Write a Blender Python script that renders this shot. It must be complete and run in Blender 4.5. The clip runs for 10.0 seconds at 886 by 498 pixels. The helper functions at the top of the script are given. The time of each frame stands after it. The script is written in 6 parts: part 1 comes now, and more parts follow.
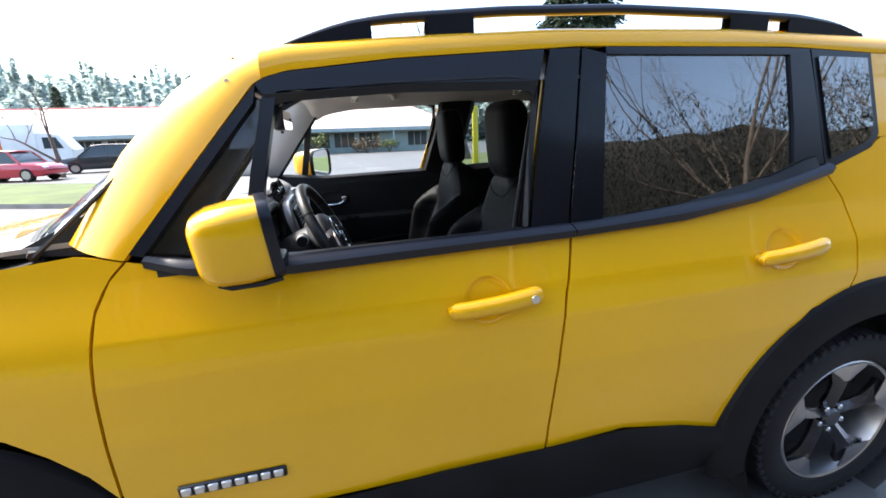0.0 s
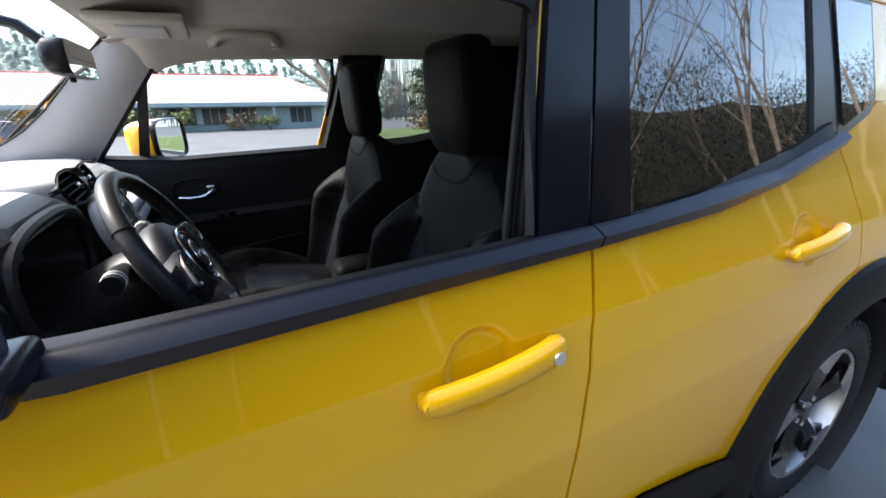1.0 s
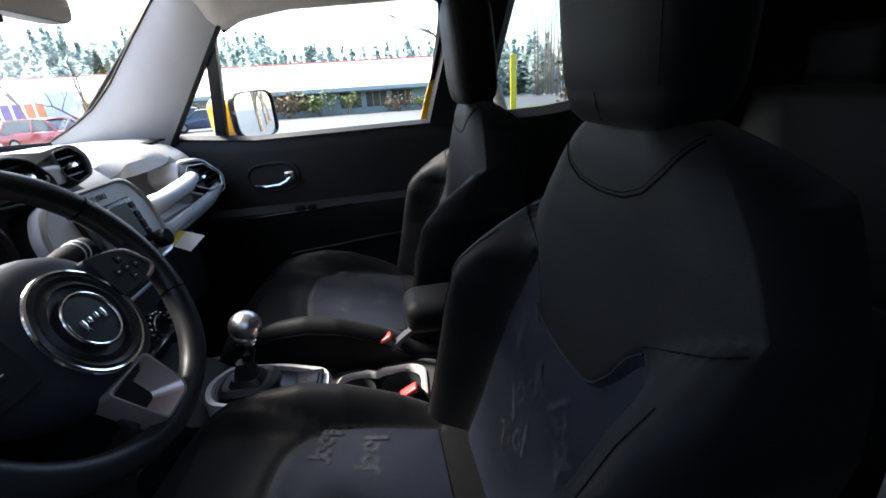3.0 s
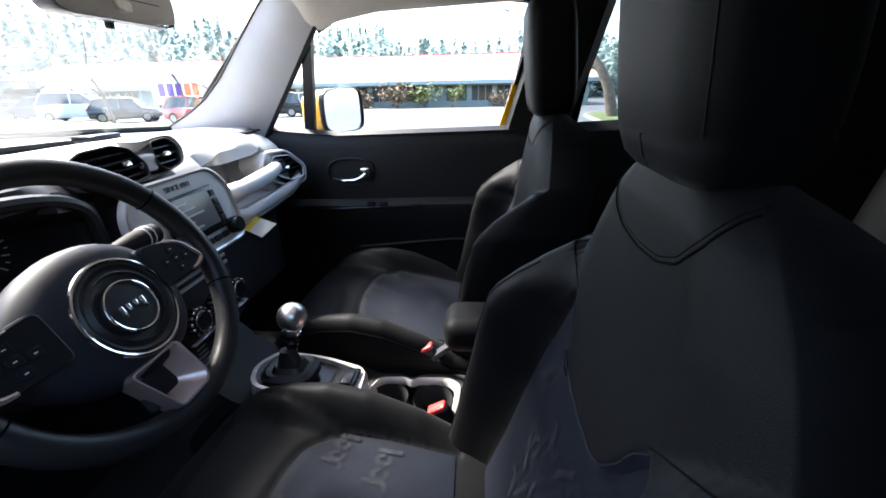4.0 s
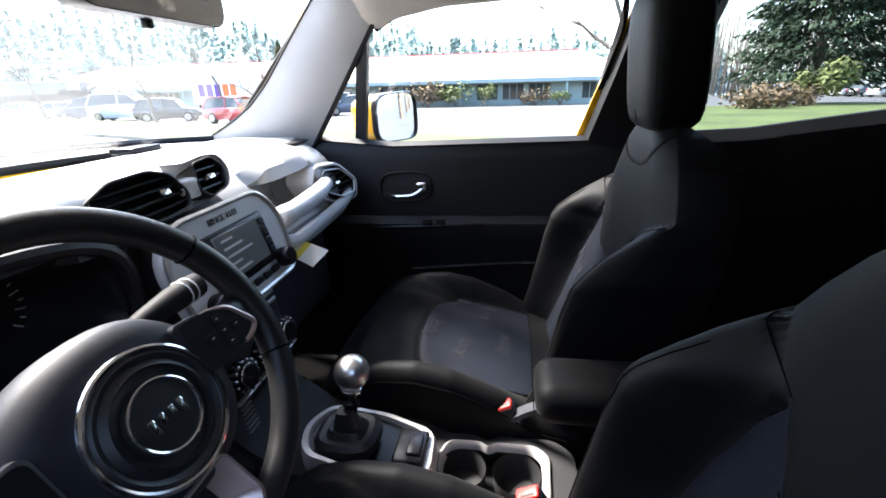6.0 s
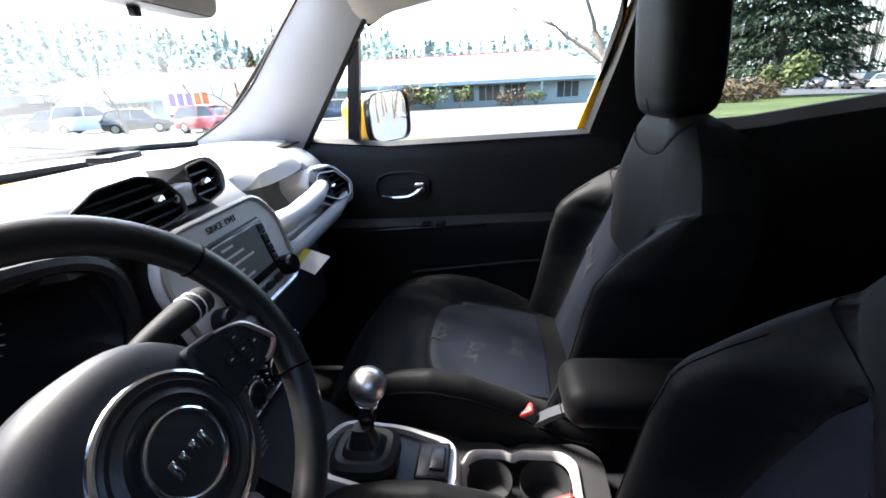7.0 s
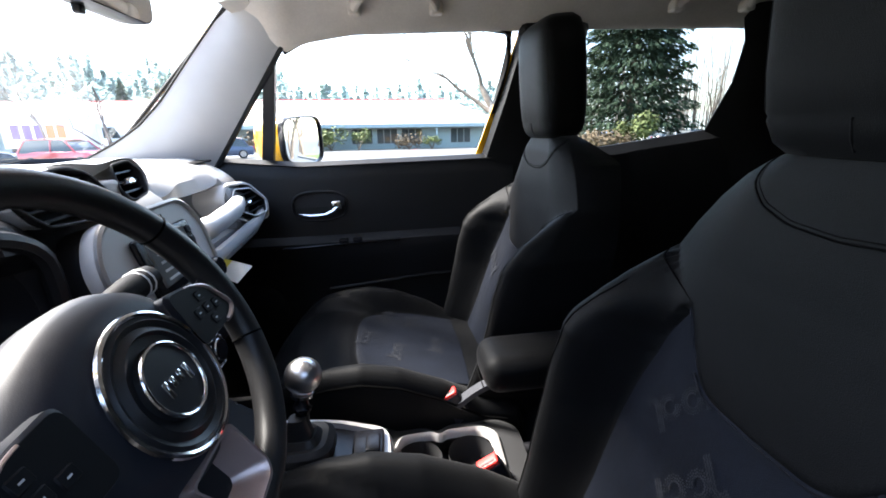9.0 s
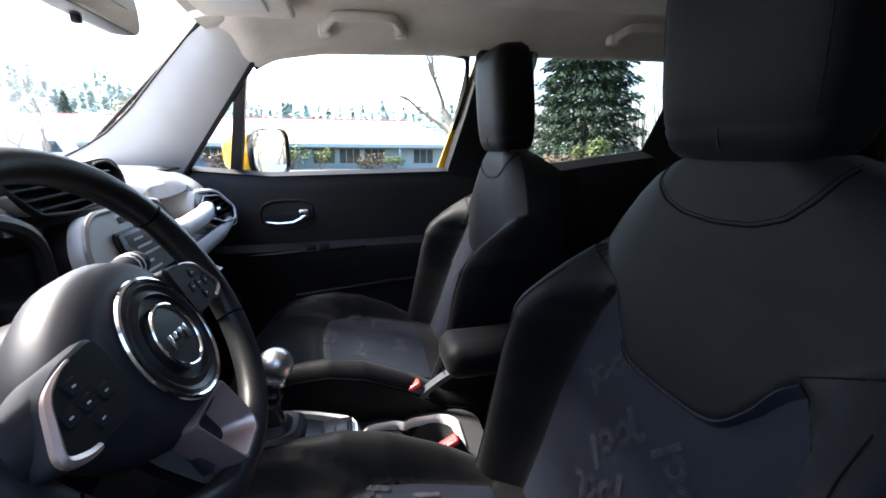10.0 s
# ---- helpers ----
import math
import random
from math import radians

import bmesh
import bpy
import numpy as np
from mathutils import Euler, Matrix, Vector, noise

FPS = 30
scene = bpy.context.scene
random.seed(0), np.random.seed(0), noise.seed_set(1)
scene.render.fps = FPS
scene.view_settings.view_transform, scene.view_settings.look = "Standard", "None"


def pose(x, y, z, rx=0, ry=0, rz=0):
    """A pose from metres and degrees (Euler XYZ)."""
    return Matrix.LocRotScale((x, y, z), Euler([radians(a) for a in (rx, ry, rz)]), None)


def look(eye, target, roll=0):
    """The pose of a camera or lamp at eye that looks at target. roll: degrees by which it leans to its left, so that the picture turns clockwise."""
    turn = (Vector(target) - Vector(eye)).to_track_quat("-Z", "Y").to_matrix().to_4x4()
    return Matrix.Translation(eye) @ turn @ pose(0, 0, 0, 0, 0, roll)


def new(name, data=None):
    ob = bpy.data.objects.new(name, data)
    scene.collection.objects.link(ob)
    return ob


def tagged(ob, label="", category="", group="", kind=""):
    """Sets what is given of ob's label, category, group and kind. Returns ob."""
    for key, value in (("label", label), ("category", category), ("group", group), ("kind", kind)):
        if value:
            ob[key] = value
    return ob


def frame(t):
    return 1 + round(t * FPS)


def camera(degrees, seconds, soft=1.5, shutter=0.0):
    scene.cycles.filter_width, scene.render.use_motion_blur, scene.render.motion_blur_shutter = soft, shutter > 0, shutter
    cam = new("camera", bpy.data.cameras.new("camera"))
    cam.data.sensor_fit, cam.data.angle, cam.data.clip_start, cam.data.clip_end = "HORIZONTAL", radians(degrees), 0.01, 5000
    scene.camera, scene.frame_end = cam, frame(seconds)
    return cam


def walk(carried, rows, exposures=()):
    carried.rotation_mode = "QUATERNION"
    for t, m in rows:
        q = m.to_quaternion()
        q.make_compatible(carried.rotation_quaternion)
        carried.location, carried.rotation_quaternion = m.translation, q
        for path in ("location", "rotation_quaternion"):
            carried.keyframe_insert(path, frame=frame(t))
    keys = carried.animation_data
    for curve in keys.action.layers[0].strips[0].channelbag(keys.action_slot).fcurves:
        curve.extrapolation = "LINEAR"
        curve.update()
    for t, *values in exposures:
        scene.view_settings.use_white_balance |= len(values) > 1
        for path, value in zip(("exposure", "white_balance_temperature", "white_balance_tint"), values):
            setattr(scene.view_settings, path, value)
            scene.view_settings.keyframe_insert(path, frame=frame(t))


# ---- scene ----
cam = camera(93.4, 10.0, soft=1.7)
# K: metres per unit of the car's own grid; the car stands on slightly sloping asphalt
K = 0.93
UP = Vector((0.02463, 0.02704, 0.99933))
CARM = UP.rotation_difference(Vector((0, 0, 1))).to_matrix().to_4x4()
METRES, TILT, LEAN, TURN = 1.78, -16.8, 3.0, -13.0
FIRST = (-0.460, -1.846, 1.541)
ROWS = [
    (0.0, 0.0, 0.0, 0.0, 0.0, 0.0, -0.0),
    (0.5, -0.0444, 0.1526, 0.0189, -8.67, -0.64, 0.91),
    (1.0, -0.0464, 0.2915, 0.0494, -14.24, -3.2, 3.24),
    (1.5, -0.025, 0.412, 0.0696, -8.33, -1.55, 1.41),
    (2.0, -0.019, 0.5096, 0.0688, -6.07, -2.21, 3.3),
    (3.5, 0.0702, 0.6172, 0.1132, 12.19, -6.64, -2.89),
    (4.0, 0.0809, 0.6294, 0.1266, 17.46, -6.65, -5.48),
    (4.5, 0.0704, 0.6442, 0.1405, 18.74, -7.49, -6.27),
    (5.0, 0.049, 0.6621, 0.15, 18.58, -7.6, -5.79),
    (5.5, 0.014, 0.6845, 0.1541, 21.6, -7.39, -6.35),
    (7.0, -0.0558, 0.7129, 0.1473, 18.58, -6.57, -4.01),
    (7.5, -0.0666, 0.7058, 0.1397, 15.86, -5.55, -2.37),
    (8.0, -0.0703, 0.6914, 0.1305, 11.03, -3.15, -1.44),
    (8.5, -0.068, 0.6738, 0.1197, 7.83, -0.92, -1.76),
    (9.0, -0.0634, 0.6535, 0.1011, 5.21, -0.32, -2.45),
    (9.5, -0.0599, 0.6292, 0.0868, 2.41, 0.95, -2.46),
    (10.0, -0.0601, 0.6082, 0.0751, 0.14, 2.65, -2.23),
]
EXPOSURES = [(0.0, 2.32, 6900, 10), (1.0, 2.2, 6900, 10), (2.0, 1.68, 6800, 10), (2.8, 2.4, 6750, 10), (3.5, 3.25, 6750, 10), (10.0, 3.25, 6750, 10)]
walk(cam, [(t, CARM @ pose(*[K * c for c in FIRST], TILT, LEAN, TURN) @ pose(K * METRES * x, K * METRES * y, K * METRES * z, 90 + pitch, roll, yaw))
           for t, x, y, z, yaw, pitch, roll in ROWS],
     exposures=EXPOSURES)

# ---- world and sun ----
world = bpy.data.worlds.new("sky")
scene.world = world
world.use_nodes = True
wn = world.node_tree
sky = wn.nodes.new("ShaderNodeTexSky")
sky.sky_type, sky.sun_disc = "NISHITA", False
sky.sun_elevation, sky.sun_rotation = radians(49), radians(-65)
sky.air_density, sky.dust_density, sky.ozone_density = 1.0, 1.5, 1.0
wn.nodes["Background"].inputs["Strength"].default_value = 0.148
wn.links.new(sky.outputs["Color"], wn.nodes["Background"].inputs["Color"])
sun = new("sun", bpy.data.lights.new("sun", "SUN"))
sun.data.energy, sun.data.angle, sun.data.color = 3.5, radians(14), (1.0, 0.972, 0.935)
sun.matrix_world = look((-20, 9.5, 25.5), (0, 0, 0))


# ---- materials ----
def mat(name, col, rough=0.5, metal=0.0, vary=0.15, scale=8.0, bump=0.0, bscale=60.0, coat=0.0, rand=0.0, spec=0.5, fine=0.0):
    """A surface with two scales of colour variation, fine relief and, where wanted, a clear coat."""
    m = bpy.data.materials.new(name)
    m.use_nodes = True
    n, l = m.node_tree.nodes, m.node_tree.links
    b = n["Principled BSDF"]
    tc = n.new("ShaderNodeTexCoord")
    n1 = n.new("ShaderNodeTexNoise")
    n1.inputs["Scale"].default_value, n1.inputs["Detail"].default_value = scale, 5
    l.new(tc.outputs["Object"], n1.inputs["Vector"])
    ramp = n.new("ShaderNodeValToRGB")
    c0 = [max(0, c * (1 - vary)) for c in col]
    c1 = [min(1, c * (1 + vary)) for c in col]
    ramp.color_ramp.elements[0].color, ramp.color_ramp.elements[1].color = (*c0, 1), (*c1, 1)
    ramp.color_ramp.elements[0].position, ramp.color_ramp.elements[1].position = 0.3, 0.7
    l.new(n1.outputs["Fac"], ramp.inputs["Fac"])
    out = ramp.outputs["Color"]
    if fine or rand:
        n2 = n.new("ShaderNodeTexNoise")
        n2.inputs["Scale"].default_value, n2.inputs["Detail"].default_value = scale * 14, 3
        l.new(tc.outputs["Object"], n2.inputs["Vector"])
        val = n.new("ShaderNodeMath")
        val.operation = "MULTIPLY_ADD"
        l.new(n2.outputs["Fac"], val.inputs[0])
        val.inputs[1].default_value, val.inputs[2].default_value = 2 * fine, 1 - fine
        last = val.outputs[0]
        if rand:
            geo = n.new("ShaderNodeNewGeometry")
            add = n.new("ShaderNodeMath")
            add.operation = "MULTIPLY_ADD"
            l.new(geo.outputs["Random Per Island"], add.inputs[0])
            add.inputs[1].default_value = 2 * rand
            sub = n.new("ShaderNodeMath")
            sub.operation = "SUBTRACT"
            l.new(last, sub.inputs[0])
            sub.inputs[1].default_value = rand
            l.new(sub.outputs[0], add.inputs[2])
            last = add.outputs[0]
        mul = n.new("ShaderNodeVectorMath")
        mul.operation = "SCALE"
        l.new(out, mul.inputs[0])
        l.new(last, mul.inputs["Scale"])
        out = mul.outputs["Vector"]
    l.new(out, b.inputs["Base Color"])
    b.inputs["Roughness"].default_value, b.inputs["Metallic"].default_value = rough, metal
    b.inputs["Specular IOR Level"].default_value = spec
    b.inputs["Coat IOR"].default_value = 1.52
    b.inputs["Coat Weight"].default_value, b.inputs["Coat Roughness"].default_value = coat, 0.03
    if bump:
        n3 = n.new("ShaderNodeTexNoise")
        n3.inputs["Scale"].default_value, n3.inputs["Detail"].default_value = bscale, 4
        l.new(tc.outputs["Object"], n3.inputs["Vector"])
        bp = n.new("ShaderNodeBump")
        bp.inputs["Strength"].default_value, bp.inputs["Distance"].default_value = bump, 0.002
        l.new(n3.outputs["Fac"], bp.inputs["Height"])
        l.new(bp.outputs["Normal"], b.inputs["Normal"])
    return m


def glass(name, tint, gloss=1.0, f0=0.03):
    """A thin pane: it lets tinted light straight through and mirrors by Fresnel."""
    m = bpy.data.materials.new(name)
    m.use_nodes = True
    n, l = m.node_tree.nodes, m.node_tree.links
    n.remove(n["Principled BSDF"])
    tr, gl, mix, lw, pw, ma = (n.new("ShaderNode" + k) for k in ("BsdfTransparent", "BsdfGlossy", "MixShader", "LayerWeight", "Math", "Math"))
    tr.inputs["Color"].default_value = (*tint, 1)
    gl.inputs["Roughness"].default_value, gl.inputs["Color"].default_value = 0.015, (gloss, gloss, gloss, 1)
    lw.inputs["Blend"].default_value = 0.5
    pw.operation, ma.operation = "POWER", "MULTIPLY_ADD"
    l.new(lw.outputs["Facing"], pw.inputs[0])
    pw.inputs[1].default_value = 4.0
    l.new(pw.outputs[0], ma.inputs[0])
    ma.inputs[1].default_value, ma.inputs[2].default_value = 1 - f0, f0
    l.new(ma.outputs[0], mix.inputs[0])
    l.new(tr.outputs[0], mix.inputs[1])
    l.new(gl.outputs[0], mix.inputs[2])
    l.new(mix.outputs[0], n["Material Output"].inputs["Surface"])
    return m


def leafy(m, share):
    """Thin leaves: part of the light goes through to the other side."""
    n, l = m.node_tree.nodes, m.node_tree.links
    b = n["Principled BSDF"]
    tl, mx = n.new("ShaderNodeBsdfTranslucent"), n.new("ShaderNodeMixShader")
    l.new(b.inputs["Base Color"].links[0].from_socket, tl.inputs["Color"])
    mx.inputs[0].default_value = share
    l.new(b.outputs[0], mx.inputs[1])
    l.new(tl.outputs[0], mx.inputs[2])
    l.new(mx.outputs[0], n["Material Output"].inputs["Surface"])
    return m


YELLOW = mat("yellow_paint", (0.76, 0.385, 0.003), 0.32, vary=0.05, scale=1.5, coat=1.0, bump=0.03, bscale=9, spec=0.1)
BLACK_TRIM = mat("black_trim", (0.006, 0.0070, 0.012), 0.28, vary=0.2, scale=5, bump=0.04, bscale=300, spec=0.34)
PILLAR_BLACK = mat("gloss_black_pillar", (0.006, 0.0070, 0.010), 0.12, vary=0.2, scale=5, spec=0.26)
CLADDING = mat("grained_cladding", (0.008, 0.008, 0.009), 0.6, vary=0.25, scale=6, bump=0.2, bscale=500, spec=0.12)
RUBBER = mat("rubber", (0.010, 0.010, 0.011), 0.6, vary=0.3, scale=9, bump=0.2, bscale=200, spec=0.3)
TYRE = mat("tyre_rubber", (0.012, 0.012, 0.013), 0.75, vary=0.3, scale=7, bump=0.4, bscale=120, spec=0.3)
ALLOY = mat("bare_alloy", (0.48, 0.46, 0.45), 0.34, metal=1.0, vary=0.08, scale=20, bump=0.05, bscale=300)
ALLOY_DARK = mat("dark_painted_alloy", (0.014, 0.013, 0.016), 0.25, vary=0.2, scale=12, coat=0.8)
KNOB_METAL = mat("brushed_knob_metal", (0.74, 0.73, 0.74), 0.30, metal=1.0, vary=0.06, scale=30, bump=0.04, bscale=400)
CHROME = mat("chrome", (0.82, 0.82, 0.84), 0.12, metal=1.0, vary=0.04, scale=30)
SATIN = mat("satin_silver_trim", (0.62, 0.60, 0.58), 0.38, metal=0.85, vary=0.06, scale=25, bump=0.04, bscale=500)
BEZEL = mat("dull_metal_bezel", (0.50, 0.48, 0.465), 0.36, metal=0.35, vary=0.08, scale=25, bump=0.04, bscale=500)
BRONZE = mat("satin_bronze_trim", (0.50, 0.40, 0.37), 0.38, metal=0.8, vary=0.08, scale=25, bump=0.04, bscale=500)
AIRBAG = mat("blue_black_airbag_plastic", (0.012, 0.0128, 0.018), 0.52, vary=0.12, scale=9, bump=0.06, bscale=900, spec=0.32)
DASH = mat("black_console_plastic", (0.044, 0.044, 0.050), 0.38, vary=0.12, scale=9, bump=0.08, bscale=900)
# Windscreen glare is painted into the dash top, radio and grey colours.
DASH_TOP = mat("glare_paled_dash_plastic", (0.27, 0.274, 0.28), 0.40, vary=0.08, scale=9, bump=0.10, bscale=900)
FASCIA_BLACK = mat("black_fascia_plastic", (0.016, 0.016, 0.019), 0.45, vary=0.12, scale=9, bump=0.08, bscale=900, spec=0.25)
RADIO_GREY = mat("glare_paled_radio_plastic", (0.56, 0.56, 0.57), 0.42, vary=0.06, scale=10, bump=0.08, bscale=900)
DASH_GREY = mat("glare_paled_grey_plastic", (0.54, 0.54, 0.55), 0.45, vary=0.06, scale=10, bump=0.08, bscale=900)
PANEL = mat("door_trim_plastic", (0.0085, 0.0085, 0.0092), 0.5, vary=0.2, scale=7, bump=0.10, bscale=900, spec=0.25)
SILL_PLASTIC = mat("sill_plastic", (0.014, 0.0145, 0.015), 0.36, vary=0.2, scale=7, bump=0.06, bscale=900, spec=0.5)
LEATHER = mat("stitched_black_leather", (0.013, 0.013, 0.014), 0.40, vary=0.2, scale=8, bump=0.10, bscale=800, spec=0.34)
FABRIC = mat("charcoal_seat_cloth", (0.0026, 0.0028, 0.0033), 0.55, vary=0.2, scale=10, bump=0.25, bscale=1100, fine=0.25, spec=0.09)
FABRIC_IN = mat("blue_black_mesh_cloth", (0.0032, 0.0049, 0.0096), 0.62, vary=0.2, scale=12, bump=0.35, bscale=1200, fine=0.35, spec=0.11)
for cloth, nap in ((FABRIC, 0.030), (FABRIC_IN, 0.020)):
    # short nap that catches light along the edges
    pb = cloth.node_tree.nodes["Principled BSDF"]
    pb.inputs["Sheen Weight"].default_value, pb.inputs["Sheen Roughness"].default_value = nap, 0.45
MOTIF = mat("grey_woven_motif", (0.026, 0.028, 0.033), 0.9, vary=0.4, scale=90, bump=0.6, bscale=1200, fine=0.5, spec=0.06)
SEAM = mat("black_seam", (0.0015, 0.0015, 0.0015), 0.95, vary=0.2, scale=30, spec=0.05)
PILLAR = mat("grey_pillar_trim", (0.50, 0.505, 0.515), 0.6, vary=0.05, scale=10, bump=0.2, bscale=800)
HEADLINER = mat("beige_headliner_felt", (0.60, 0.555, 0.51), 0.95, vary=0.06, scale=12, bump=0.5, bscale=900, fine=0.1)
CARPET = mat("black_carpet", (0.012, 0.012, 0.013), 0.95, vary=0.3, scale=14, bump=0.8, bscale=500)
RED = mat("red_buckle_button", (0.65, 0.035, 0.03), 0.35, vary=0.06, scale=30)
PAPER = mat("white_paper", (0.80, 0.79, 0.74), 0.8, vary=0.04, scale=30)
PAPER_Y = mat("yellow_paper", (0.80, 0.66, 0.08), 0.8, vary=0.05, scale=30)
PAD_BLACK = mat("flat_black_pad", (0.006, 0.006, 0.007), 0.6, vary=0.1, scale=25, spec=0.10)
# Near-black for hollows, their shade put into the colour, and other dark parts.
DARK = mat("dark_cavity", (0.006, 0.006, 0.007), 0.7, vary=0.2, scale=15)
GLOSS_BLACK = mat("gloss_black", (0.008, 0.008, 0.010), 0.26, vary=0.1, scale=20, spec=0.28)
SCREEN = mat("grey_screen", (0.15, 0.16, 0.16), 0.12, vary=0.05, scale=6)
INK = mat("pale_print", (0.55, 0.56, 0.56), 0.6, vary=0.05, scale=30)
MIRROR = mat("mirror_glass", (0.85, 0.87, 0.88), 0.015, metal=1.0, vary=0.0, scale=3)
CLEAR = glass("clear_glass", (0.97, 0.985, 0.98))
TINT = glass("privacy_glass", (0.08, 0.08, 0.085), 1.0, 0.17)
TINT_SOFT = glass("privacy_glass_far", (0.70, 0.72, 0.72), 1.0, 0.02)


# ---- mesh helpers ----
class Geo:
    """Vertices and faces of one mesh in the making."""

    def __init__(self, v=(), f=()):
        self.v, self.f = [Vector(p) for p in v], [list(q) for q in f]

    def add(self, other):
        k = len(self.v)
        self.v += other.v
        self.f += [[i + k for i in q] for q in other.f]
        return self

    def move(self, m):
        self.v = [m @ p for p in self.v]
        return self


def part(name, geo, material, parent=None, label="", k=1.0, sharp=38, **tags):
    me = bpy.data.meshes.new(name)
    me.from_pydata([p * k for p in geo.v], [], geo.f)
    bm = bmesh.new()
    bm.from_mesh(me)
    bmesh.ops.recalc_face_normals(bm, faces=bm.faces)
    bm.to_mesh(me)
    bm.free()
    me.polygons.foreach_set("use_smooth", [True] * len(me.polygons))
    me.set_sharp_from_angle(angle=radians(sharp))
    me.materials.append(material)
    ob = new(name, me)
    if parent is not None:
        ob.parent = parent
    return tagged(ob, label, **tags)


def grid(P, close_u=False, close_v=False, cap=False):
    """A sheet through rows of points P[i][j]."""
    nv, nu = len(P), len(P[0])
    g = Geo([p for row in P for p in row])
    for i in range(nv if close_v else nv - 1):
        for j in range(nu if close_u else nu - 1):
            a, b = i * nu + j, i * nu + (j + 1) % nu
            c, d = ((i + 1) % nv) * nu + (j + 1) % nu, ((i + 1) % nv) * nu + j
            g.f.append([a, b, c, d])
    if cap:
        g.f.append(list(range(nu)))
        g.f.append([(nv - 1) * nu + j for j in range(nu)])
    return g


def slab(P, t):
    """A sheet with thickness t, laid behind it along its own normals."""
    A = np.array([[tuple(p) for p in row] for row in P], float)
    du, dv = np.gradient(A, axis=1), np.gradient(A, axis=0)
    N = np.cross(du, dv)
    N /= np.linalg.norm(N, axis=2, keepdims=True) + 1e-12
    Bk = A - N * t
    nv, nu = A.shape[:2]
    g = Geo(A.reshape(-1, 3)).add(Geo(Bk.reshape(-1, 3)))
    o = nv * nu
    q = lambda i, j: i * nu + j
    for i in range(nv - 1):
        for j in range(nu - 1):
            g.f.append([q(i, j), q(i, j + 1), q(i + 1, j + 1), q(i + 1, j)])
            g.f.append([o + q(i, j), o + q(i + 1, j), o + q(i + 1, j + 1), o + q(i, j + 1)])
    ring = [q(0, j) for j in range(nu)] + [q(i, nu - 1) for i in range(1, nv)]
    ring += [q(nv - 1, j) for j in range(nu - 2, -1, -1)] + [q(i, 0) for i in range(nv - 2, 0, -1)]
    for a, b in zip(ring, ring[1:] + ring[:1]):
        g.f.append([a, o + a, o + b, b])
    return g


def resample(line, n):
    L = np.array(line, float)
    s = np.r_[0, np.cumsum(np.linalg.norm(np.diff(L, axis=0), axis=1))]
    u = np.linspace(0, s[-1], n)
    return np.stack([np.interp(u, s, L[:, k]) for k in range(L.shape[1])], axis=1)


def smooth_line(line, n):
    """A rounded run through the corners of a line."""
    L = resample(line, n * 3)
    for _ in range(max(2, n // 6)):
        L[1:-1] = 0.25 * L[:-2] + 0.5 * L[1:-1] + 0.25 * L[2:]
    return resample(L, n)


def coons(bot, rgt, top, lft, nu=24, nv=12):
    b, t, l, r = resample(bot, nu), resample(top, nu), resample(lft, nv), resample(rgt, nv)
    u, v = np.linspace(0, 1, nu)[None, :, None], np.linspace(0, 1, nv)[:, None, None]
    return ((1 - v) * b[None] + v * t[None] + (1 - u) * l[:, None] + u * r[:, None]
            - (1 - u) * (1 - v) * b[0] - u * (1 - v) * b[-1] - (1 - u) * v * t[0] - u * v * t[-1])


def tube(line, r, n=8, closed=False, flat=1.0):
    """A round bar along a line; r: one radius or one for each point; flat squeezes it upright."""
    L = [Vector(p) for p in line]
    R = [r] * len(L) if isinstance(r, (int, float)) else list(r)
    rows, side = [], None
    for i, p in enumerate(L):
        a = L[i - 1] if (i or closed) else L[0]
        b = L[(i + 1) % len(L)] if (i < len(L) - 1 or closed) else L[-1]
        d = (b - a).normalized()
        if side is None:
            side = d.cross(Vector((0, 0, 1)))
            if side.length < 1e-3:
                side = d.cross(Vector((1, 0, 0)))
        side = (side - d * side.dot(d)).normalized()
        up = side.cross(d)
        rows.append([p + (side * math.cos(2 * math.pi * j / n) + up * flat * math.sin(2 * math.pi * j / n)) * R[i] for j in range(n)])
    return grid(rows, close_u=True, close_v=closed, cap=not closed)


def box(lo, hi, r=0.0, seg=3):
    bm = bmesh.new()
    bmesh.ops.create_cube(bm, size=1.0)
    lo, hi = Vector(lo), Vector(hi)
    for v in bm.verts:
        v.co = Vector(((lo + hi)[i] / 2 + v.co[i] * (hi - lo)[i] for i in range(3)))
    if r:
        bmesh.ops.bevel(bm, geom=list(bm.edges), offset=r, segments=seg, affect="EDGES", profile=0.5)
    bm.verts.index_update()
    g = Geo([v.co.copy() for v in bm.verts], [[v.index for v in f.verts] for f in bm.faces])
    bm.free()
    return g


def lathe(prof, n=32, axis=2, cap=True):
    """A turned form: prof holds (radius, height) pairs."""
    rows = []
    for r, h in prof:
        row = []
        for j in range(n):
            a = 2 * math.pi * j / n
            p = [r * math.cos(a), r * math.sin(a), h]
            row.append(Vector(p if axis == 2 else (p[0], p[2], p[1])))
        rows.append(row)
    return grid(rows, close_u=True, cap=cap)


def plate(outline, y0, y1, bev=0.0):
    """An upright plate: an outline in x and z, pulled from y0 to y1."""
    n = len(outline)
    g = Geo([(x, y0, z) for x, z in outline] + [(x, y1, z) for x, z in outline])
    g.f = [list(range(n)), list(range(n, 2 * n))] + [[i, (i + 1) % n, n + (i + 1) % n, n + i] for i in range(n)]
    return g


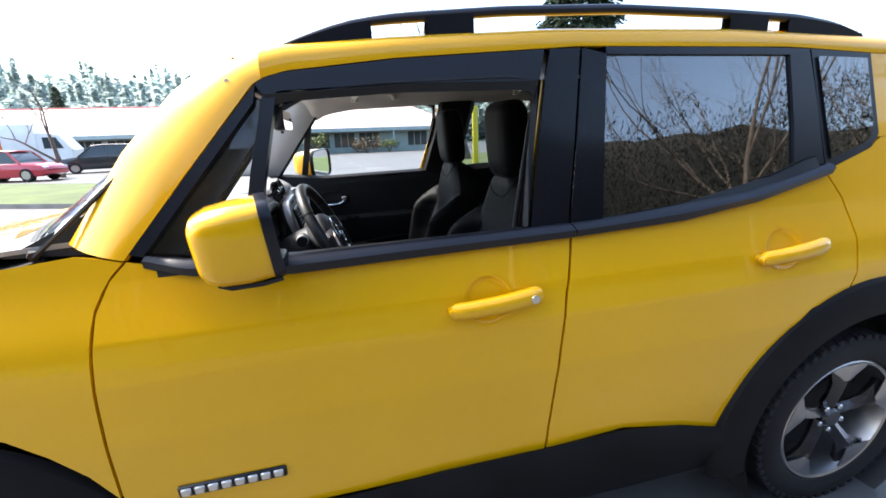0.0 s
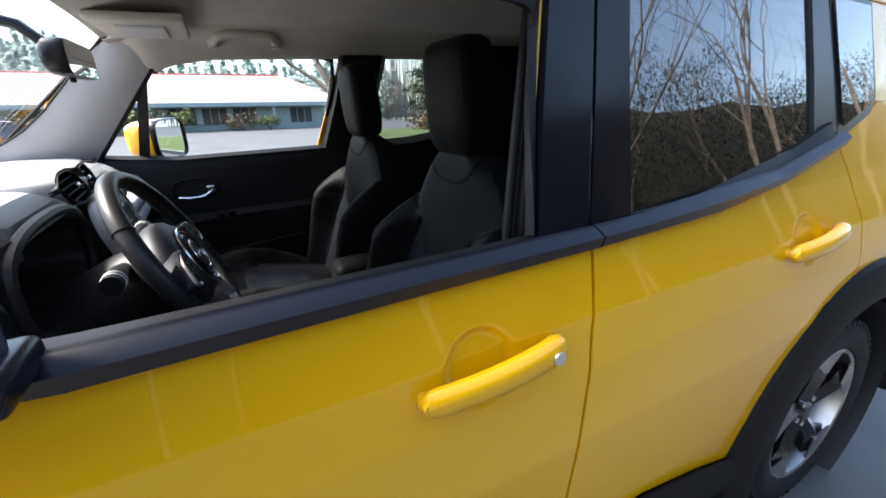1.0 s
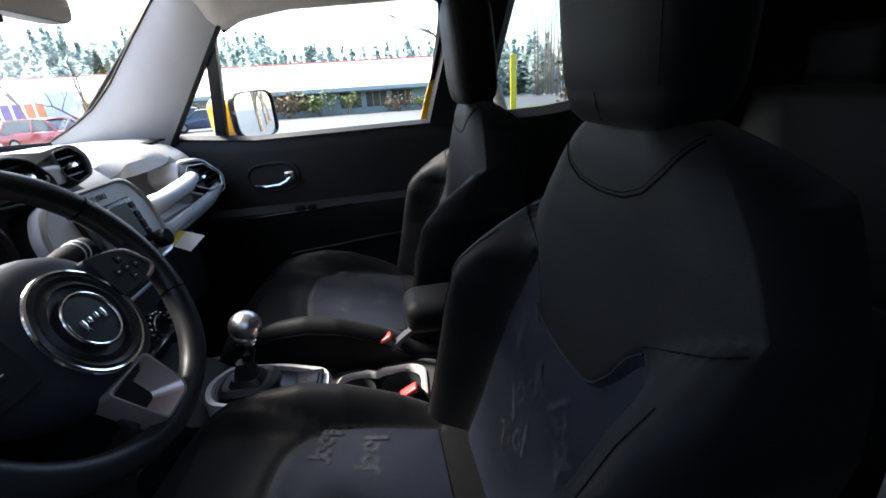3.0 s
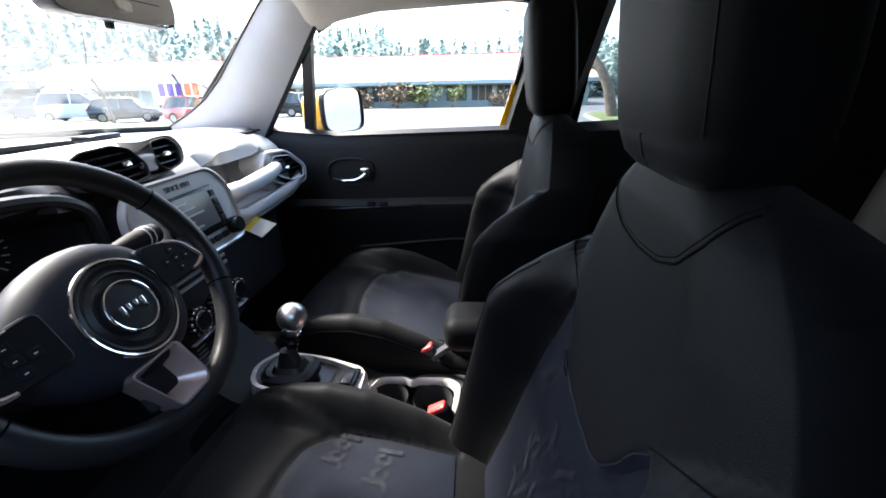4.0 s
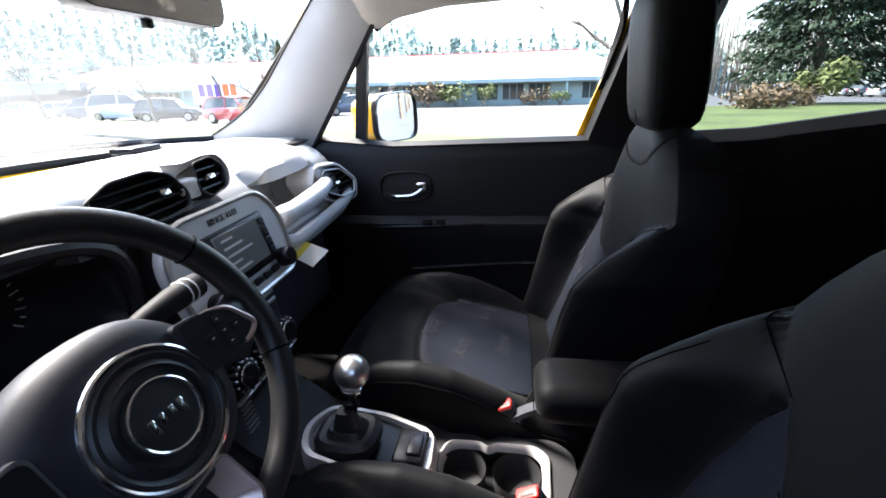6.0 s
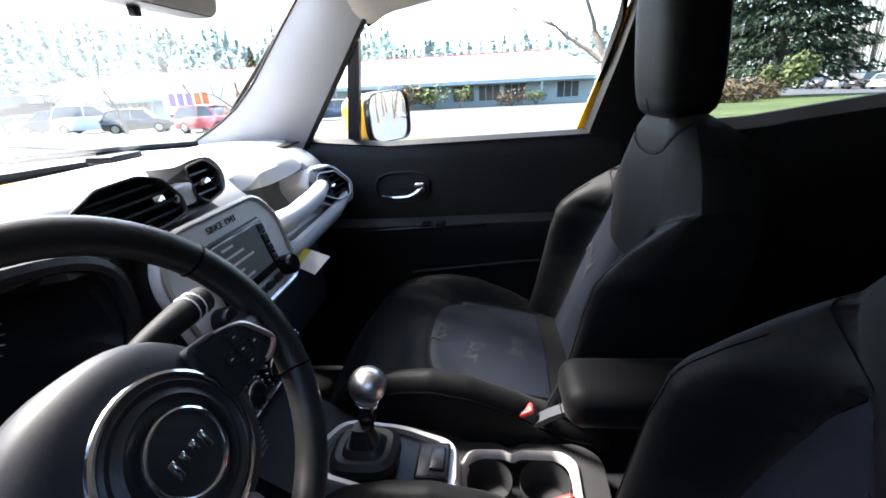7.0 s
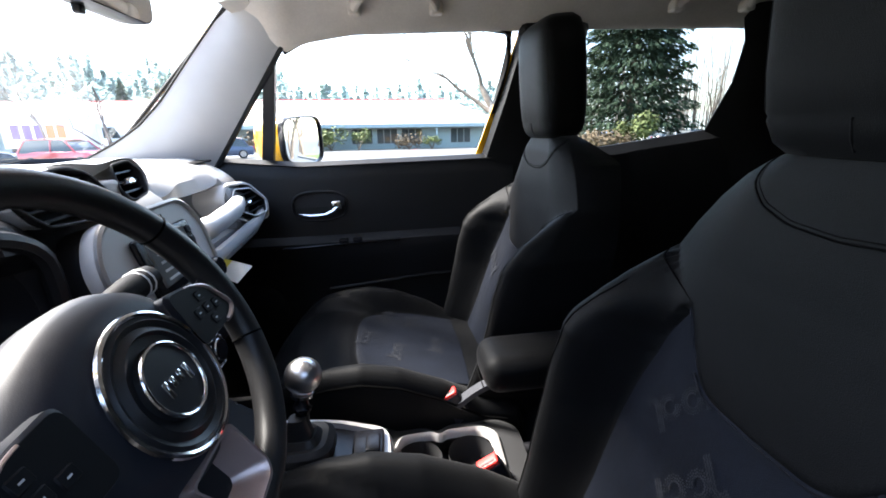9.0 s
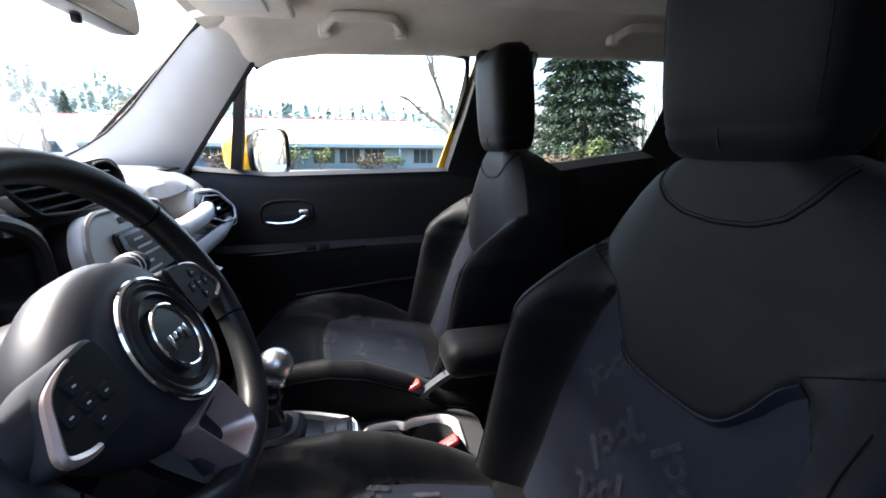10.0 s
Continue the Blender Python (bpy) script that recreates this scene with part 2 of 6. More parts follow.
def round_poly(pts, r, n=5):
    """An outline with rounded corners."""
    out = []
    P = [Vector(p) for p in pts]
    for i, p in enumerate(P):
        a, b = (P[i - 1] - p), (P[(i + 1) % len(P)] - p)
        d = min(r, a.length * 0.45, b.length * 0.45)
        s, e = p + a.normalized() * d, p + b.normalized() * d
        for k in range(n + 1):
            t = k / n
            out.append((1 - t) ** 2 * s + 2 * t * (1 - t) * p + t * t * e)
    return out

# ---- the car ----
car = tagged(new("car"), "small boxy yellow sport utility car with an open driver's window", "car")
car.matrix_world = CARM


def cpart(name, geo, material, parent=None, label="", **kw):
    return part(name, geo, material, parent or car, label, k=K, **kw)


PROF_Z = (0.30, 0.45, 0.60, 0.85, 1.00, 1.10, 1.19, 1.23, 1.72, 1.80)
PROF_Y = (0.86, 0.865, 0.875, 0.88, 0.87, 0.85, 0.815, 0.80, 0.675, 0.64)


def side_y(x, z):
    y = float(np.interp(z, PROF_Z, PROF_Y))
    if x < -0.9:
        y -= 0.085 * ((-0.9 - x) / 1.3) ** 2
    if x > 1.3:
        y -= 0.06 * ((x - 1.3) / 0.8) ** 2
    return y


CUPS = ((-0.130, 1.078), (0.862, 1.102))


def cup(x, z, s):
    """Depth of the scoops behind the outer door handles."""
    d = 0.0
    for cx, cz in CUPS:
        r2 = ((x - cx) / 0.066) ** 2 + ((z - cz) / 0.062) ** 2
        if r2 < 1:
            d = max(d, 0.010 * min(1.0, 3.0 * (1 - r2)))
    return d


def on_side(P, s, off=0.0, cups=False):
    return [[(x, s * (side_y(x, z) + off - (cup(x, z, s) if cups else 0.0)), z) for x, z in row] for row in P]


def side_panel(bot, rgt, top, lft, s, t=0.02, off=0.0, nu=24, nv=12, cups=False):
    return slab(on_side(coons(bot, rgt, top, lft, nu, nv), s, off, cups), -t * s)


def arch(cx, cz, r, a0, a1, n=14):
    return [(cx + r * math.cos(radians(a)), cz + r * math.sin(radians(a))) for a in np.linspace(a0, a1, n)]


SPLIT_F = [(-1.09, 0.56), (-1.09, 0.70), (-1.087, 0.81), (-1.081, 0.963), (-1.073, 1.069), (-1.058, 1.164), (-1.025, 1.232), (-0.985, 1.272)]
SPLIT_M = [(0.038, 0.56), (0.044, 0.632), (0.073, 0.864), (0.101, 1.063), (0.130, 1.181), (0.138, 1.222)]
BELT_F = [(-0.985, 1.272), (-0.847, 1.236), (-0.62, 1.214), (-0.364, 1.217), (0.138, 1.222)]
BELT_R = [(0.138, 1.222), (0.494, 1.231), (0.766, 1.262), (1.064, 1.325)]
BELT_TOP_F = [(-0.975, 1.290), (-0.84, 1.264), (-0.64, 1.248), (-0.36, 1.250), (0.131, 1.250)]
BELT_TOP_R = [(0.131, 1.250), (0.248, 1.252), (0.725, 1.283), (0.925, 1.320), (1.064, 1.350)]
REAR_ARCH = [(0.729, 0.471), (0.769, 0.548), (0.874, 0.796), (0.994, 0.890), (1.133, 0.922)]
SPLIT_R = [(1.133, 0.922), (1.160, 0.99), (1.158, 1.109), (1.128, 1.235), (1.064, 1.325)]
REAR_ARCH_OUT = [(1.133, 0.922), (1.305, 0.915), (1.50, 0.86), (1.66, 0.74), (1.78, 0.52)]
FC = (-1.62, 0.37)
g = 0.004


def shift(line, dx=0.0, dz=0.0):
    return [(x + dx, z + dz) for x, z in line]


def door_handle(parent, x0, x1, z0, z1, key):
    """A pull handle over a scooped cup, on the driver's side."""
    y = lambda x, z: -side_y(x, z)
    mid = ((x0 + x1) / 2, (z0 + z1) / 2)
    line = []
    for t in np.linspace(0, 1, 21):
        x, z = x0 + t * (x1 - x0), z0 + t * (z1 - z0)
        line.append((x, y(x, z) - 0.008 - 0.022 * math.sin(math.pi * min(1, max(0, t))) ** 0.5, z))
    rad = [(0.0170 + 0.003 * t) * min(1.0, max(0.25, math.sin(math.pi * min(0.5, 6 * min(t, 1 - t) + 0.06)))) for t in np.linspace(0, 1, 21)]
    bar = tube(line, rad, 14, flat=1.4)
    bar.add(tube([(x0 + 0.012, y(*mid), z0), (x0 + 0.012, y(*mid) - 0.03, z0)], 0.012, 10))
    bar.add(tube([(x1 - 0.02, y(*mid), z1), (x1 - 0.02, y(*mid) - 0.03, z1)], 0.016, 10))
    h = cpart("handle", bar, YELLOW, parent, "body-coloured pull handle")
    if key:
        kx, kz = x1 - 0.034, z1 - 0.001
        k = lathe([(0.0005, 0), (0.010, 0), (0.012, 0.003), (0.0115, 0.006), (0.001, 0.007)], 20, axis=1)
        cpart("key_cylinder", k.move(Matrix.Translation((kx, y(kx, kz) - 0.0405, kz)) @ Matrix.Diagonal((1, -1, 1, 1))), SATIN, h, "round silver key cylinder")


front_doors = {}
for s, side in ((-1, "driver"), (1, "passenger")):
    fd = cpart("front_door", side_panel(shift(SPLIT_F[:1] + SPLIT_M[:1], 0), shift(SPLIT_M, -g), BELT_F, shift(SPLIT_F, g), s, 0.018, nu=170, nv=110, cups=True) if s < 0 else
               side_panel(SPLIT_F[:1] + SPLIT_M[:1], shift(SPLIT_M, -g), BELT_F, shift(SPLIT_F, g), s, 0.018, nu=40, nv=26), YELLOW,
               label="yellow front door with black belt strip")
    front_doors[s] = fd
    rd = cpart("rear_door", side_panel([(0.038, 0.56), (0.303, 0.574), (0.522, 0.531), (0.729, 0.471)],
                                      shift(REAR_ARCH + SPLIT_R[1:], -g), BELT_R, shift(SPLIT_M, g), s, 0.018, nu=170, nv=110, cups=s < 0), YELLOW,
               label="yellow rear door with dark tinted glass")
    for lo, hi, owner in (([(-0.945, 1.262)] + BELT_F[1:], [(-0.940, 1.282)] + BELT_TOP_F[1:], fd), (shift(BELT_R, g), shift(BELT_TOP_R, g), rd)):
        lo, hi = resample(lo, 40), resample(hi, 40)
        nose = lambda x: min(1.0, max(0.12, (x + 0.945) / 0.09))
        rows = [[(x1, s * (side_y(x1, z1) + 0.008), z1 - 0.010), (x1, s * (side_y(x1, z1) + 0.012 * nose(x1)), z1), (x1, s * (side_y(x1, z1) + 0.021 * nose(x1)), z1 - 0.003), (x0, s * (side_y(x0, z0) + 0.025 * nose(x0)), (z0 + z1) / 2),
                 (x0, s * (side_y(x0, z0) + 0.019 * nose(x0)), z0 - 0.003), (x0, s * (side_y(x0, z0) + 0.003), z0 - 0.007)] for (x0, z0), (x1, z1) in zip(lo, hi)]
        cpart("belt_strip", slab(rows, 0.004 * s), BLACK_TRIM, owner, "black belt moulding")
    # front window frame: rising edge, header, rear post and the bar in front of the glass
    A_IN = [(-0.945, 1.280), (-0.78, 1.475), (-0.665, 1.610)]
    cpart("window_frame", side_panel([(-0.975, 1.288), (-0.945, 1.282)], A_IN, [(-0.655, 1.655), (-0.620, 1.640)], [(-0.975, 1.288), (-0.82, 1.468), (-0.655, 1.655)], s, 0.03, 0.002, 5, 20), BLACK_TRIM, fd)
    lift = 0.0 if s < 0 else 0.030
    cpart("window_frame", side_panel(shift([(-0.640, 1.628), (-0.593, 1.638), (-0.315, 1.645), (0.085, 1.640)], 0, lift), [(0.085, 1.640 + lift), (0.108, 1.722)],
                                    [(-0.655, 1.655 + lift / 2), (-0.614, 1.678), (-0.307, 1.705), (0.108, 1.722)], [(-0.640, 1.628 + lift), (-0.655, 1.655 + lift / 2)], s, 0.03, 0.002, 30, 6), BLACK_TRIM, fd)
    # inner run of the frame with its rounded rear corner
    outer = resample([(-0.640, 1.632 + lift), (-0.30, 1.646 + lift), (0.086, 1.642 + lift), (0.018, 1.250)], 60)
    inner = smooth_line([(-0.628, 1.600 + lift), (-0.59, 1.616 + lift), (-0.30, 1.626 + lift), (0.020, 1.620 + lift), (0.060, 1.612 + lift), (0.082, 1.590 + lift), (0.080, 1.560), (0.006, 1.250)], 60)
    run = [[(x0 + (x1 - x0) * t, s * (side_y(x0, z0 + (z1 - z0) * t) - 0.008 - 0.010 * t), z0 + (z1 - z0) * t) for t in (0, 0.5, 1)] for (x0, z0), (x1, z1) in zip(outer, inner)]
    cpart("frame_seal", slab(run, 0.016 * s), RUBBER, fd, "black rubber run round the window opening")
    cpart("pillar_cover", side_panel([(0.018, 1.250), (0.131, 1.250)], [(0.131, 1.250), (0.175, 1.48), (0.217, 1.724)], [(0.125, 1.722), (0.217, 1.724)],
                                    [(0.018, 1.250), (0.062, 1.46), (0.102, 1.640), (0.125, 1.722)], s, 0.014, 0.003, 10, 20), PILLAR_BLACK, fd, "gloss black pillar cover")
    cpart("divider_bar", side_panel([(-0.735, 1.256), (-0.700, 1.253)], [(-0.700, 1.253), (-0.655, 1.45), (-0.607, 1.640 + lift)], [(-0.640, 1.632 + lift), (-0.607, 1.640 + lift)],
                                   [(-0.735, 1.256), (-0.690, 1.45), (-0.640, 1.632 + lift)], s, 0.03, 0.004, 5, 18), BLACK_TRIM, fd, "slim black bar before the quarter light")
    vent = cpart("quarter_light", side_panel([(-0.945, 1.282), (-0.735, 1.256)], [(-0.735, 1.256), (-0.640, 1.632)], [(-0.66, 1.615), (-0.640, 1.632)], A_IN[:2] + [(-0.66, 1.615)], s, 0.004, -0.012, 10, 14), CLEAR, fd)
    vent.visible_shadow = False
    if s > 0:
        pane = cpart("window_pane", side_panel([(-0.70, 1.253), (-0.022, 1.250)], [(-0.022, 1.25), (0.085, 1.67)], [(-0.607, 1.67), (0.085, 1.67)], [(-0.70, 1.253), (-0.607, 1.67)], s, 0.004, -0.014, 12, 10), CLEAR, fd)
        pane.visible_shadow = False
    # rear door frame and glass
    cpart("window_frame", side_panel([(0.139, 1.250), (0.243, 1.252)], [(0.243, 1.252), (0.270, 1.48), (0.300, 1.706)], [(0.225, 1.724), (0.300, 1.724)],
                                    [(0.139, 1.250), (0.183, 1.48), (0.225, 1.724)], s, 0.03, 0.003, 8, 20), PILLAR_BLACK, rd)
    cpart("window_frame", side_panel([(0.300, 1.706), (0.95, 1.692), (1.03, 1.686)], [(1.03, 1.686), (1.03, 1.708)], [(0.300, 1.726), (0.62, 1.724), (1.03, 1.708)], [(0.300, 1.706), (0.300, 1.726)], s, 0.03, 0.002, 20, 4), BLACK_TRIM, rd)
    cpart("window_frame", side_panel([(0.935, 1.322), (1.058, 1.350)], [(1.058, 1.350), (1.048, 1.52), (1.030, 1.690)], [(0.95, 1.692), (1.03, 1.690)],
                                    [(0.935, 1.322), (0.948, 1.50), (0.95, 1.692)], s, 0.03, 0.003, 8, 18), BLACK_TRIM, rd)
    pane = cpart("window_pane", side_panel([(0.243, 1.252), (0.48, 1.262), (0.725, 1.283), (0.935, 1.322)], [(0.935, 1.322), (0.948, 1.50), (0.95, 1.692)], [(0.300, 1.706), (0.95, 1.692)],
                                          [(0.243, 1.252), (0.270, 1.48), (0.300, 1.706)], s, 0.004, -0.006, 16, 12), TINT if s < 0 else TINT_SOFT, rd, "dark privacy glass")
    # body behind the doors
    qp = cpart("quarter_panel", side_panel(REAR_ARCH_OUT + [(2.08, 0.55)], [(2.08, 0.55), (2.12, 1.0), (2.02, 1.42)], [(1.064, 1.327), (1.261, 1.388), (1.30, 1.42), (2.02, 1.42)],
                                          shift(SPLIT_R, g), s, 0.018, nu=34, nv=20), YELLOW, label="yellow rear quarter panel")
    cpart("rear_pillar", side_panel([(1.30, 1.42), (2.02, 1.42)], [(2.02, 1.42), (1.93, 1.74)], [(1.285, 1.690), (1.93, 1.74)], [(1.30, 1.42), (1.285, 1.690)], s, 0.018, nu=12, nv=10), YELLOW, qp)
    cpart("quarter_frame", side_panel([(1.066, 1.327), (1.262, 1.388)], [(1.262, 1.388), (1.30, 1.43), (1.284, 1.690)], [(1.036, 1.708), (1.284, 1.690)], [(1.066, 1.327), (1.036, 1.708)], s, 0.016, 0.002, 10, 12), BLACK_TRIM, qp)
    cpart("quarter_window", side_panel([(1.082, 1.365), (1.245, 1.412)], [(1.245, 1.412), (1.268, 1.45), (1.258, 1.674)], [(1.055, 1.684), (1.258, 1.674)], [(1.082, 1.365), (1.055, 1.684)], s, 0.004, 0.009, 8, 8), TINT, qp)
    # front wing and roof side
    cpart("front_wing", side_panel(arch(*FC, 0.56, 155, 22), shift(SPLIT_F[1:], -g), [(-2.25, 1.06), (-2.0, 1.17), (-1.5, 1.262), (-1.08, 1.300), (-0.99, 1.277)], [(-2.128, 0.607), (-2.25, 1.06)], s, 0.018, nu=40, nv=16), YELLOW,
          label="yellow front wing")
    fw = 1.0 if s < 0 else 0.0
    fpz = coons([(-1.085 - 0.04 * fw, 1.302 + 0.01 * fw), (-0.985, 1.276)], [(-0.985, 1.276), (-0.825, 1.466), (-0.660, 1.656), (-0.612, 1.681)], [(-0.640 - 0.032 * fw, 1.738 + 0.014 * fw), (-0.612, 1.681)],
                [(-1.085 - 0.04 * fw, 1.302 + 0.01 * fw), (-0.93 - 0.055 * fw, 1.513 + 0.002 * fw), (-0.808 - 0.054 * fw, 1.640 + 0.006 * fw), (-0.714 - 0.051 * fw, 1.706 + 0.012 * fw), (-0.640 - 0.032 * fw, 1.738 + 0.014 * fw)], 12, 30)
    fp = [[(x, s * (side_y(x, z) + 0.004 - (0.050 + 0.016 * fw) * (1 - j / 11) ** 2.2), z) for j, (x, z) in enumerate(row)] for row in fpz]
    cpart("front_pillar", slab(fp, -0.02 * s), YELLOW, label="yellow windscreen pillar")
    rs = []
    for x in np.linspace(-0.640, 1.93, 40):
        zl = float(np.interp(x, (-0.65, -0.614, -0.307, 0.224, 0.958, 1.272, 1.93), (1.664, 1.681, 1.708, 1.729, 1.715, 1.692, 1.66)))
        zt = float(np.interp(x, (-0.65, -0.591, -0.302, 0.17, 0.733, 1.353, 1.93), (1.735, 1.749, 1.767, 1.783, 1.778, 1.745, 1.70)))
        rs.append([(x, s * (side_y(x, zl) + 0.004 - 0.055 * (t ** 2.2)), zl + (zt - zl) * math.sin(t * math.pi / 2)) for t in np.linspace(0, 1, 8)])
    cpart("roof_side", slab(rs, 0.02 * s), YELLOW, label="yellow roof side")
    # roof rail: one long bar with filled feet
    prof = [(-0.60, 1.752), (-0.53, 1.776), (-0.42, 1.806), (-0.297, 1.819), (0.004, 1.836), (0.36, 1.842), (0.724, 1.830), (1.0, 1.816), (1.168, 1.797), (1.30, 1.762), (1.33, 1.745)]
    top = smooth_line(prof, 40)
    ysr = s * 0.635
    rail = tube([(x, ysr, z - 0.011) for x, z in top], [0.006 + 0.011 * min(1, 6 * min(i, 39 - i) / 39) for i in range(40)], 10, flat=0.8)
    rl = cpart("roof_rail", rail, BLACK_TRIM, label="black raised roof rail")
    for x0, x1 in ((-0.56, -0.36), (-0.215, -0.085), (0.74, 0.885), (0.965, 1.28)):
        zt = lambda x: float(np.interp(x, top[:, 0], top[:, 1])) - 0.012
        zb = lambda x: float(np.interp(x, (-0.65, -0.302, 0.17, 0.733, 1.353), (1.735, 1.762, 1.778, 1.772, 1.735))) - 0.004
        gg = Geo()
        for w0, w1 in ((-0.016, 0.016),):
            P = [[(x, ysr + w, z(x)) for x in np.linspace(x0, x1, 8)] for w, z in ((w0, zb), (w0, zt), (w1, zt), (w1, zb))]
            gg.add(grid(P, close_v=True))
        cpart("rail_foot", gg, BLACK_TRIM, rl)
    # cladding along the sill and round the rear wheel
    sill = []
    for x in np.linspace(-1.12, 0.76, 40):
        zt = float(np.interp(x, (-1.12, -0.512, -0.294, 0.038, 0.303, 0.522, 0.70, 0.76), (0.56, 0.556, 0.568, 0.566, 0.572, 0.530, 0.478, 0.46)))
        sill.append([(x, s * (side_y(x, zt) + 0.004), zt), (x, s * 0.882, zt - 0.012), (x, s * 0.885, zt - 0.06), (x, s * 0.872, 0.38), (x, s * 0.84, 0.30), (x, s * 0.70, 0.27)])
    cpart("sill_cladding", slab(sill, 0.012 * s), CLADDING, label="grained black plastic sill cladding")
    for cx, cz, name in ((1.29, 0.345, "rear"), (FC[0], 0.345, "front")):
        rows = []
        for a in np.linspace(-6, 186, 44):
            ca, sa = math.cos(radians(a)), math.sin(radians(a))
            row = []
            for r, y in ((0.628, 0.868), (0.618, 0.890), (0.565, 0.908), (0.500, 0.906), (0.486, 0.885), (0.480, 0.70)):
                x, z = cx + r * ca, cz + r * sa * 0.985
                row.append((x, s * (y + (0 if cx > 0 else -0.02)), z))
            rows.append(row)
        cpart("arch_cladding", slab(rows, 0.01 * s), CLADDING, label="black wheel arch cladding")
        cpart("wheel_well", lathe([(0.46, 0.0), (0.455, 0.02), (0.45, 0.38), (0.02, 0.40)], 36, axis=1, cap=False).move(Matrix.Translation((cx, s * 0.88, cz)) @ Matrix.Diagonal((1, -s, 1, 1))), DARK)
        # wheel: tyre with shoulder and tread blocks, alloy with five forked spokes
        W = Matrix.Translation((cx, s * 0.80, cz)) @ Matrix.Diagonal((1, s, 1, 1))
        tyre = lathe([(0.262, 0.03), (0.272, 0.052), (0.30, 0.062), (0.335, 0.060), (0.362, 0.045), (0.375, 0.02), (0.377, -0.07), (0.375, -0.14), (0.35, -0.17), (0.27, -0.165)], 56, axis=1, cap=False)
        for k in range(56):
            a = 2 * math.pi * k / 56
            tyre.add(box((-0.012, 0.018, 0.352), (0.012, 0.052, 0.376), 0.004, 1).move(Matrix.Rotation(a, 4, "Y")))
        wh = cpart("wheel", tyre.move(W), TYRE, label="black tyre on a machined alloy wheel")
        rim = lathe([(0.268, 0.045), (0.262, 0.050), (0.252, 0.046), (0.245, 0.02), (0.238, -0.05), (0.236, -0.12)], 56, axis=1, cap=False)
        cpart("rim", rim.move(W), ALLOY, wh, "bare metal rim")
        back = lathe([(0.236, -0.10), (0.10, -0.11), (0.01, -0.11)], 40, axis=1)
        cpart("brake_drum", back.move(W), DARK, wh)
        for k in range(5):
            a = radians(72 * k + 90)
            R5 = W @ Matrix.Rotation(-a, 4, "Y")
            P = [[(x, y0 + 0.024 * (1 - abs(t)) , t * hw) for t in np.linspace(-1, 1, 7)] for x, hw, y0 in ((0.040, 0.030, 0.0), (0.10, 0.026, 0.012), (0.16, 0.032, 0.022), (0.215, 0.058, 0.026), (0.25, 0.092, 0.026))]
            cpart("spoke", slab([[Vector(p) for p in row] for row in P], 0.03).move(R5), ALLOY_DARK, wh, "dark grey painted spoke")
            face = [[(x, 0.050 - 0.004 * abs(t), t * hw) for t in np.linspace(-1, 1, 5)] for x, hw in ((0.186, 0.018), (0.205, 0.040), (0.228, 0.072), (0.251, 0.100))]
            cpart("spoke_face", slab(face, 0.004).move(R5), ALLOY, wh, "machined pale spoke end")
            nut = lathe([(0.012, 0.0), (0.012, 0.018), (0.008, 0.022), (0.001, 0.022)], 8, axis=1)
            cpart("wheel_nut", nut.move(W @ Matrix.Rotation(-a + radians(36), 4, "Y") @ Matrix.Translation((0.055, 0.008, 0))), CHROME, wh)
        cpart("hub_cap", lathe([(0.042, 0.0), (0.042, 0.022), (0.034, 0.032), (0.001, 0.034)], 28, axis=1).move(W), ALLOY_DARK, wh)

# driver's door fittings
fd = front_doors[-1]
rear_door = [o for o in car.children if o.name.startswith("rear_door")][0]
door_handle(fd, -0.245, 0.022, 1.064, 1.080, True)
door_handle(rear_door, 0.748, 1.010, 1.086, 1.106, False)
cpart("badge", box((-0.966, -0.885, 0.671), (-0.706, -0.874, 0.704), 0.004, 1), BLACK_TRIM, fd, "black badge strip")
for i in range(8):
    x = -0.958 + 0.0315 * i
    cpart("badge_bar", box((x, -0.890, 0.677 + 0.0002 * i), (x + 0.024, -0.876, 0.699), 0.003, 1), SATIN, fd, "small metal badge bar")

# roof, windscreen, bonnet, rear wall
roof = [[(x, y, float(np.interp(x, (-0.70, -0.55, 0.2, 0.9, 1.93), (1.725, 1.762, 1.795, 1.79, 1.715))) - 0.035 * (y / 0.62) ** 2 + 0.0) for y in np.linspace(-0.625, 0.625, 21)] for x in np.linspace(-0.68, 1.93, 40)]
cpart("roof", slab(roof, 0.02), YELLOW, label="yellow roof panel")


def screen_edge(t):
    """The windscreen's side line from scuttle to header: x, half width, z."""
    return (-1.19 + 0.50 * t, 0.735 - 0.115 * t, 1.292 + 0.43 * t - 0.0 * t * t)


ws = []
for t in np.linspace(0, 1, 14):
    x, h, z = screen_edge(t)
    ws.append([(x - (0.23 - 0.13 * t) * (1 - (y / h) ** 2), y, z + 0.012 * (1 - (y / h) ** 2)) for y in np.linspace(-h, h, 25)])
pane = cpart("windscreen", slab(ws, 0.005), CLEAR, label="clear windscreen")
pane.visible_shadow = False
seal = [ws[0][j] for j in range(25)]
cpart("windscreen_seal", tube([Vector(p) + Vector((0.0, 0, 0.002)) for p in seal], 0.012, 6).add(tube([Vector(r[0]) for r in ws], 0.006, 6)).add(tube([Vector(r[-1]) for r in ws], 0.006, 6)), RUBBER)
scuttle = [[(x0 - (0.23) * (1 - (y / 0.74) ** 2), y, z) for y in np.linspace(-0.74, 0.74, 17)] for x0, z in ((-1.17, 1.285), (-1.22, 1.275), (-1.30, 1.262))]
cpart("scuttle", slab(scuttle, 0.02), CLADDING, label="black plastic scuttle below the windscreen")
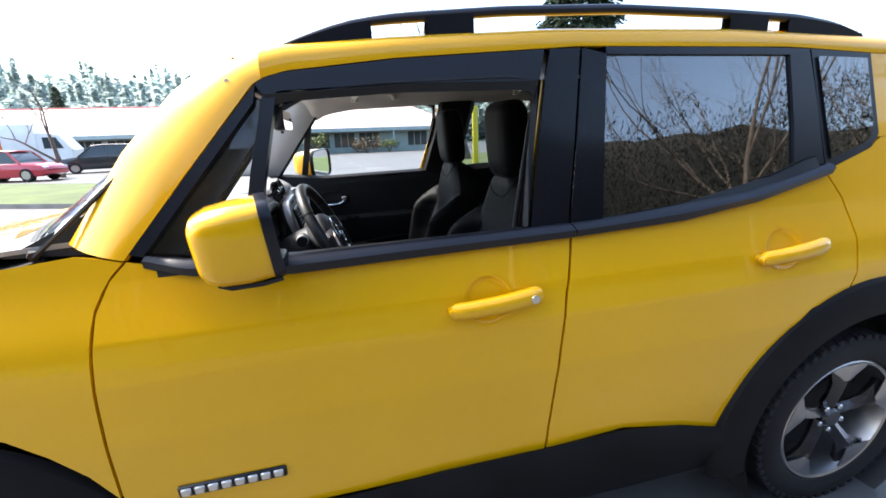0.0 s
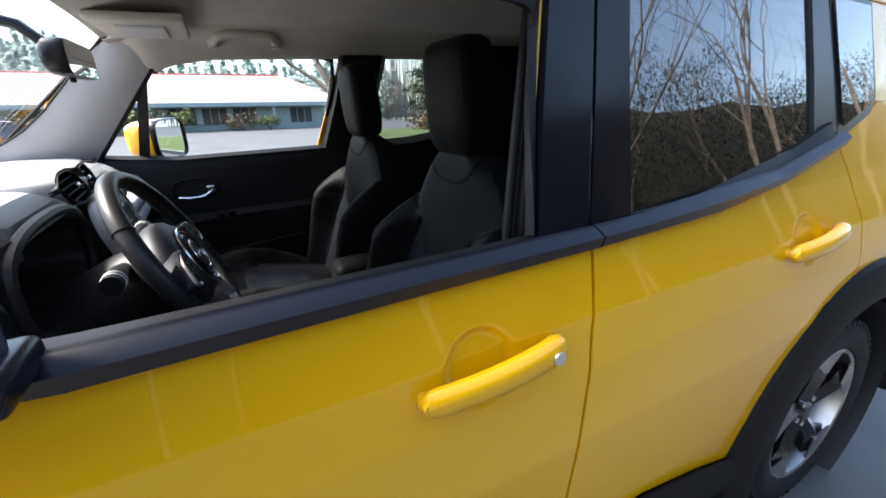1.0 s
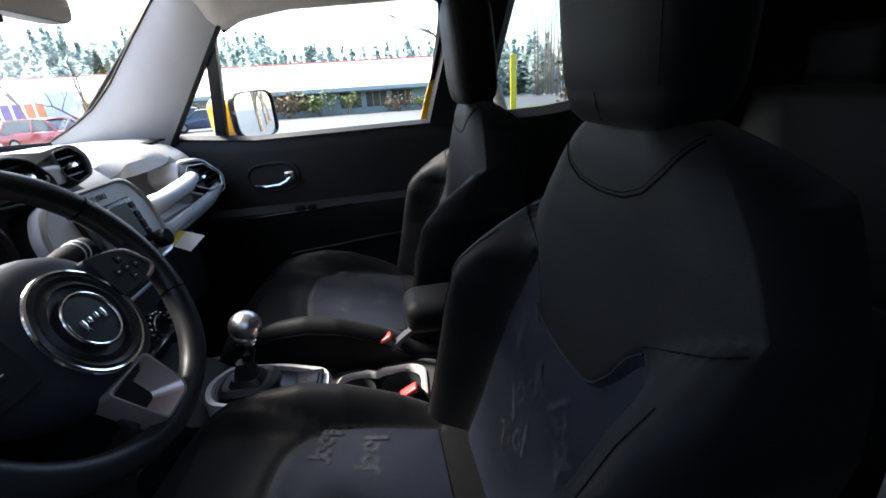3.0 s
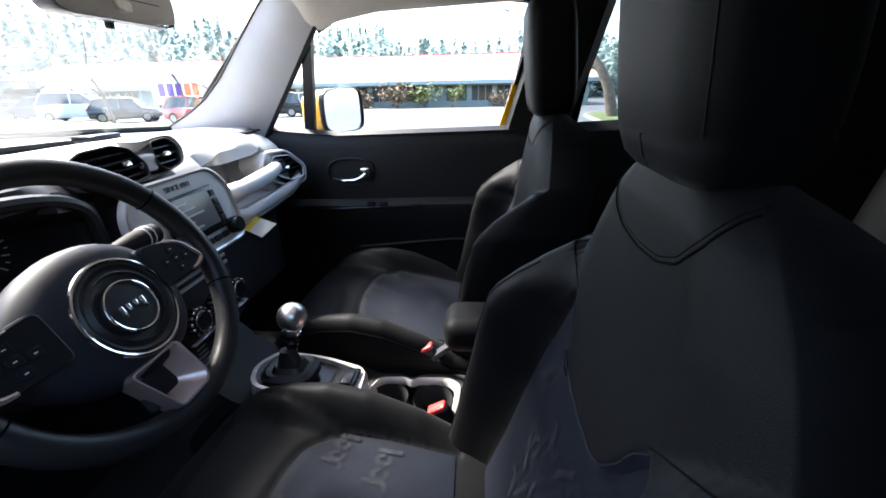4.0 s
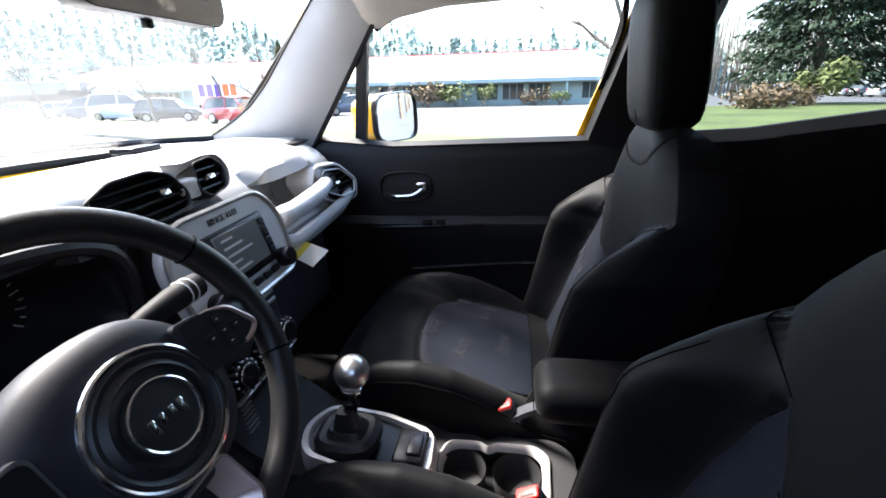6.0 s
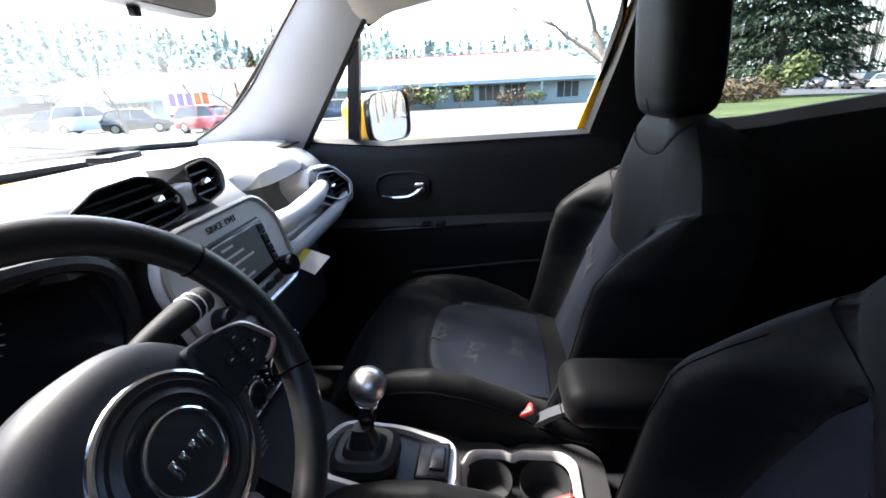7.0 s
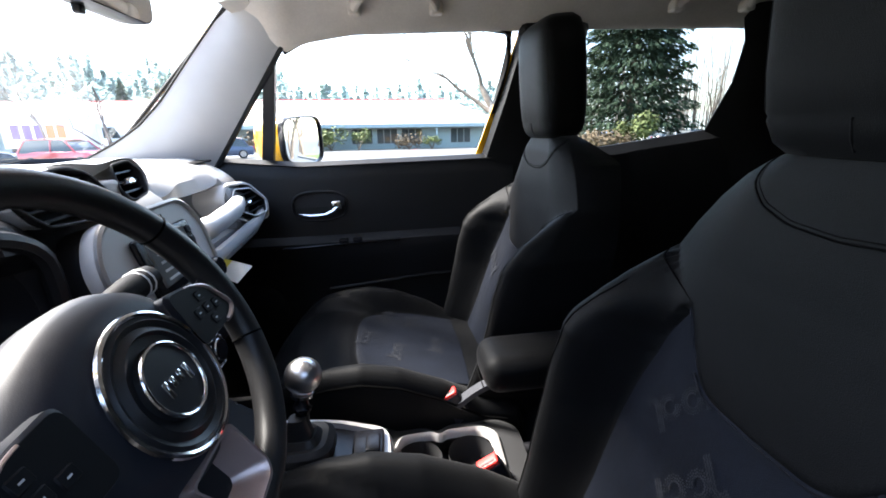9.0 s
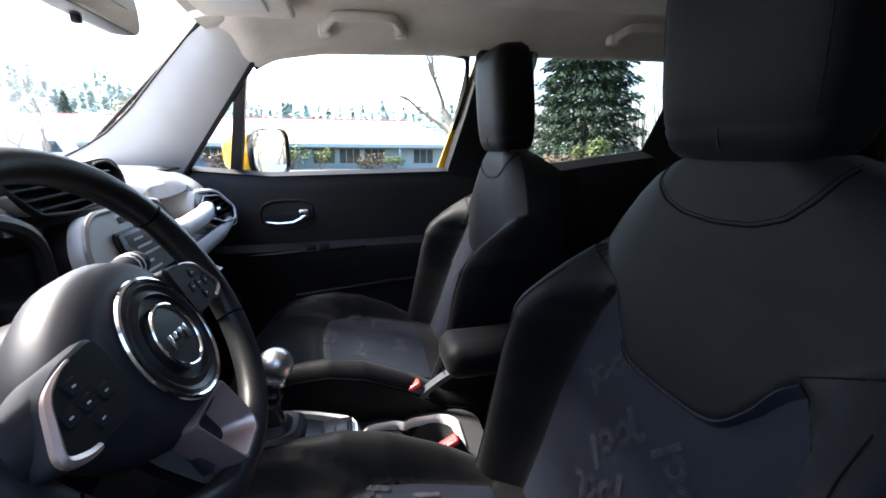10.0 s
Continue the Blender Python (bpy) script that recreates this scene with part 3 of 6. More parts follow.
hood = [[(-1.30 - 0.17 * (1 - (y / 0.74) ** 2) * (1 - t) - 0.93 * t, y * (1 - 0.06 * t), 1.292 - 0.02 * (y / 0.74) ** 2 - 0.10 * t - 0.10 * t ** 4 + 0.014 * math.exp(-((abs(y) - 0.40) / 0.05) ** 2))
         for y in np.linspace(-0.765, 0.765, 41)] for t in np.linspace(0, 1, 24)]
cpart("bonnet", slab(hood, 0.02), YELLOW, label="yellow bonnet with two raised ridges")
cpart("wiper", tube([(-1.17, 0.66, 1.318), (-1.29, 0.50, 1.330), (-1.375, 0.25, 1.345), (-1.41, 0.0, 1.352)], 0.010, 6).add(box((-1.30, 0.40, 1.308), (-1.22, 0.50, 1.326), 0.006, 2)), BLACK_TRIM, label="black wiper arm")
cpart("tailgate", slab([[(2.10 - 0.10 * t, y, 0.45 + 0.95 * t) for y in np.linspace(-0.80, 0.80, 9)] for t in np.linspace(0, 1, 8)], 0.03), YELLOW)
cpart("rear_window", slab([[(2.00 - 0.08 * t, y * (1 - 0.1 * t), 1.40 + 0.30 * t) for y in np.linspace(-0.72, 0.72, 9)] for t in np.linspace(0, 1, 5)], 0.005), TINT)
cpart("nose", slab([[(-2.27 - 0.06 * math.sin(math.pi * t), y * 0.93, 0.40 + 0.70 * t) for y in np.linspace(-0.80, 0.80, 15)] for t in np.linspace(0, 1, 8)], 0.03), YELLOW)
cpart("floor_pan", box((-1.35, -0.74, 0.40), (2.05, 0.74, 0.44), 0.01, 1), CARPET, label="black carpeted floor")
cpart("bulkhead", box((-1.46, -0.74, 0.40), (-1.40, 0.74, 1.22), 0.01, 1), CARPET)


def side_mirror(s):
    """A boxy door mirror: painted shell, black rim, glass facing back and a little inwards."""
    m4 = Matrix.Translation((-0.676 if s < 0 else -0.650, s * (0.918 if s < 0 else 0.908), 1.333 if s < 0 else 1.345)) @ Matrix.Rotation(radians(12 if s < 0 else -27), 4, "Z") @ Matrix.Rotation(radians(-5 if s < 0 else 0.5), 4, "Y")
    sq = [(math.copysign(abs(math.cos(a)) ** 0.45, math.cos(a)), math.copysign(abs(math.sin(a)) ** 0.45, math.sin(a))) for a in np.linspace(0, 2 * math.pi, 40, endpoint=False)]

    def ring(x, k, dz=0.0):
        return [m4 @ Vector((x, s * k * 0.105 * c, dz + k * 0.080 * q * (1 + 0.05 * c))) for c, q in sq]

    shell = grid([ring(-0.108, 0.30), ring(-0.105, 0.62), ring(-0.095, 0.82), ring(-0.070, 0.94), ring(-0.02, 1.0), ring(0.028, 1.0)], close_u=True, cap=True)
    m = cpart("side_mirror", shell, YELLOW, label="yellow door mirror with black rim")
    rim = grid([ring(0.026, 0.985), ring(0.026, 1.03), ring(0.042, 1.03), ring(0.048, 1.01), ring(0.048, 0.965), ring(0.036, 0.95)], close_u=True)
    cpart("rim", rim, BLACK_TRIM, m, "black mirror rim")
    cpart("mirror_glass", grid([ring(0.040, 0.958), ring(0.040, 0.5), ring(0.040, 0.02)], close_u=True), MIRROR, m, "square mirror glass")
    lo, hi = sorted((s * 0.79, s * 0.90))
    cpart("base", box((-0.735, lo, 1.232), (-0.625, hi, 1.268), 0.012), BLACK_TRIM, m, "black mirror foot")
    under = [[m4 @ Vector((x, s * 0.100 * u * (0.80 + 0.12 * (x + 0.08) / 0.12), -0.072 - d)) for u in np.linspace(-1, 1, 9)] for x, d in ((-0.075, -0.010), (-0.055, 0.001), (0.0, 0.006), (0.040, 0.004))]
    cpart("lower_shell", slab(under, 0.008), BLACK_TRIM, m, "black lower shell")


side_mirror(-1)
side_mirror(1)

# ---- inside the car ----
for s in (-1, 1):
    # door trim: sill ledge, upper, armrest shelf, pocket
    far = s > 0
    rows = []
    zs = (1.225, 1.262, 1.272, 1.260, 1.22, 1.12, 1.04, 1.02, 0.99, 0.94, 0.80, 0.60, 0.47)
    ys = (0.768, 0.764, 0.752, 0.735, 0.722, 0.712, 0.706, 0.680, 0.676, 0.694, 0.704, 0.706, 0.71)
    for x in np.linspace(-1.02 if far else -0.93, 0.10, 40):
        dz = float(np.interp(x, (-1.02, -0.80, -0.60), (0.045, 0.022, 0.0))) * (1 if far else 0.3)
        low = 0.0 if far else 1.0
        rows.append([(x, s * (y + low * 0.024 * max(0, (z - 1.15) / 0.12)), z + (dz - low * 0.030) * max(0, (z - 1.0) / 0.27)) for z, y in zip(zs, ys)])
    dt = cpart("door_trim", slab(rows, 0.012 * s), PANEL, front_doors[s], "black moulded door trim")
    cpart("window_sill", slab([[(x, s * (y + (0 if far else 0.026)), z - (0 if far else 0.030) + (1 if far else 0.3) * float(np.interp(x, (-1.02, -0.80, -0.60), (0.045, 0.022, 0.0)))) for y, z in ((0.7745, 1.225), (0.774, 1.262), (0.768, 1.275), (0.750, 1.279), (0.733, 1.266))] for x in np.linspace(-1.02 if far else -0.92, 0.10, 30)], 0.006 * s), SILL_PLASTIC, front_doors[s], "smooth black window sill")
    # Dark strip added at the bottom of the glass slot for its shade.
    cpart("slot_shade_strip", slab([[(x, s * (y if far else y + 0.026), 1.232 if far else 1.215) for y in (0.7755, 0.779, 0.783)] for x in np.linspace(-0.72, 0.10, 8)], 0.004 * s), DARK, front_doors[s], "dark strip for the shade in the glass slot")
    if far:
        ov = [(-0.555 + 0.085 * math.copysign(abs(math.cos(a)) ** 0.7, math.cos(a)), 1.138 + 0.048 * math.copysign(abs(math.sin(a)) ** 0.7, math.sin(a))) for a in np.linspace(0, 2 * math.pi, 32, endpoint=False)]
        cpart("handle_bezel", tube([(x, 0.712, z) for x, z in ov], 0.0045, 8, closed=True), PANEL, front_doors[s])
        # Flat dark patch paints the shade of a hollow behind the lever.
        cpart("handle_shade_patch", Geo([(x, 0.7135, z) for x, z in ov], [list(range(32))]), DARK, front_doors[s])
        lev = smooth_line([(-0.622, 0.700, 1.117), (-0.58, 0.688, 1.112), (-0.535, 0.686, 1.114), (-0.510, 0.688, 1.124), (-0.497, 0.692, 1.136)], 16)
        cpart("door_lever", tube(lev, [0.005 + 0.004 * (i / 15) ** 2 for i in range(16)], 8), CHROME, front_doors[s], "chrome inner door lever")
        cpart("lever_end", box((-0.515, 0.684, 1.126), (-0.482, 0.704, 1.156), 0.006), CHROME, front_doors[s], "chrome lever block")
        cpart("trim_line", tube([(-0.68, 0.675, 1.010), (-0.30, 0.674, 1.020)], 0.004, 6), GLOSS_BLACK, front_doors[s])
        for x in (-0.50, -0.455):
            cpart("window_switch", box((x, 0.668, 1.018), (x + 0.03, 0.692, 1.032), 0.004, 2), GLOSS_BLACK, front_doors[s])
        cpart("pocket_lip", tube([(-0.55, 0.688, 0.855), (-0.2, 0.690, 0.882), (0.0, 0.692, 0.885)], 0.006, 6), PANEL, front_doors[s])
        cpart("speaker_grille", lathe([(0.085, 0.0), (0.085, 0.012), (0.078, 0.016), (0.001, 0.012)], 30, axis=1).move(Matrix.Translation((-0.78, 0.70, 0.80)) @ Matrix.Rotation(math.pi, 4, "Z")), CLADDING, front_doors[s])
    # rear door trim and pillars
    rows = [[(x, s * y, z + float(np.interp(x, (0.2, 0.45, 0.85, 1.0), (0.0, 0.005, 0.05, 0.10))) * max(0, (z - 1.0) / 0.28)) for z, y in zip((1.250, 1.276, 1.277, 1.25, 1.10, 0.95, 0.6, 0.45), (0.79, 0.77, 0.745, 0.72, 0.71, 0.70, 0.70, 0.70))] for x in np.linspace(0.16, 1.02, 26)]
    cpart("rear_door_trim", slab(rows, 0.012 * s), PANEL, label="black rear door trim")
    cpart("rear_window_sill", slab([[(x, y + s * 0.002, z + 0.003) for x, y, z in r[1:4]] for r in rows], 0.004 * s), CLADDING, label="smooth black rear window sill")
    cpart("centre_pillar_trim", slab([[(x + dx, s * y, z) for x, y in ((0.030 if far else 0.13, 0.765 - tt), (0.043 if far else 0.14, 0.735 - tt), (0.12, 0.728 - tt), (0.22, 0.735 - tt), (0.25, 0.765 - tt))]
                                     for z, dx, tt in ((0.45, -0.03, 0.0), (1.0, -0.045 if far else -0.02, 0.0), (1.27, -0.032 if far else 0.0, 0.0), (1.45, 0.022 if far else 0.035, 0.045), (1.62, 0.065, 0.09), (1.656, 0.070, 0.098))], 0.01 * s), PANEL, label="black centre pillar trim")
    cpart("rear_pillar_trim", slab([[(x, s * y, z) for x, y in ((0.90 + sx, 0.745 - tt), (0.96 + sx, 0.71 - tt), (1.25, 0.69 - tt), (2.0, 0.66 - tt))]
                                   for z, sx, tt in ((0.45, 0.0, 0.0), (1.0, 0.0, 0.0), (1.32, -0.09, 0.0), (1.48, -0.04, 0.04), (1.60, -0.05, 0.08), (1.70, -0.10, 0.11))], 0.01 * s), PANEL, label="black rear pillar trim")
    # windscreen pillar trim
    rows = []
    for t in np.linspace(0, 1.07, 26):
        fz = 1.290 + 0.405 * t
        fx, fy = float(np.interp(fz, (1.29, 1.332, 1.369, 1.41, 1.473, 1.59, 1.70, 1.76), (-1.265, -1.172, -1.092, -1.022, -0.945, -0.832, -0.722, -0.665))), 0.690 - 0.065 * t
        bx, by, bz = -0.865 + 0.262 * t, 0.735 - 0.065 * t, 1.268 + 0.335 * t
        row = []
        for q in np.linspace(0, 1, 9):
            bulge = 0.024 * math.sin(math.pi * q)
            row.append((fx + (bx - fx) * q, s * (fy + (by - fy) * q - bulge), fz + (bz - fz) * q))
        rows.append(row)
    cpart("pillar_trim", slab(rows, 0.01 * s), PILLAR, label="pale grey windscreen pillar trim")
    cpart("pillar_seal", tube([r[-1] for r in rows], 0.008, 6), RUBBER)
    cpart("screen_border", tube([(x - 0.004, y, z - 0.001) for x, y, z in (r[0] for r in rows)], 0.0035, 6), RUBBER, label="black border of the windscreen")
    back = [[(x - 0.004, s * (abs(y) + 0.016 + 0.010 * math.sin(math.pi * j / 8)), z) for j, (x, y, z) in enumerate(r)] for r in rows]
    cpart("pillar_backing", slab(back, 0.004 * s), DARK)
    # headliner edge running over the side windows
    rows = []
    for x in np.linspace(-0.72, 1.10, 56):
        zb = float(np.interp(x, (-0.72, -0.66, -0.60, -0.54, -0.40, 0.0, 0.08, 0.28, 0.34, 0.80, 1.10), (1.675, 1.640, 1.604, 1.630, 1.650, 1.655, 1.655, 1.655, 1.657, 1.655, 1.64)))
        rows.append([(x, s * 0.685, zb - 0.004), (x, s * 0.672, zb - 0.002), (x, s * 0.655, zb + 0.012), (x, s * 0.625, zb + 0.050), (x, s * 0.56, zb + 0.085), (x, s * 0.45, zb + 0.100)])
    cpart("roof_trim", slab(rows, 0.008 * s), HEADLINER, label="beige felt roof trim over the side windows")
    cpart("door_seal", tube([(x, s * 0.690, float(np.interp(x, (-0.60, -0.54, -0.40, 0.0, 0.08), (1.596, 1.626, 1.646, 1.651, 1.640)))) for x in np.linspace(-0.60, 0.08, 24)], 0.007, 6), RUBBER)
# driver's door shut: window channel of the frame and the painted post behind it
cpart("window_channel", slab([[(x0 + 0.27 * max(0, z - 1.25), -y + 0.30 * max(0, z - 1.25) * 0.8, z) for x0, y in ((-0.012, 0.754), (-0.010, 0.742), (-0.002, 0.741), (0.002, 0.750), (0.008, 0.742), (0.014, 0.742), (0.018, 0.751), (0.05, 0.751))] for z in np.linspace(1.18, 1.66, 12)], 0.006), RUBBER, front_doors[-1], "ribbed black window channel")
cpart("painted_post", slab([[(0.006 + j * (0.011 - 0.016 * (z - 1.236)) + 0.24 * (z - 1.236), -y + 0.26 * max(0, z - 1.25), z) for j, y in enumerate((0.781, 0.771, 0.761))] for z in np.linspace(1.236, 1.66, 14)], 0.004), YELLOW, front_doors[-1], label="yellow painted door post")
cpart("painted_post", slab([[(x0 + 0.330 * (z - 1.262), 0.776 - 0.268 * (z - 1.262), z) for x0 in (-0.024, -0.014, -0.004)] for z in np.linspace(1.262, 1.655, 12)], 0.005), YELLOW, front_doors[1], label="yellow painted door post")
cpart("painted_post", slab([[(x0 + 0.80 * (z - 1.28), 0.772 - 0.25 * (z - 1.28), z) for x0 in (-0.925, -0.905)] for z in np.linspace(1.28, 1.36, 5)], 0.005), YELLOW, front_doors[1], label="yellow painted corner")
hl = [[(x, y, 1.752 - 0.02 * (y / 0.5) ** 2 - 0.05 * max(0, (-0.45 - x) / 0.25) ** 2 - 0.03 * max(0, (x - 1.2) / 0.7)) for y in np.linspace(-0.47, 0.47, 19)] for x in np.linspace(-0.70, 1.90, 40)]
cpart("headliner", slab(hl, 0.008), HEADLINER, label="beige felt headliner")


def grab_handle(x0, x1, y, z, name):
    """A roof grab handle: a bowed bar on two feet in a shallow tray."""
    w = x1 - x0
    line = smooth_line([(x0, y, z), (x0 + 0.004, y - 0.020, z + 0.010), (x0 + 0.025, y - 0.052, z + 0.024), (x0 + 0.06, y - 0.060, z + 0.026), (x1 - 0.06, y - 0.060, z + 0.026), (x1 - 0.025, y - 0.052, z + 0.024), (x1 - 0.004, y - 0.020, z + 0.010), (x1, y, z)], 30)
    h = cpart("grab_handle", tube(line, 0.0125, 10, flat=1.2), HEADLINER, label="beige roof grab handle")
    for x in (x0, x1):
        cpart("foot", box((x - 0.018, y - 0.014, z - 0.016), (x + 0.018, y + 0.022, z + 0.018), 0.008), HEADLINER, h)


grab_handle(-0.382, -0.158, 0.606, 1.688, "front")
grab_handle(0.56, 0.79, 0.606, 1.690, "rear")
vis = cpart("sun_visor", box((-0.680, 0.14, 1.690), (-0.450, 0.515, 1.712), 0.010), HEADLINER, label="beige folded sun visor")
cpart("vanity_lid", box((-0.625, 0.22, 1.683), (-0.505, 0.44, 1.692), 0.004), PILLAR, vis)
vis = cpart("sun_visor", box((-0.680, -0.515, 1.690), (-0.450, -0.14, 1.712), 0.010), HEADLINER, label="beige folded sun visor")
cpart("corner_trim", slab([[(x, y, 1.693 + 0.2 * (x + 0.675)) for x in (-0.705, -0.675, -0.640)] for y in (0.52, 0.56, 0.60, 0.635)], 0.003), HEADLINER, label="beige felt corner by the windscreen pillar")
mo = round_poly([(-0.155, 1.544), (0.104, 1.544), (0.104, 1.616), (-0.155, 1.616)], 0.032, 7)
mring = lambda x, k: [(x, -0.0255 + (p[0] + 0.0255) * (1 - (1 - k) * 0.3), 1.580 + (p[1] - 1.580) * k) for p in mo]
rm = cpart("rear_view_mirror", grid([mring(-0.712, 0.75), mring(-0.704, 0.95), mring(-0.690, 1.0), mring(-0.672, 1.0), mring(-0.668, 0.97)], close_u=True, cap=True), BLACK_TRIM, label="black rear-view mirror with rounded ends")
cpart("mirror_glass", grid([mring(-0.6676, 0.02), mring(-0.6676, 0.5), mring(-0.6676, 0.94)], close_u=True), MIRROR, rm)
cpart("dip_tab", box((-0.700, -0.040, 1.534), (-0.688, -0.028, 1.547), 0.003), BLACK_TRIM, rm)
cpart("stem", tube([(-0.70, -0.03, 1.59), (-0.76, -0.03, 1.65), (-0.80, -0.03, 1.66)], 0.012, 8), BLACK_TRIM, rm)

# dashboard: one moulded form with the instrument cave and the passenger's tray
DPROF = [(-1.44, 1.270), (-1.25, 1.296), (-1.05, 1.306), (-0.90, 1.300), (-0.82, 1.280), (-0.775, 1.245), (-0.755, 1.20), (-0.750, 1.14), (-0.765, 1.09), (-0.80, 1.05), (-0.86, 1.00), (-0.93, 0.88), (-0.96, 0.62)]
DL = smooth_line(DPROF, 90)


def dash_point(i, y):
    x, z = DL[i]
    ay = abs(y)
    if ay > 0.58:
        x -= 0.10 * ((ay - 0.58) / 0.13) ** 2 * (1 if z < 1.29 else 0.2)
    if x > -1.0:
        # raised hood over the instruments and the cave below it
        hood_w = max(0.0, 1 - ((y + 0.345) / 0.235) ** 4)
        if hood_w:
            if z > 1.235:
                z += 0.035 * hood_w * min(1, (x + 1.0) / 0.15)
                x += 0.055 * hood_w * min(1, (x + 1.0) / 0.2)
            e = ((y + 0.345) / 0.195) ** 2 + ((z - 1.205) / 0.085) ** 4
            if e < 1:
                x -= 0.15 * (1 - e ** 4)
        # tray in front of the passenger
        if 0.20 < y < 0.60:
            a = min(1, max(0, (y - 0.215) / 0.02)) * min(1, max(0, (0.52 - y) / 0.02))
            lo = 1.118 + 0.0 * y
            hi = 1.262 - 0.05 * (y - 0.22)
            b = min(1, max(0, (z - lo) / 0.014)) * min(1, max(0, (hi - z) / 0.014))
            x -= 0.15 * a * b
    return (x, y, z)


YS = np.unique(np.r_[np.linspace(-0.71, 0.71, 110), np.linspace(0.205, 0.245, 9), np.linspace(0.49, 0.53, 9)])
I0 = min(i for i in range(90) if DL[i][0] > -0.835)
I1 = max(i for i in range(90) if DL[i][1] > 1.085)
# Top and passenger face carry painted glare; the faces below stay black.
dash = cpart("dashboard", slab([[dash_point(i, y) for y in YS] for i in range(I0 + 1)], 0.012).add(slab([[dash_point(i, y) for y in YS if y > 0.12] for i in range(I0, I1 + 1)], 0.012)), DASH_TOP, label="moulded dashboard, its colour paled for windscreen glare")
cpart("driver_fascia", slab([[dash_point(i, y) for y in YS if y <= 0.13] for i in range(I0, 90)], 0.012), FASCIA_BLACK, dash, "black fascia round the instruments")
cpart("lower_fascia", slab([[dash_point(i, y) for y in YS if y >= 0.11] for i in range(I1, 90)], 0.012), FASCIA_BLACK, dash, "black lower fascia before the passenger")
# Sheet added over the recess wall; its darker colour is the tray's shade.
TRAY_I = [i for i in range(90) if 1.138 < DL[i][1] < 1.232 and DL[i][0] > -0.85]
cpart("tray_shade_sheet", slab([[(dash_point(i, y)[0] + 0.004, y, dash_point(i, y)[2]) for y in np.linspace(0.242, 0.512, 24)] for i in TRAY_I], 0.003), DASH, dash, "dark sheet that puts the tray's shade into colour")
cpart("glove_box", box((-0.92, 0.22, 0.78), (-0.84, 0.66, 1.03), 0.02), DASH, dash, "closed glove box lid")
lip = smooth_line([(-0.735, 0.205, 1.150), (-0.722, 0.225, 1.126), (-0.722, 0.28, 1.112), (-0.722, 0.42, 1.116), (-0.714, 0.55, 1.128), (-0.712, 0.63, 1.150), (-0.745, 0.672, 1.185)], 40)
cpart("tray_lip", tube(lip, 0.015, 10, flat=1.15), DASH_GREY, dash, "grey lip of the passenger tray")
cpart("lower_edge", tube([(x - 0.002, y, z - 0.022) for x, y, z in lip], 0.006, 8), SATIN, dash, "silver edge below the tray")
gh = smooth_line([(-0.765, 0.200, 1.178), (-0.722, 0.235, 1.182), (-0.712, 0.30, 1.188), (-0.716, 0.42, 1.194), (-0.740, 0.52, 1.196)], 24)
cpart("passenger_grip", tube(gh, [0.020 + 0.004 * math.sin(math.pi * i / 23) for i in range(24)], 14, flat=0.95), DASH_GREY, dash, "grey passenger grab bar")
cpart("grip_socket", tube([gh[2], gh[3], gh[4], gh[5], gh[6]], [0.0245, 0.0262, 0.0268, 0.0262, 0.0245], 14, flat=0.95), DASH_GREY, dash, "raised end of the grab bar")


def vent(outline, x, slats, parent, tilt, yaw, frame, tab):
    """An air vent: angular rim, dark duct, slats and a thumb tab; the outline is given across and up."""
    cy = sum(q[0] for q in outline) / len(outline)
    cz = sum(q[1] for q in outline) / len(outline)
    m = Matrix.Translation((x, cy, cz)) @ Matrix.Rotation(yaw, 4, "Z") @ Matrix.Rotation(radians(-22), 4, "Y")
    out = round_poly([(a - cy, b - cz) for a, b in outline], 0.009, 4)
    cpart("vent_rim", tube([(0.002, q[0], q[1]) for q in out], 0.0020, 8, closed=True).move(m), frame, parent, "angular air vent rim")
    duct = grid([[(d, q[0] * k, q[1] * k) for q in out] for d, k in ((0.001, 1.0), (-0.045, 0.9), (-0.046, 0.02))], close_u=True)
    cpart("duct", duct.move(m), DARK, parent)
    lo, hi = min(q[1] for q in out), max(q[1] for q in out)
    for k in range(slats):
        z = lo + (hi - lo) * (k + 1) / (slats + 1)
        ends = []
        for i in range(len(out)):
            (y0, z0), (y1, z1) = out[i - 1], out[i]
            if (z0 - z) * (z1 - z) < 0:
                ends.append(y0 + (y1 - y0) * (z - z0) / (z1 - z0))
        if len(ends) >= 2:
            cpart("slat", box((-0.028, min(ends) + 0.002, z - 0.0022), (-0.003, max(ends) - 0.002, z + 0.0022), 0.001, 1).move(m @ Matrix.Rotation(tilt, 4, "X")), GLOSS_BLACK if slats == 3 else CLADDING, parent)
    cpart("thumb_tab", box((-0.010, tab - 0.010, -0.005), (0.004, tab + 0.010, 0.005), 0.002, 2).move(m), CHROME, parent)


# twin vent pod on the dash top
po = smooth_line([(-0.155, 1.305), (-0.150, 1.334), (-0.10, 1.349), (-0.04, 1.351), (0.0, 1.347), (0.03, 1.343), (0.05, 1.345), (0.085, 1.349), (0.126, 1.346), (0.142, 1.318), (0.125, 1.286), (0.06, 1.274), (0.0, 1.270), (-0.08, 1.270), (-0.14, 1.278), (-0.155, 1.305)], 60)[:-1]
podm = grid([[(x + 0.25 * (1.305 - z), y * k, 1.305 + (z - 1.305) * k) for y, z in po] for x, k in ((-0.88, 0.85), (-0.80, 1.0), (-0.757, 1.0), (-0.750, 0.985), (-0.752, 0.965))], close_u=True)
cpart("vent_pod", podm, DASH_TOP, dash, "raised twin air vent pod")
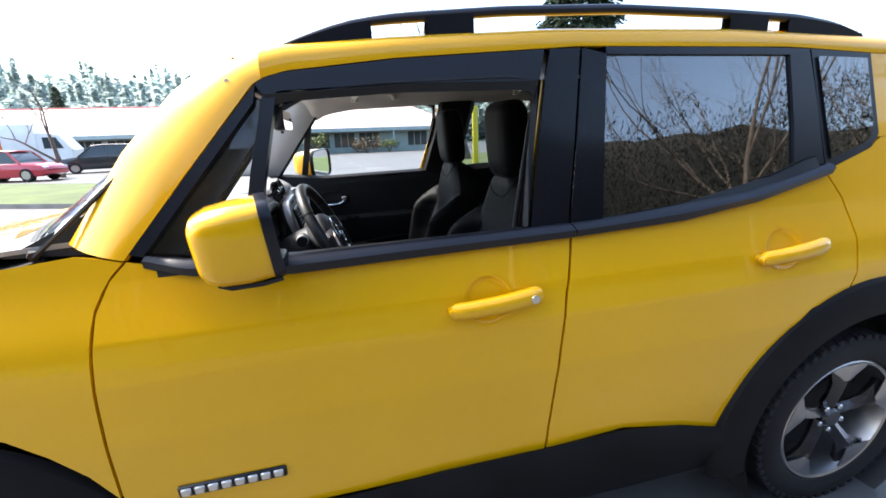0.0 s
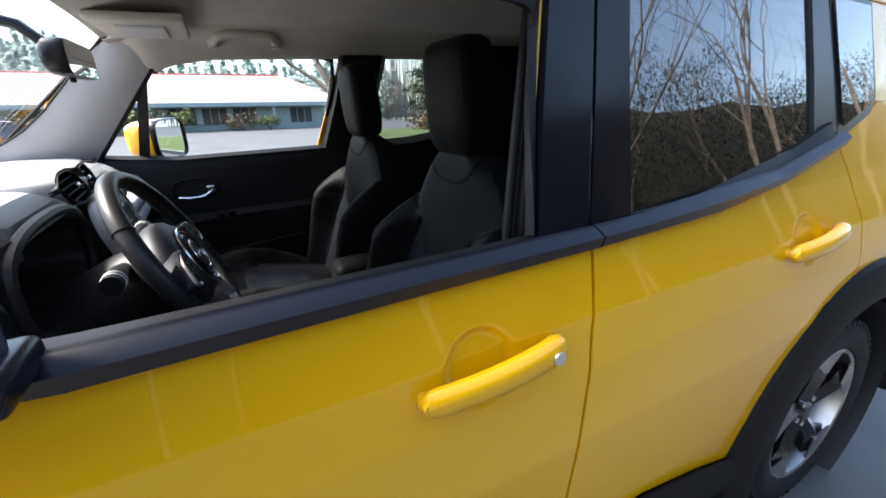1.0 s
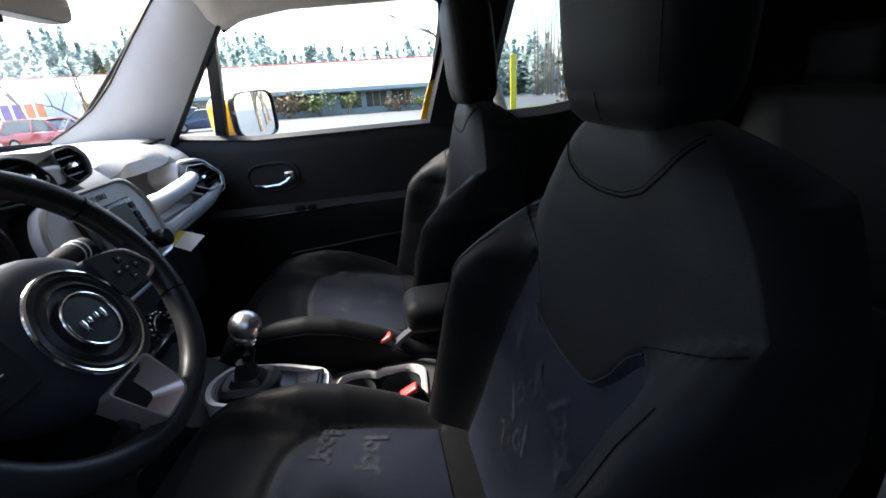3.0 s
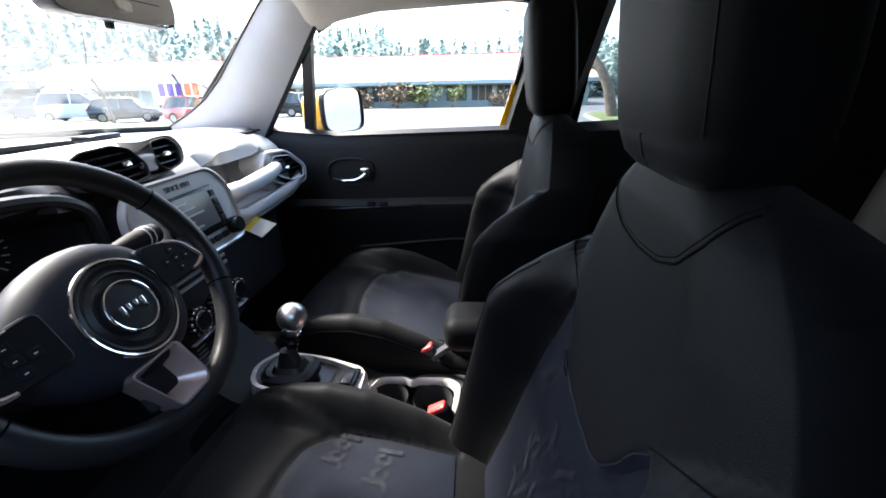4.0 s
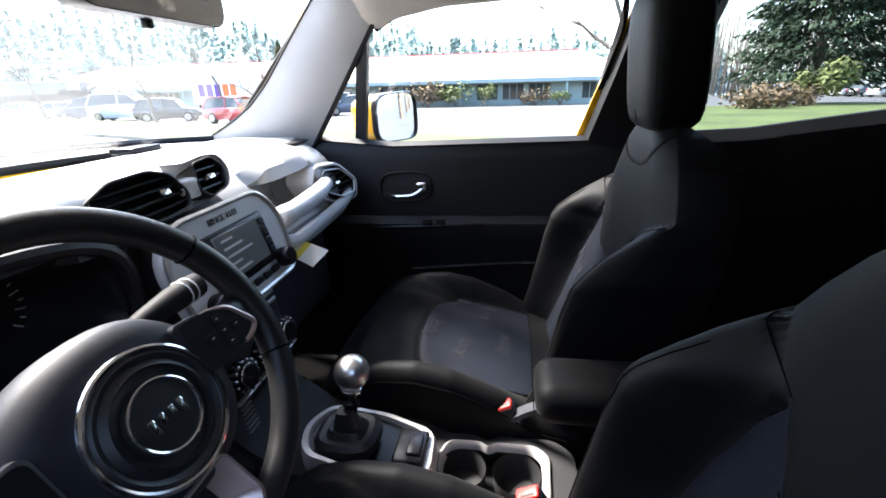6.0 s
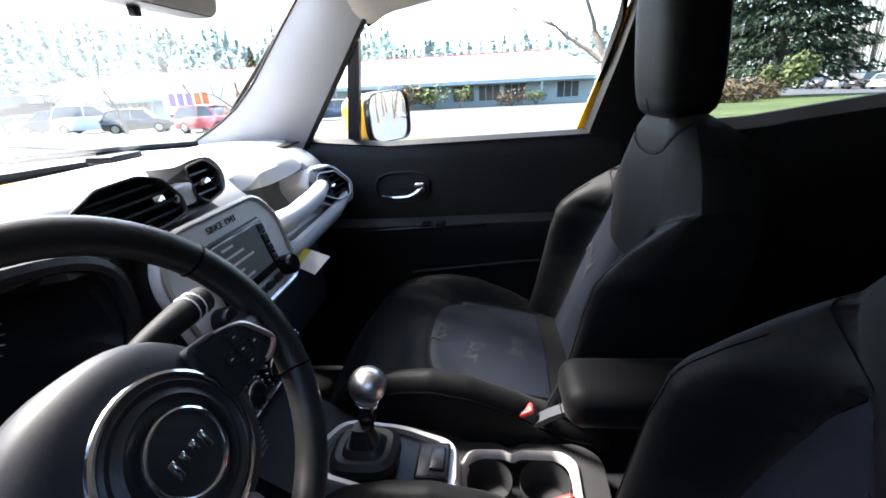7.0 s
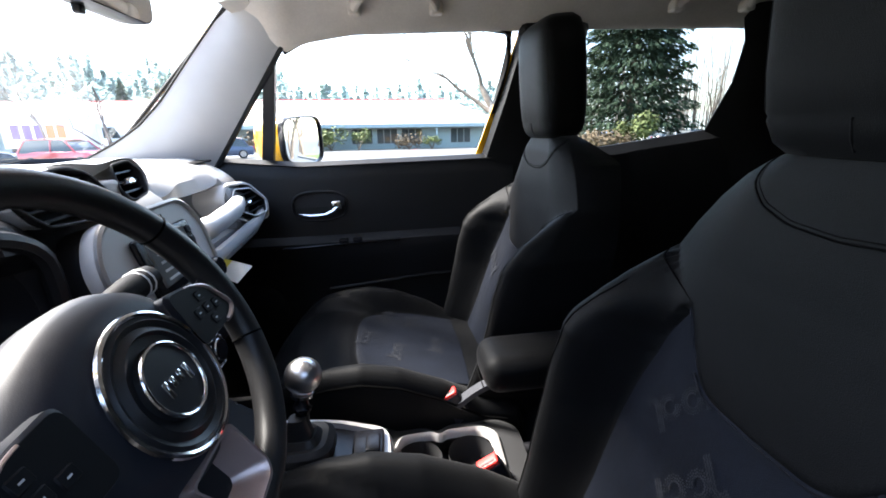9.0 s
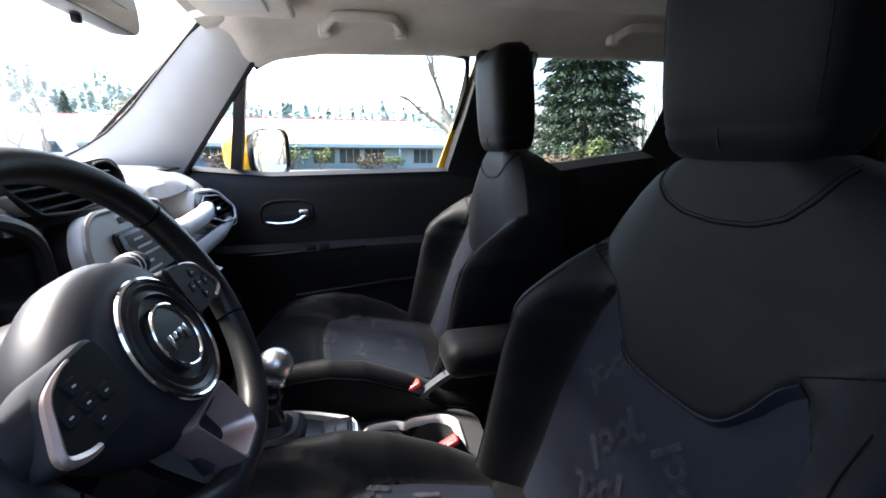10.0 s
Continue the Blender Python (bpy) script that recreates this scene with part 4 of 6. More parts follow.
vent([(-0.162, 1.322), (-0.11, 1.343), (-0.04, 1.346), (-0.006, 1.334), (0.010, 1.300), (0.0, 1.276), (-0.06, 1.270), (-0.13, 1.276)], -0.7475, 4, dash, 0.03, 0.0, DARK, 0.03)
vent([(0.036, 1.296), (0.050, 1.340), (0.100, 1.345), (0.118, 1.322), (0.100, 1.286), (0.052, 1.278)], -0.7475, 3, dash, 0.03, 0.0, DARK, 0.0)
cpart("pod_bridge", box((-0.775, 0.006, 1.284), (-0.7440, 0.044, 1.318), 0.006).move(Matrix.Identity(4)), DASH_GREY, dash, "grey bridge between the vents")
vent([(0.498, 1.208), (0.525, 1.232), (0.590, 1.226), (0.630, 1.182), (0.612, 1.150), (0.556, 1.146), (0.512, 1.168)], -0.722, 4, dash, 0.1, -0.32, SATIN, 0.0)
vs = round_poly([(0.470, 1.205), (0.508, 1.250), (0.604, 1.244), (0.660, 1.180), (0.632, 1.126), (0.552, 1.124), (0.490, 1.156)], 0.02, 5)
cpart("vent_surround", grid([[(x + 0.25 * (1.18 - z) + 0.31 * (y - 0.575), 0.575 + (y - 0.575) * k, 1.18 + (z - 1.18) * k) for y, z in vs] for x, k in ((-0.80, 1.0), (-0.735, 1.0), (-0.724, 0.95), (-0.724, 0.86))], close_u=True), DASH_GREY, dash, "grey vent surround")
cpart("speaker_grille", box((-0.90, 0.56, 1.300), (-0.84, 0.66, 1.306), 0.003, 1), CLADDING, dash)
# centre stack
S = Matrix.Translation((-0.690, 0.035, 1.18)) @ Matrix.Rotation(radians(-14), 4, "Y")
so = round_poly([(-0.150, -0.085), (0.140, -0.085), (0.150, 0.040), (0.110, 0.092), (-0.120, 0.092), (-0.160, 0.04)], 0.035, 6)
# Surround paled for glare in front, black on its shaded side.
st = cpart("radio_panel", grid([[(x, p[0] * k, p[1] * k) for p in so] for x, k in ((-0.022, 1.0), (-0.010, 1.0), (0.0, 0.97), (0.0, 0.90))], close_u=True, cap=True).move(S), RADIO_GREY, dash, "radio surround, its grey paled for glare")
cpart("radio_skirt", grid([[(x, p[0] * k, p[1] * k) for p in so] for x, k in ((-0.09, 1.0), (-0.021, 0.985))], close_u=True).move(S), FASCIA_BLACK, dash, "side of the radio surround, its shade put into black")
cpart("panel_edge", tube([(0.001, p[0] * 0.985, p[1] * 0.985) for p in so], 0.005, 6, closed=True).move(S), SATIN, dash)
cpart("screen_bezel", box((0.0, -0.085, -0.045), (0.010, 0.085, 0.055), 0.006).move(S), GLOSS_BLACK, dash)
cpart("screen", box((0.008, -0.065, -0.030), (0.0125, 0.058, 0.048), 0.002, 1).move(S), SCREEN, dash, "grey radio screen with faint lines")
for k in range(5):
    cpart("screen_line", box((0.0125, -0.05, 0.034 - 0.014 * k), (0.0132, -0.05 + 0.03 + 0.02 * ((k * 7) % 3), 0.038 - 0.014 * k)).move(S), INK, dash)
for k in range(4):
    cpart("screen_button", box((0.008, 0.064, 0.030 - 0.020 * k), (0.0125, 0.080, 0.044 - 0.020 * k), 0.002, 1).move(S), BLACK_TRIM, dash)
for y in (-0.105, 0.100):
    cpart("radio_knob", lathe([(0.020, 0.0), (0.020, 0.018), (0.017, 0.024), (0.001, 0.024)], 24).move(S @ Matrix.Translation((0.0, y, -0.052)) @ Matrix.Rotation(radians(90), 4, "Y")), GLOSS_BLACK, dash, "black radio knob")
for k in range(5):
    cpart("radio_key", box((0.004, -0.07 + 0.029 * k, -0.066), (0.010, -0.045 + 0.029 * k, -0.052), 0.002, 1).move(S), BLACK_TRIM, dash)
cu = bpy.data.curves.new("panel_text", "FONT")
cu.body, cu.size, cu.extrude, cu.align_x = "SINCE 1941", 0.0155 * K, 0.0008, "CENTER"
tmp = bpy.data.objects.new("panel_text", cu)
scene.collection.objects.link(tmp)
me = bpy.data.meshes.new_from_object(tmp.evaluated_get(bpy.context.evaluated_depsgraph_get()))
bpy.data.objects.remove(tmp)
txt = new("panel_text", me)
me.materials.clear()
me.materials.append(DASH)
txt.parent = dash
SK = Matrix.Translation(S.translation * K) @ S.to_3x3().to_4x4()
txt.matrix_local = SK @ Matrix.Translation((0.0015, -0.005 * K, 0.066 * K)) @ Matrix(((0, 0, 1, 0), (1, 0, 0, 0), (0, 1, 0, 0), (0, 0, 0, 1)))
# lower stack: slim vents, climate knobs
LS = Matrix.Translation((-0.70, 0.02, 1.00)) @ Matrix.Rotation(radians(-8), 4, "Y")
cpart("climate_panel", box((-0.10, -0.115, -0.105), (0.0, 0.115, 0.09), 0.02).move(LS), FASCIA_BLACK, dash, "black climate panel")
for k in range(3):
    cpart("trim_bar", box((0.0, -0.10, 0.04 + 0.018 * k), (0.006, 0.10, 0.048 + 0.018 * k), 0.002, 1).move(LS), SATIN, dash)
for y in (-0.065, 0.008, 0.080):
    kn = cpart("climate_knob", lathe([(0.030, 0.0), (0.030, 0.016), (0.026, 0.022), (0.022, 0.022), (0.020, 0.028), (0.001, 0.028)], 28).move(LS @ Matrix.Translation((0.0, y, -0.03)) @ Matrix.Rotation(radians(90), 4, "Y")), GLOSS_BLACK, dash, "ringed climate knob")
    for q in range(14):
        a = 2 * math.pi * q / 14
        cpart("knob_rib", box((0.004, -0.0035, 0.0265), (0.021, 0.0035, 0.0315), 0.0012, 1).move(LS @ Matrix.Translation((0, y, -0.03)) @ Matrix.Rotation(a, 4, "X")), CHROME, dash, "chrome grip rib")
    cpart("knob_ring", tube([(0.0235, y + 0.0215 * math.cos(a), -0.03 + 0.0215 * math.sin(a)) for a in np.linspace(0, 2 * math.pi, 28, endpoint=False)], 0.0022, 6, closed=True).move(LS), CHROME, dash)
    cpart("knob_shelf", box((-0.004, y - 0.034, -0.073), (0.010, y + 0.034, -0.069), 0.0015, 1).move(LS), SATIN, dash, "silver edge below the knob")
for k in range(6):
    cpart("vent_slit", box((-0.002, -0.092, -0.088 - 0.010 * k), (0.003, -0.064, -0.0865 - 0.010 * k)).move(LS), SATIN, dash, "thin pale slit")
cpart("console_edge", tube([(-0.676, 0.117, 0.84), (-0.652, 0.118, 0.80), (-0.629, 0.118, 0.765)], 0.0022, 6), CHROME, dash, "thin bright edge beside the console")
# instruments
cpart("instrument_panel", grid([[(-0.865, -0.345 + 0.185 * r * math.cos(a), 1.205 + 0.085 * r * math.sin(a)) for a in np.linspace(0, 2 * math.pi, 40, endpoint=False)] for r in (0.05, 0.5, 1.0)], close_u=True), DARK, dash, "dark instrument panel")
cpart("instrument_lip", tube([(-0.735, -0.345 + 0.200 * math.copysign(abs(math.cos(a)) ** 0.8, math.cos(a)), 1.205 + 0.092 * math.copysign(abs(math.sin(a)) ** 0.6, math.sin(a))) for a in np.linspace(0, 2 * math.pi, 48, endpoint=False)], 0.011, 8, closed=True), FASCIA_BLACK, dash, "curved lip round the instruments")
for cy in (-0.44, -0.25):
    tk = Geo()
    for k in range(21):
        a = radians(220 - 13 * k)
        r0 = 0.052 if k % 2 else 0.046
        tk.add(tube([(-0.862, cy + r0 * math.cos(a), 1.205 + r0 * math.sin(a)), (-0.862, cy + 0.058 * math.cos(a), 1.205 + 0.058 * math.sin(a))], 0.0012, 4))
    cpart("dial_ticks", tk, INK, dash, "pale dial ticks")
    a = radians(200)
    cpart("needle", tube([(-0.858, cy, 1.205), (-0.858, cy + 0.05 * math.cos(a), 1.205 + 0.05 * math.sin(a))], 0.002, 5), RED, dash, "red dial needle")

# steering wheel
WC = Vector((-0.527, -0.349, 1.202))
SW = Matrix.Translation(WC) @ Matrix.Rotation(radians(-26), 4, "Y")
RIM = Matrix.Translation((-0.544, -0.348, 1.192)) @ Matrix.Rotation(radians(-3.1), 4, "Z") @ Matrix.Rotation(radians(-26), 4, "Y")
# local frame: x towards the driver, y across, z up the wheel
rr = []
for k in range(72):
    a = 2 * math.pi * k / 72
    ra = 0.176
    rr.append((0.0, ra * math.cos(a) * 1.0, ra * math.sin(a)))
swo = cpart("steering_wheel", tube(rr, [0.0166 + 0.001 * abs(math.cos(2 * math.pi * k / 72)) for k in range(72)], 14, closed=True).move(RIM), LEATHER, label="black leather steering wheel")
for a in (35, 145, -20, 200):
    ar = radians(a)
    c = Vector((0, 0.176 * math.cos(ar), 0.176 * math.sin(ar)))
    t = Vector((0, -math.sin(ar), math.cos(ar)))
    e1, e2 = Vector((1, 0, 0)), Vector((0, math.cos(ar), math.sin(ar)))
    cpart("rim_seam", tube([c + (e1 * math.cos(b) + e2 * math.sin(b)) * 0.0174 for b in np.linspace(0, 2 * math.pi, 16, endpoint=False)], 0.0014, 5, closed=True).move(RIM), SEAM, swo)
hub = [[Vector((x, (0.098 if math.cos(a) > 0 else 0.098 + 0.030 * abs(math.cos(a)) ** 2) * k * math.copysign(abs(math.cos(a)) ** 0.85, math.cos(a)), -0.022 + (0.096 if math.sin(a) > 0 else 0.090) * k * math.copysign(abs(math.sin(a)) ** 0.9, math.sin(a)))) for a in np.linspace(0, 2 * math.pi, 48, endpoint=False)]
       for x, k in ((-0.080, 0.80), (-0.045, 0.99), (-0.027, 1.0), (-0.012, 0.93), (-0.002, 0.78), (0.000, 0.70))]
cpart("airbag_cover", grid(hub, close_u=True, cap=True).move(SW), AIRBAG, swo, "rounded airbag cover")
HB = SW @ Matrix.Translation((0.000, 0, -0.023))
ringg = lambda r, q, x=0.0: tube([(x, r * math.cos(a), r * math.sin(a)) for a in np.linspace(0, 2 * math.pi, 48, endpoint=False)], q, 8, closed=True)
cpart("outer_ring", ringg(0.0635, 0.0032, 0.004).move(HB), CHROME, swo, "chrome ring")
cpart("centre_disc", lathe([(0.062, -0.01), (0.062, 0.003), (0.057, 0.007), (0.052, 0.004), (0.046, 0.008), (0.044, 0.003), (0.034, 0.002), (0.032, 0.008), (0.001, 0.009)], 48).move(HB @ Matrix.Rotation(radians(90), 4, "Y")), LEATHER, swo, "ridged round centre")
cpart("inner_ring", ringg(0.033, 0.002, 0.009).move(HB), CHROME, swo, "thin chrome ring")
em = Geo()
for k, (y, z, h) in enumerate(((-0.016, -0.002, 0.008), (-0.006, 0.0, 0.005), (0.005, 0.0, 0.005), (0.015, -0.003, 0.008))):
    em.add(box((0.008, y - 0.003, z - h), (0.0115, y + 0.003, z + h), 0.0014, 2))
cpart("emblem", em.move(HB), CHROME, swo, "plain chrome emblem bars")
for s in (-1, 1):
    SP = SW if s > 0 else SW @ Matrix.Translation((0, -0.028, -0.010))
    out = round_poly([(s * 0.060, -0.027), (s * 0.128, -0.025), (s * 0.147, -0.016), (s * 0.124, 0.020), (s * 0.100, 0.029), (s * 0.060, 0.033)], 0.010, 5)
    cpart("spoke", grid([[(x, p_[0] * k + s * 0.11 * (1 - k), p_[1] * k) for p_ in out] for x, k in ((-0.030, 1.0), (-0.006, 1.10), (0.004, 1.08), (0.006, 1.0))], close_u=True, cap=True).move(SP), AIRBAG, swo, "moulded spoke")
    cpart("spoke_arm", grid([[(dx + 0.010 * math.cos(a), s * y, zc + hz * math.sin(a)) for a in np.linspace(0, 2 * math.pi, 12, endpoint=False)] for y, zc, hz, dx in ((0.115, 0.004, 0.022, -0.004), (0.148 if s > 0 else 0.136, 0.004, 0.020, -0.010), (0.178 if s > 0 else 0.150, 0.006, 0.024, -0.018))], close_u=True, cap=True).move(SP), LEATHER, swo)
    edge = [p_ for p_ in out if abs(p_[0]) > 0.075]
    cpart("spoke_trim", tube([(0.0075, p_[0], p_[1]) for p_ in edge], [0.0014 + 0.0026 * max(0.0, min(1.0, (abs(p_[0]) - 0.10) / 0.035)) for p_ in edge], 6).move(SP), BRONZE, swo, "bronze trim round the outer edge of the keys")
    cpart("key_pad", Geo([(0.0085, p_[0], p_[1]) for p_ in out], [list(range(len(out)))]).move(SP), PAD_BLACK, swo, "flat black key pad")
    for dy, dz in ((0.0, 0.015), (0.0, -0.014), (-0.018, 0.001), (0.018, -0.002), (0.0, 0.0005)):
        cpart("wheel_key", box((0.007, s * 0.103 + dy - 0.007, dz - 0.0055), (0.0096, s * 0.103 + dy + 0.007, dz + 0.0055), 0.001, 1).move(SP), PAD_BLACK, swo)
        cpart("key_mark", box((0.0094, s * 0.103 + dy - 0.0022, dz - 0.0006), (0.0098, s * 0.103 + dy + 0.0016, dz + 0.0006)).move(SP), INK, swo, "small pale key mark")
ou = round_poly([(-0.060, -0.090), (0.022, -0.090), (0.031, -0.152), (0.022, -0.164), (-0.032, -0.165)], 0.008, 4)
cpart("lower_spoke", grid([[(x, (p_[0] + 0.018) * k - 0.018, (p_[1] + 0.122) * k - 0.122) for p_ in ou] for x, k in ((-0.030, 0.95), (-0.004, 1.0), (0.003, 0.97), (0.003, 0.90), (-0.004, 0.84), (-0.022, 0.45))], close_u=True).move(SW), BRONZE, swo, "satin bronze lower spoke")
# Black plate added for the dark of the opening in the lower spoke.
cpart("spoke_gap_plate", box((-0.034, -0.045, -0.150), (-0.021, 0.012, -0.098), 0.004).move(SW), FASCIA_BLACK, swo)
cpart("column_shroud", grid([[Vector((x, 0.07 * k * math.cos(a), -0.01 + 0.065 * k * math.sin(a))) for a in np.linspace(0, 2 * math.pi, 24, endpoint=False)] for x, k in ((-0.30, 1.1), (-0.12, 1.1), (-0.06, 0.95))], close_u=True, cap=True).move(SW), FASCIA_BLACK, dash, "steering column shroud")
for s, z in ((1, 0.02), (-1, 0.02)):
    stk = cpart("stalk", tube([(-0.095, s * 0.05, 0.040), (-0.085, s * 0.11, 0.050), (-0.080, s * 0.150, 0.052), (-0.080, s * 0.192, 0.052)], [0.011, 0.013, 0.0165, 0.0165], 12).move(SW), CLADDING, dash, "control stalk")
    for q in (0.55, 0.75):
        p = Vector((-0.080, s * (0.135 + 0.055 * q), 0.052))
        cpart("stalk_ring", tube([p + Vector((0.0168 * math.cos(b), 0, 0.0168 * math.sin(b))) for b in np.linspace(0, 2 * math.pi, 14, endpoint=False)], 0.0012, 4, closed=True).move(SW), INK, dash)

# console, gear lever, cup holders, armrest, buckles
con = cpart("centre_console", box((-0.78, -0.095, 0.44), (0.15, 0.095, 0.680), 0.03), FASCIA_BLACK, label="black centre console")
cpart("console_ramp", slab([[(x, y, z) for y in np.linspace(-0.09, 0.12, 7)] for x, z in ((-0.74, 0.90), (-0.68, 0.84), (-0.62, 0.795), (-0.52, 0.778), (-0.40, 0.758), (-0.34, 0.730))], -0.02), DARK, con)
bo = round_poly([(-0.612, -0.015), (-0.580, 0.055), (-0.46, 0.062), (-0.352, 0.040), (-0.345, -0.065), (-0.46, -0.095), (-0.590, -0.080)], 0.03, 6)


def bz(x):
    return 0.822 + (x + 0.60) * -0.16


cpart("shift_bezel", grid([[(-0.50 + (p[0] + 0.50) * k, -0.015 + (p[1] + 0.015) * k, bz(p[0]) + h) for p in bo] for k, h in ((1.0, -0.03), (1.0, 0.0), (0.96, 0.012), (0.86, 0.012), (0.82, -0.004))], close_u=True), BEZEL, con, "satin metal gear surround")
cpart("bezel_plate", Geo([(-0.50 + (p[0] + 0.50) * 0.84, -0.015 + (p[1] + 0.015) * 0.84, bz(p[0]) + 0.001) for p in bo], [list(range(len(bo)))]), GLOSS_BLACK, con)
cpart("boot", grid([[(-0.515 + 0.062 * k * math.copysign(abs(math.cos(a)) ** 0.6, math.cos(a)), -0.020 + 0.052 * k * math.copysign(abs(math.sin(a)) ** 0.6, math.sin(a)), z) for a in np.linspace(0, 2 * math.pi, 28, endpoint=False)]
                    for k, z in ((1.0, 0.818), (0.97, 0.834), (0.80, 0.842), (0.62, 0.840), (0.48, 0.852), (0.40, 0.850), (0.34, 0.866), (0.24, 0.885))], close_u=True, cap=True), LEATHER, con, "creased leather gear boot")
cpart("switch_well", box((-0.425, -0.055, 0.790), (-0.365, 0.025, 0.808), 0.006), GLOSS_BLACK, con)
cpart("drive_switch", box((-0.400, -0.040, 0.800), (-0.372, 0.010, 0.813), 0.004), GLOSS_BLACK, con)
lever = [(0.012, 0.0), (0.013, 0.055), (0.017, 0.058), (0.0175, 0.064), (0.014, 0.068), (0.013, 0.082), (0.019, 0.085), (0.020, 0.092), (0.013, 0.095), (0.011, 0.10)]
GL = Matrix.Translation((-0.514, -0.012, 0.835)) @ Matrix.Rotation(radians(7), 4, "Y") @ Matrix.Rotation(radians(-6), 4, "X")
gl = cpart("gear_lever", lathe(lever, 24).move(GL), GLOSS_BLACK, con, "black collared gear lever")
cpart("lever_collar", lathe([(0.018, 0.083), (0.021, 0.086), (0.021, 0.092), (0.017, 0.095)], 24).move(GL), CHROME, con)
ball = [(0.033 * math.sin(a), 0.124 - 0.033 * math.cos(a)) for a in np.linspace(0.25, math.pi - 0.01, 16)]
cpart("gear_knob", lathe(ball, 28).move(GL), KNOB_METAL, con, "round brushed metal gear knob")
co = round_poly([(-0.352, 0.010), (-0.335, 0.060), (-0.27, 0.062), (-0.252, 0.050), (-0.235, 0.062), (-0.160, 0.062), (-0.135, 0.040), (-0.140, -0.060), (-0.235, -0.066), (-0.252, -0.054), (-0.27, -0.066), (-0.335, -0.060)], 0.02, 5)
cpart("cup_bezel", grid([[(-0.245 + (p[0] + 0.245) * k, (p[1]) * k, 0.745 + h) for p in co] for k, h in ((1.04, -0.015), (1.04, 0.004), (0.98, 0.008), (0.92, 0.0), (0.90, -0.012))], close_u=True), BEZEL, con, "dull metal rim of the cup holders")
for x in (-0.300, -0.195):
    cpart("cup_holder", lathe([(0.046, 0.742), (0.044, 0.70), (0.040, 0.690), (0.001, 0.690)], 28, cap=False).move(Matrix.Translation((x, 0, 0.002))), DARK, con)
cpart("console_top", grid([[(-0.245 + (q[0] + 0.245) * k, q[1] * k, z) for q in co] for k, z in ((1.06, 0.742), (1.5, 0.738), (1.55, 0.60))], close_u=True), DARK, con)
cpart("armrest", box((-0.165, -0.018, 0.872), (0.17, 0.108, 0.952), 0.033, 6), FABRIC, con, "padded black armrest")
cpart("armrest_seam", tube([(-0.120, -0.0185, 0.884), (-0.04, -0.0192, 0.884), (0.10, -0.0192, 0.884)], 0.0012, 5).add(tube([(-0.1655, 0.01, 0.884), (-0.1660, 0.045, 0.884), (-0.1655, 0.08, 0.884)], 0.0012, 5)), SEAM, con)
cpart("armrest_post", box((0.02, 0.0, 0.70), (0.16, 0.085, 0.88), 0.02), DASH, con)
for y, x, z, tilt in ((0.113, -0.226, 0.800, -28), (-0.069, -0.178, 0.776, -28)):
    m = Matrix.Translation((x, y, z)) @ Matrix.Rotation(radians(tilt), 4, "Y")
    b = cpart("buckle", box((-0.022, -0.014, -0.075), (0.026, 0.014, 0.0), 0.007).move(m), BLACK_TRIM, label="black seat belt buckle")
    cpart("release_button", box((-0.019, -0.012, -0.010), (0.023, 0.012, 0.0065), 0.004).move(m), RED, b, "red release button")
    cpart("slot", box((-0.010, -0.0085, 0.0045), (0.017, -0.004, 0.0072)).move(m), DARK, b)
    cpart("stalk", box((-0.010, -0.005, -0.20), (0.014, 0.005, -0.07), 0.004).move(m), DASH, b)


cpart("belt_stalk", slab([[(-0.200 + 0.075 * u, y - 0.040 * u, 0.772 + 0.098 * u - 0.02 * u * u) for y in (0.098, 0.110, 0.122)] for u in np.linspace(0, 1, 8)], 0.012), mat("blue_grey_webbing", (0.010, 0.0115, 0.018), 0.7, vary=0.15, scale=30, bump=0.3, bscale=900), con, "blue-grey belt stalk")


# ---- front seats ----
BZ = (0.70, 0.85, 0.95, 1.06, 1.15, 1.20, 1.26, 1.31, 1.35)
BX = (-0.105, -0.037, 0.000, 0.038, 0.060, 0.071, 0.080, 0.086, 0.096)


def half_w(z):
    """Half the backrest's width at height z."""
    return float(np.interp(z, (0.70, 0.85, 1.00, 1.10, 1.16, 1.20, 1.24, 1.28, 1.31, 1.33, 1.345), (0.225, 0.248, 0.268, 0.268, 0.250, 0.226, 0.204, 0.176, 0.148, 0.122, 0.092)))


def side_seam(z):
    """Half the width of the mesh insert at height z."""
    return float(np.interp(z, (0.70, 0.88, 0.955, 1.02, 1.09, 1.15), (0.165, 0.180, 0.184, 0.179, 0.168, 0.138)))


def chevron(y):
    """Height of the broad dipped seam between the upper back and the mesh insert."""
    return sum(float(np.interp(abs(y) + 0.005 * k_, (0, 0.060, 0.085, 0.10, 0.115, 0.14), (1.055, 1.057, 1.066, 1.085, 1.108, 1.150))) for k_ in (-2, -1, 0, 1, 2)) / 5


def ease(q):
    q = min(1.0, max(0.0, q))
    return q * q * (3 - 2 * q)


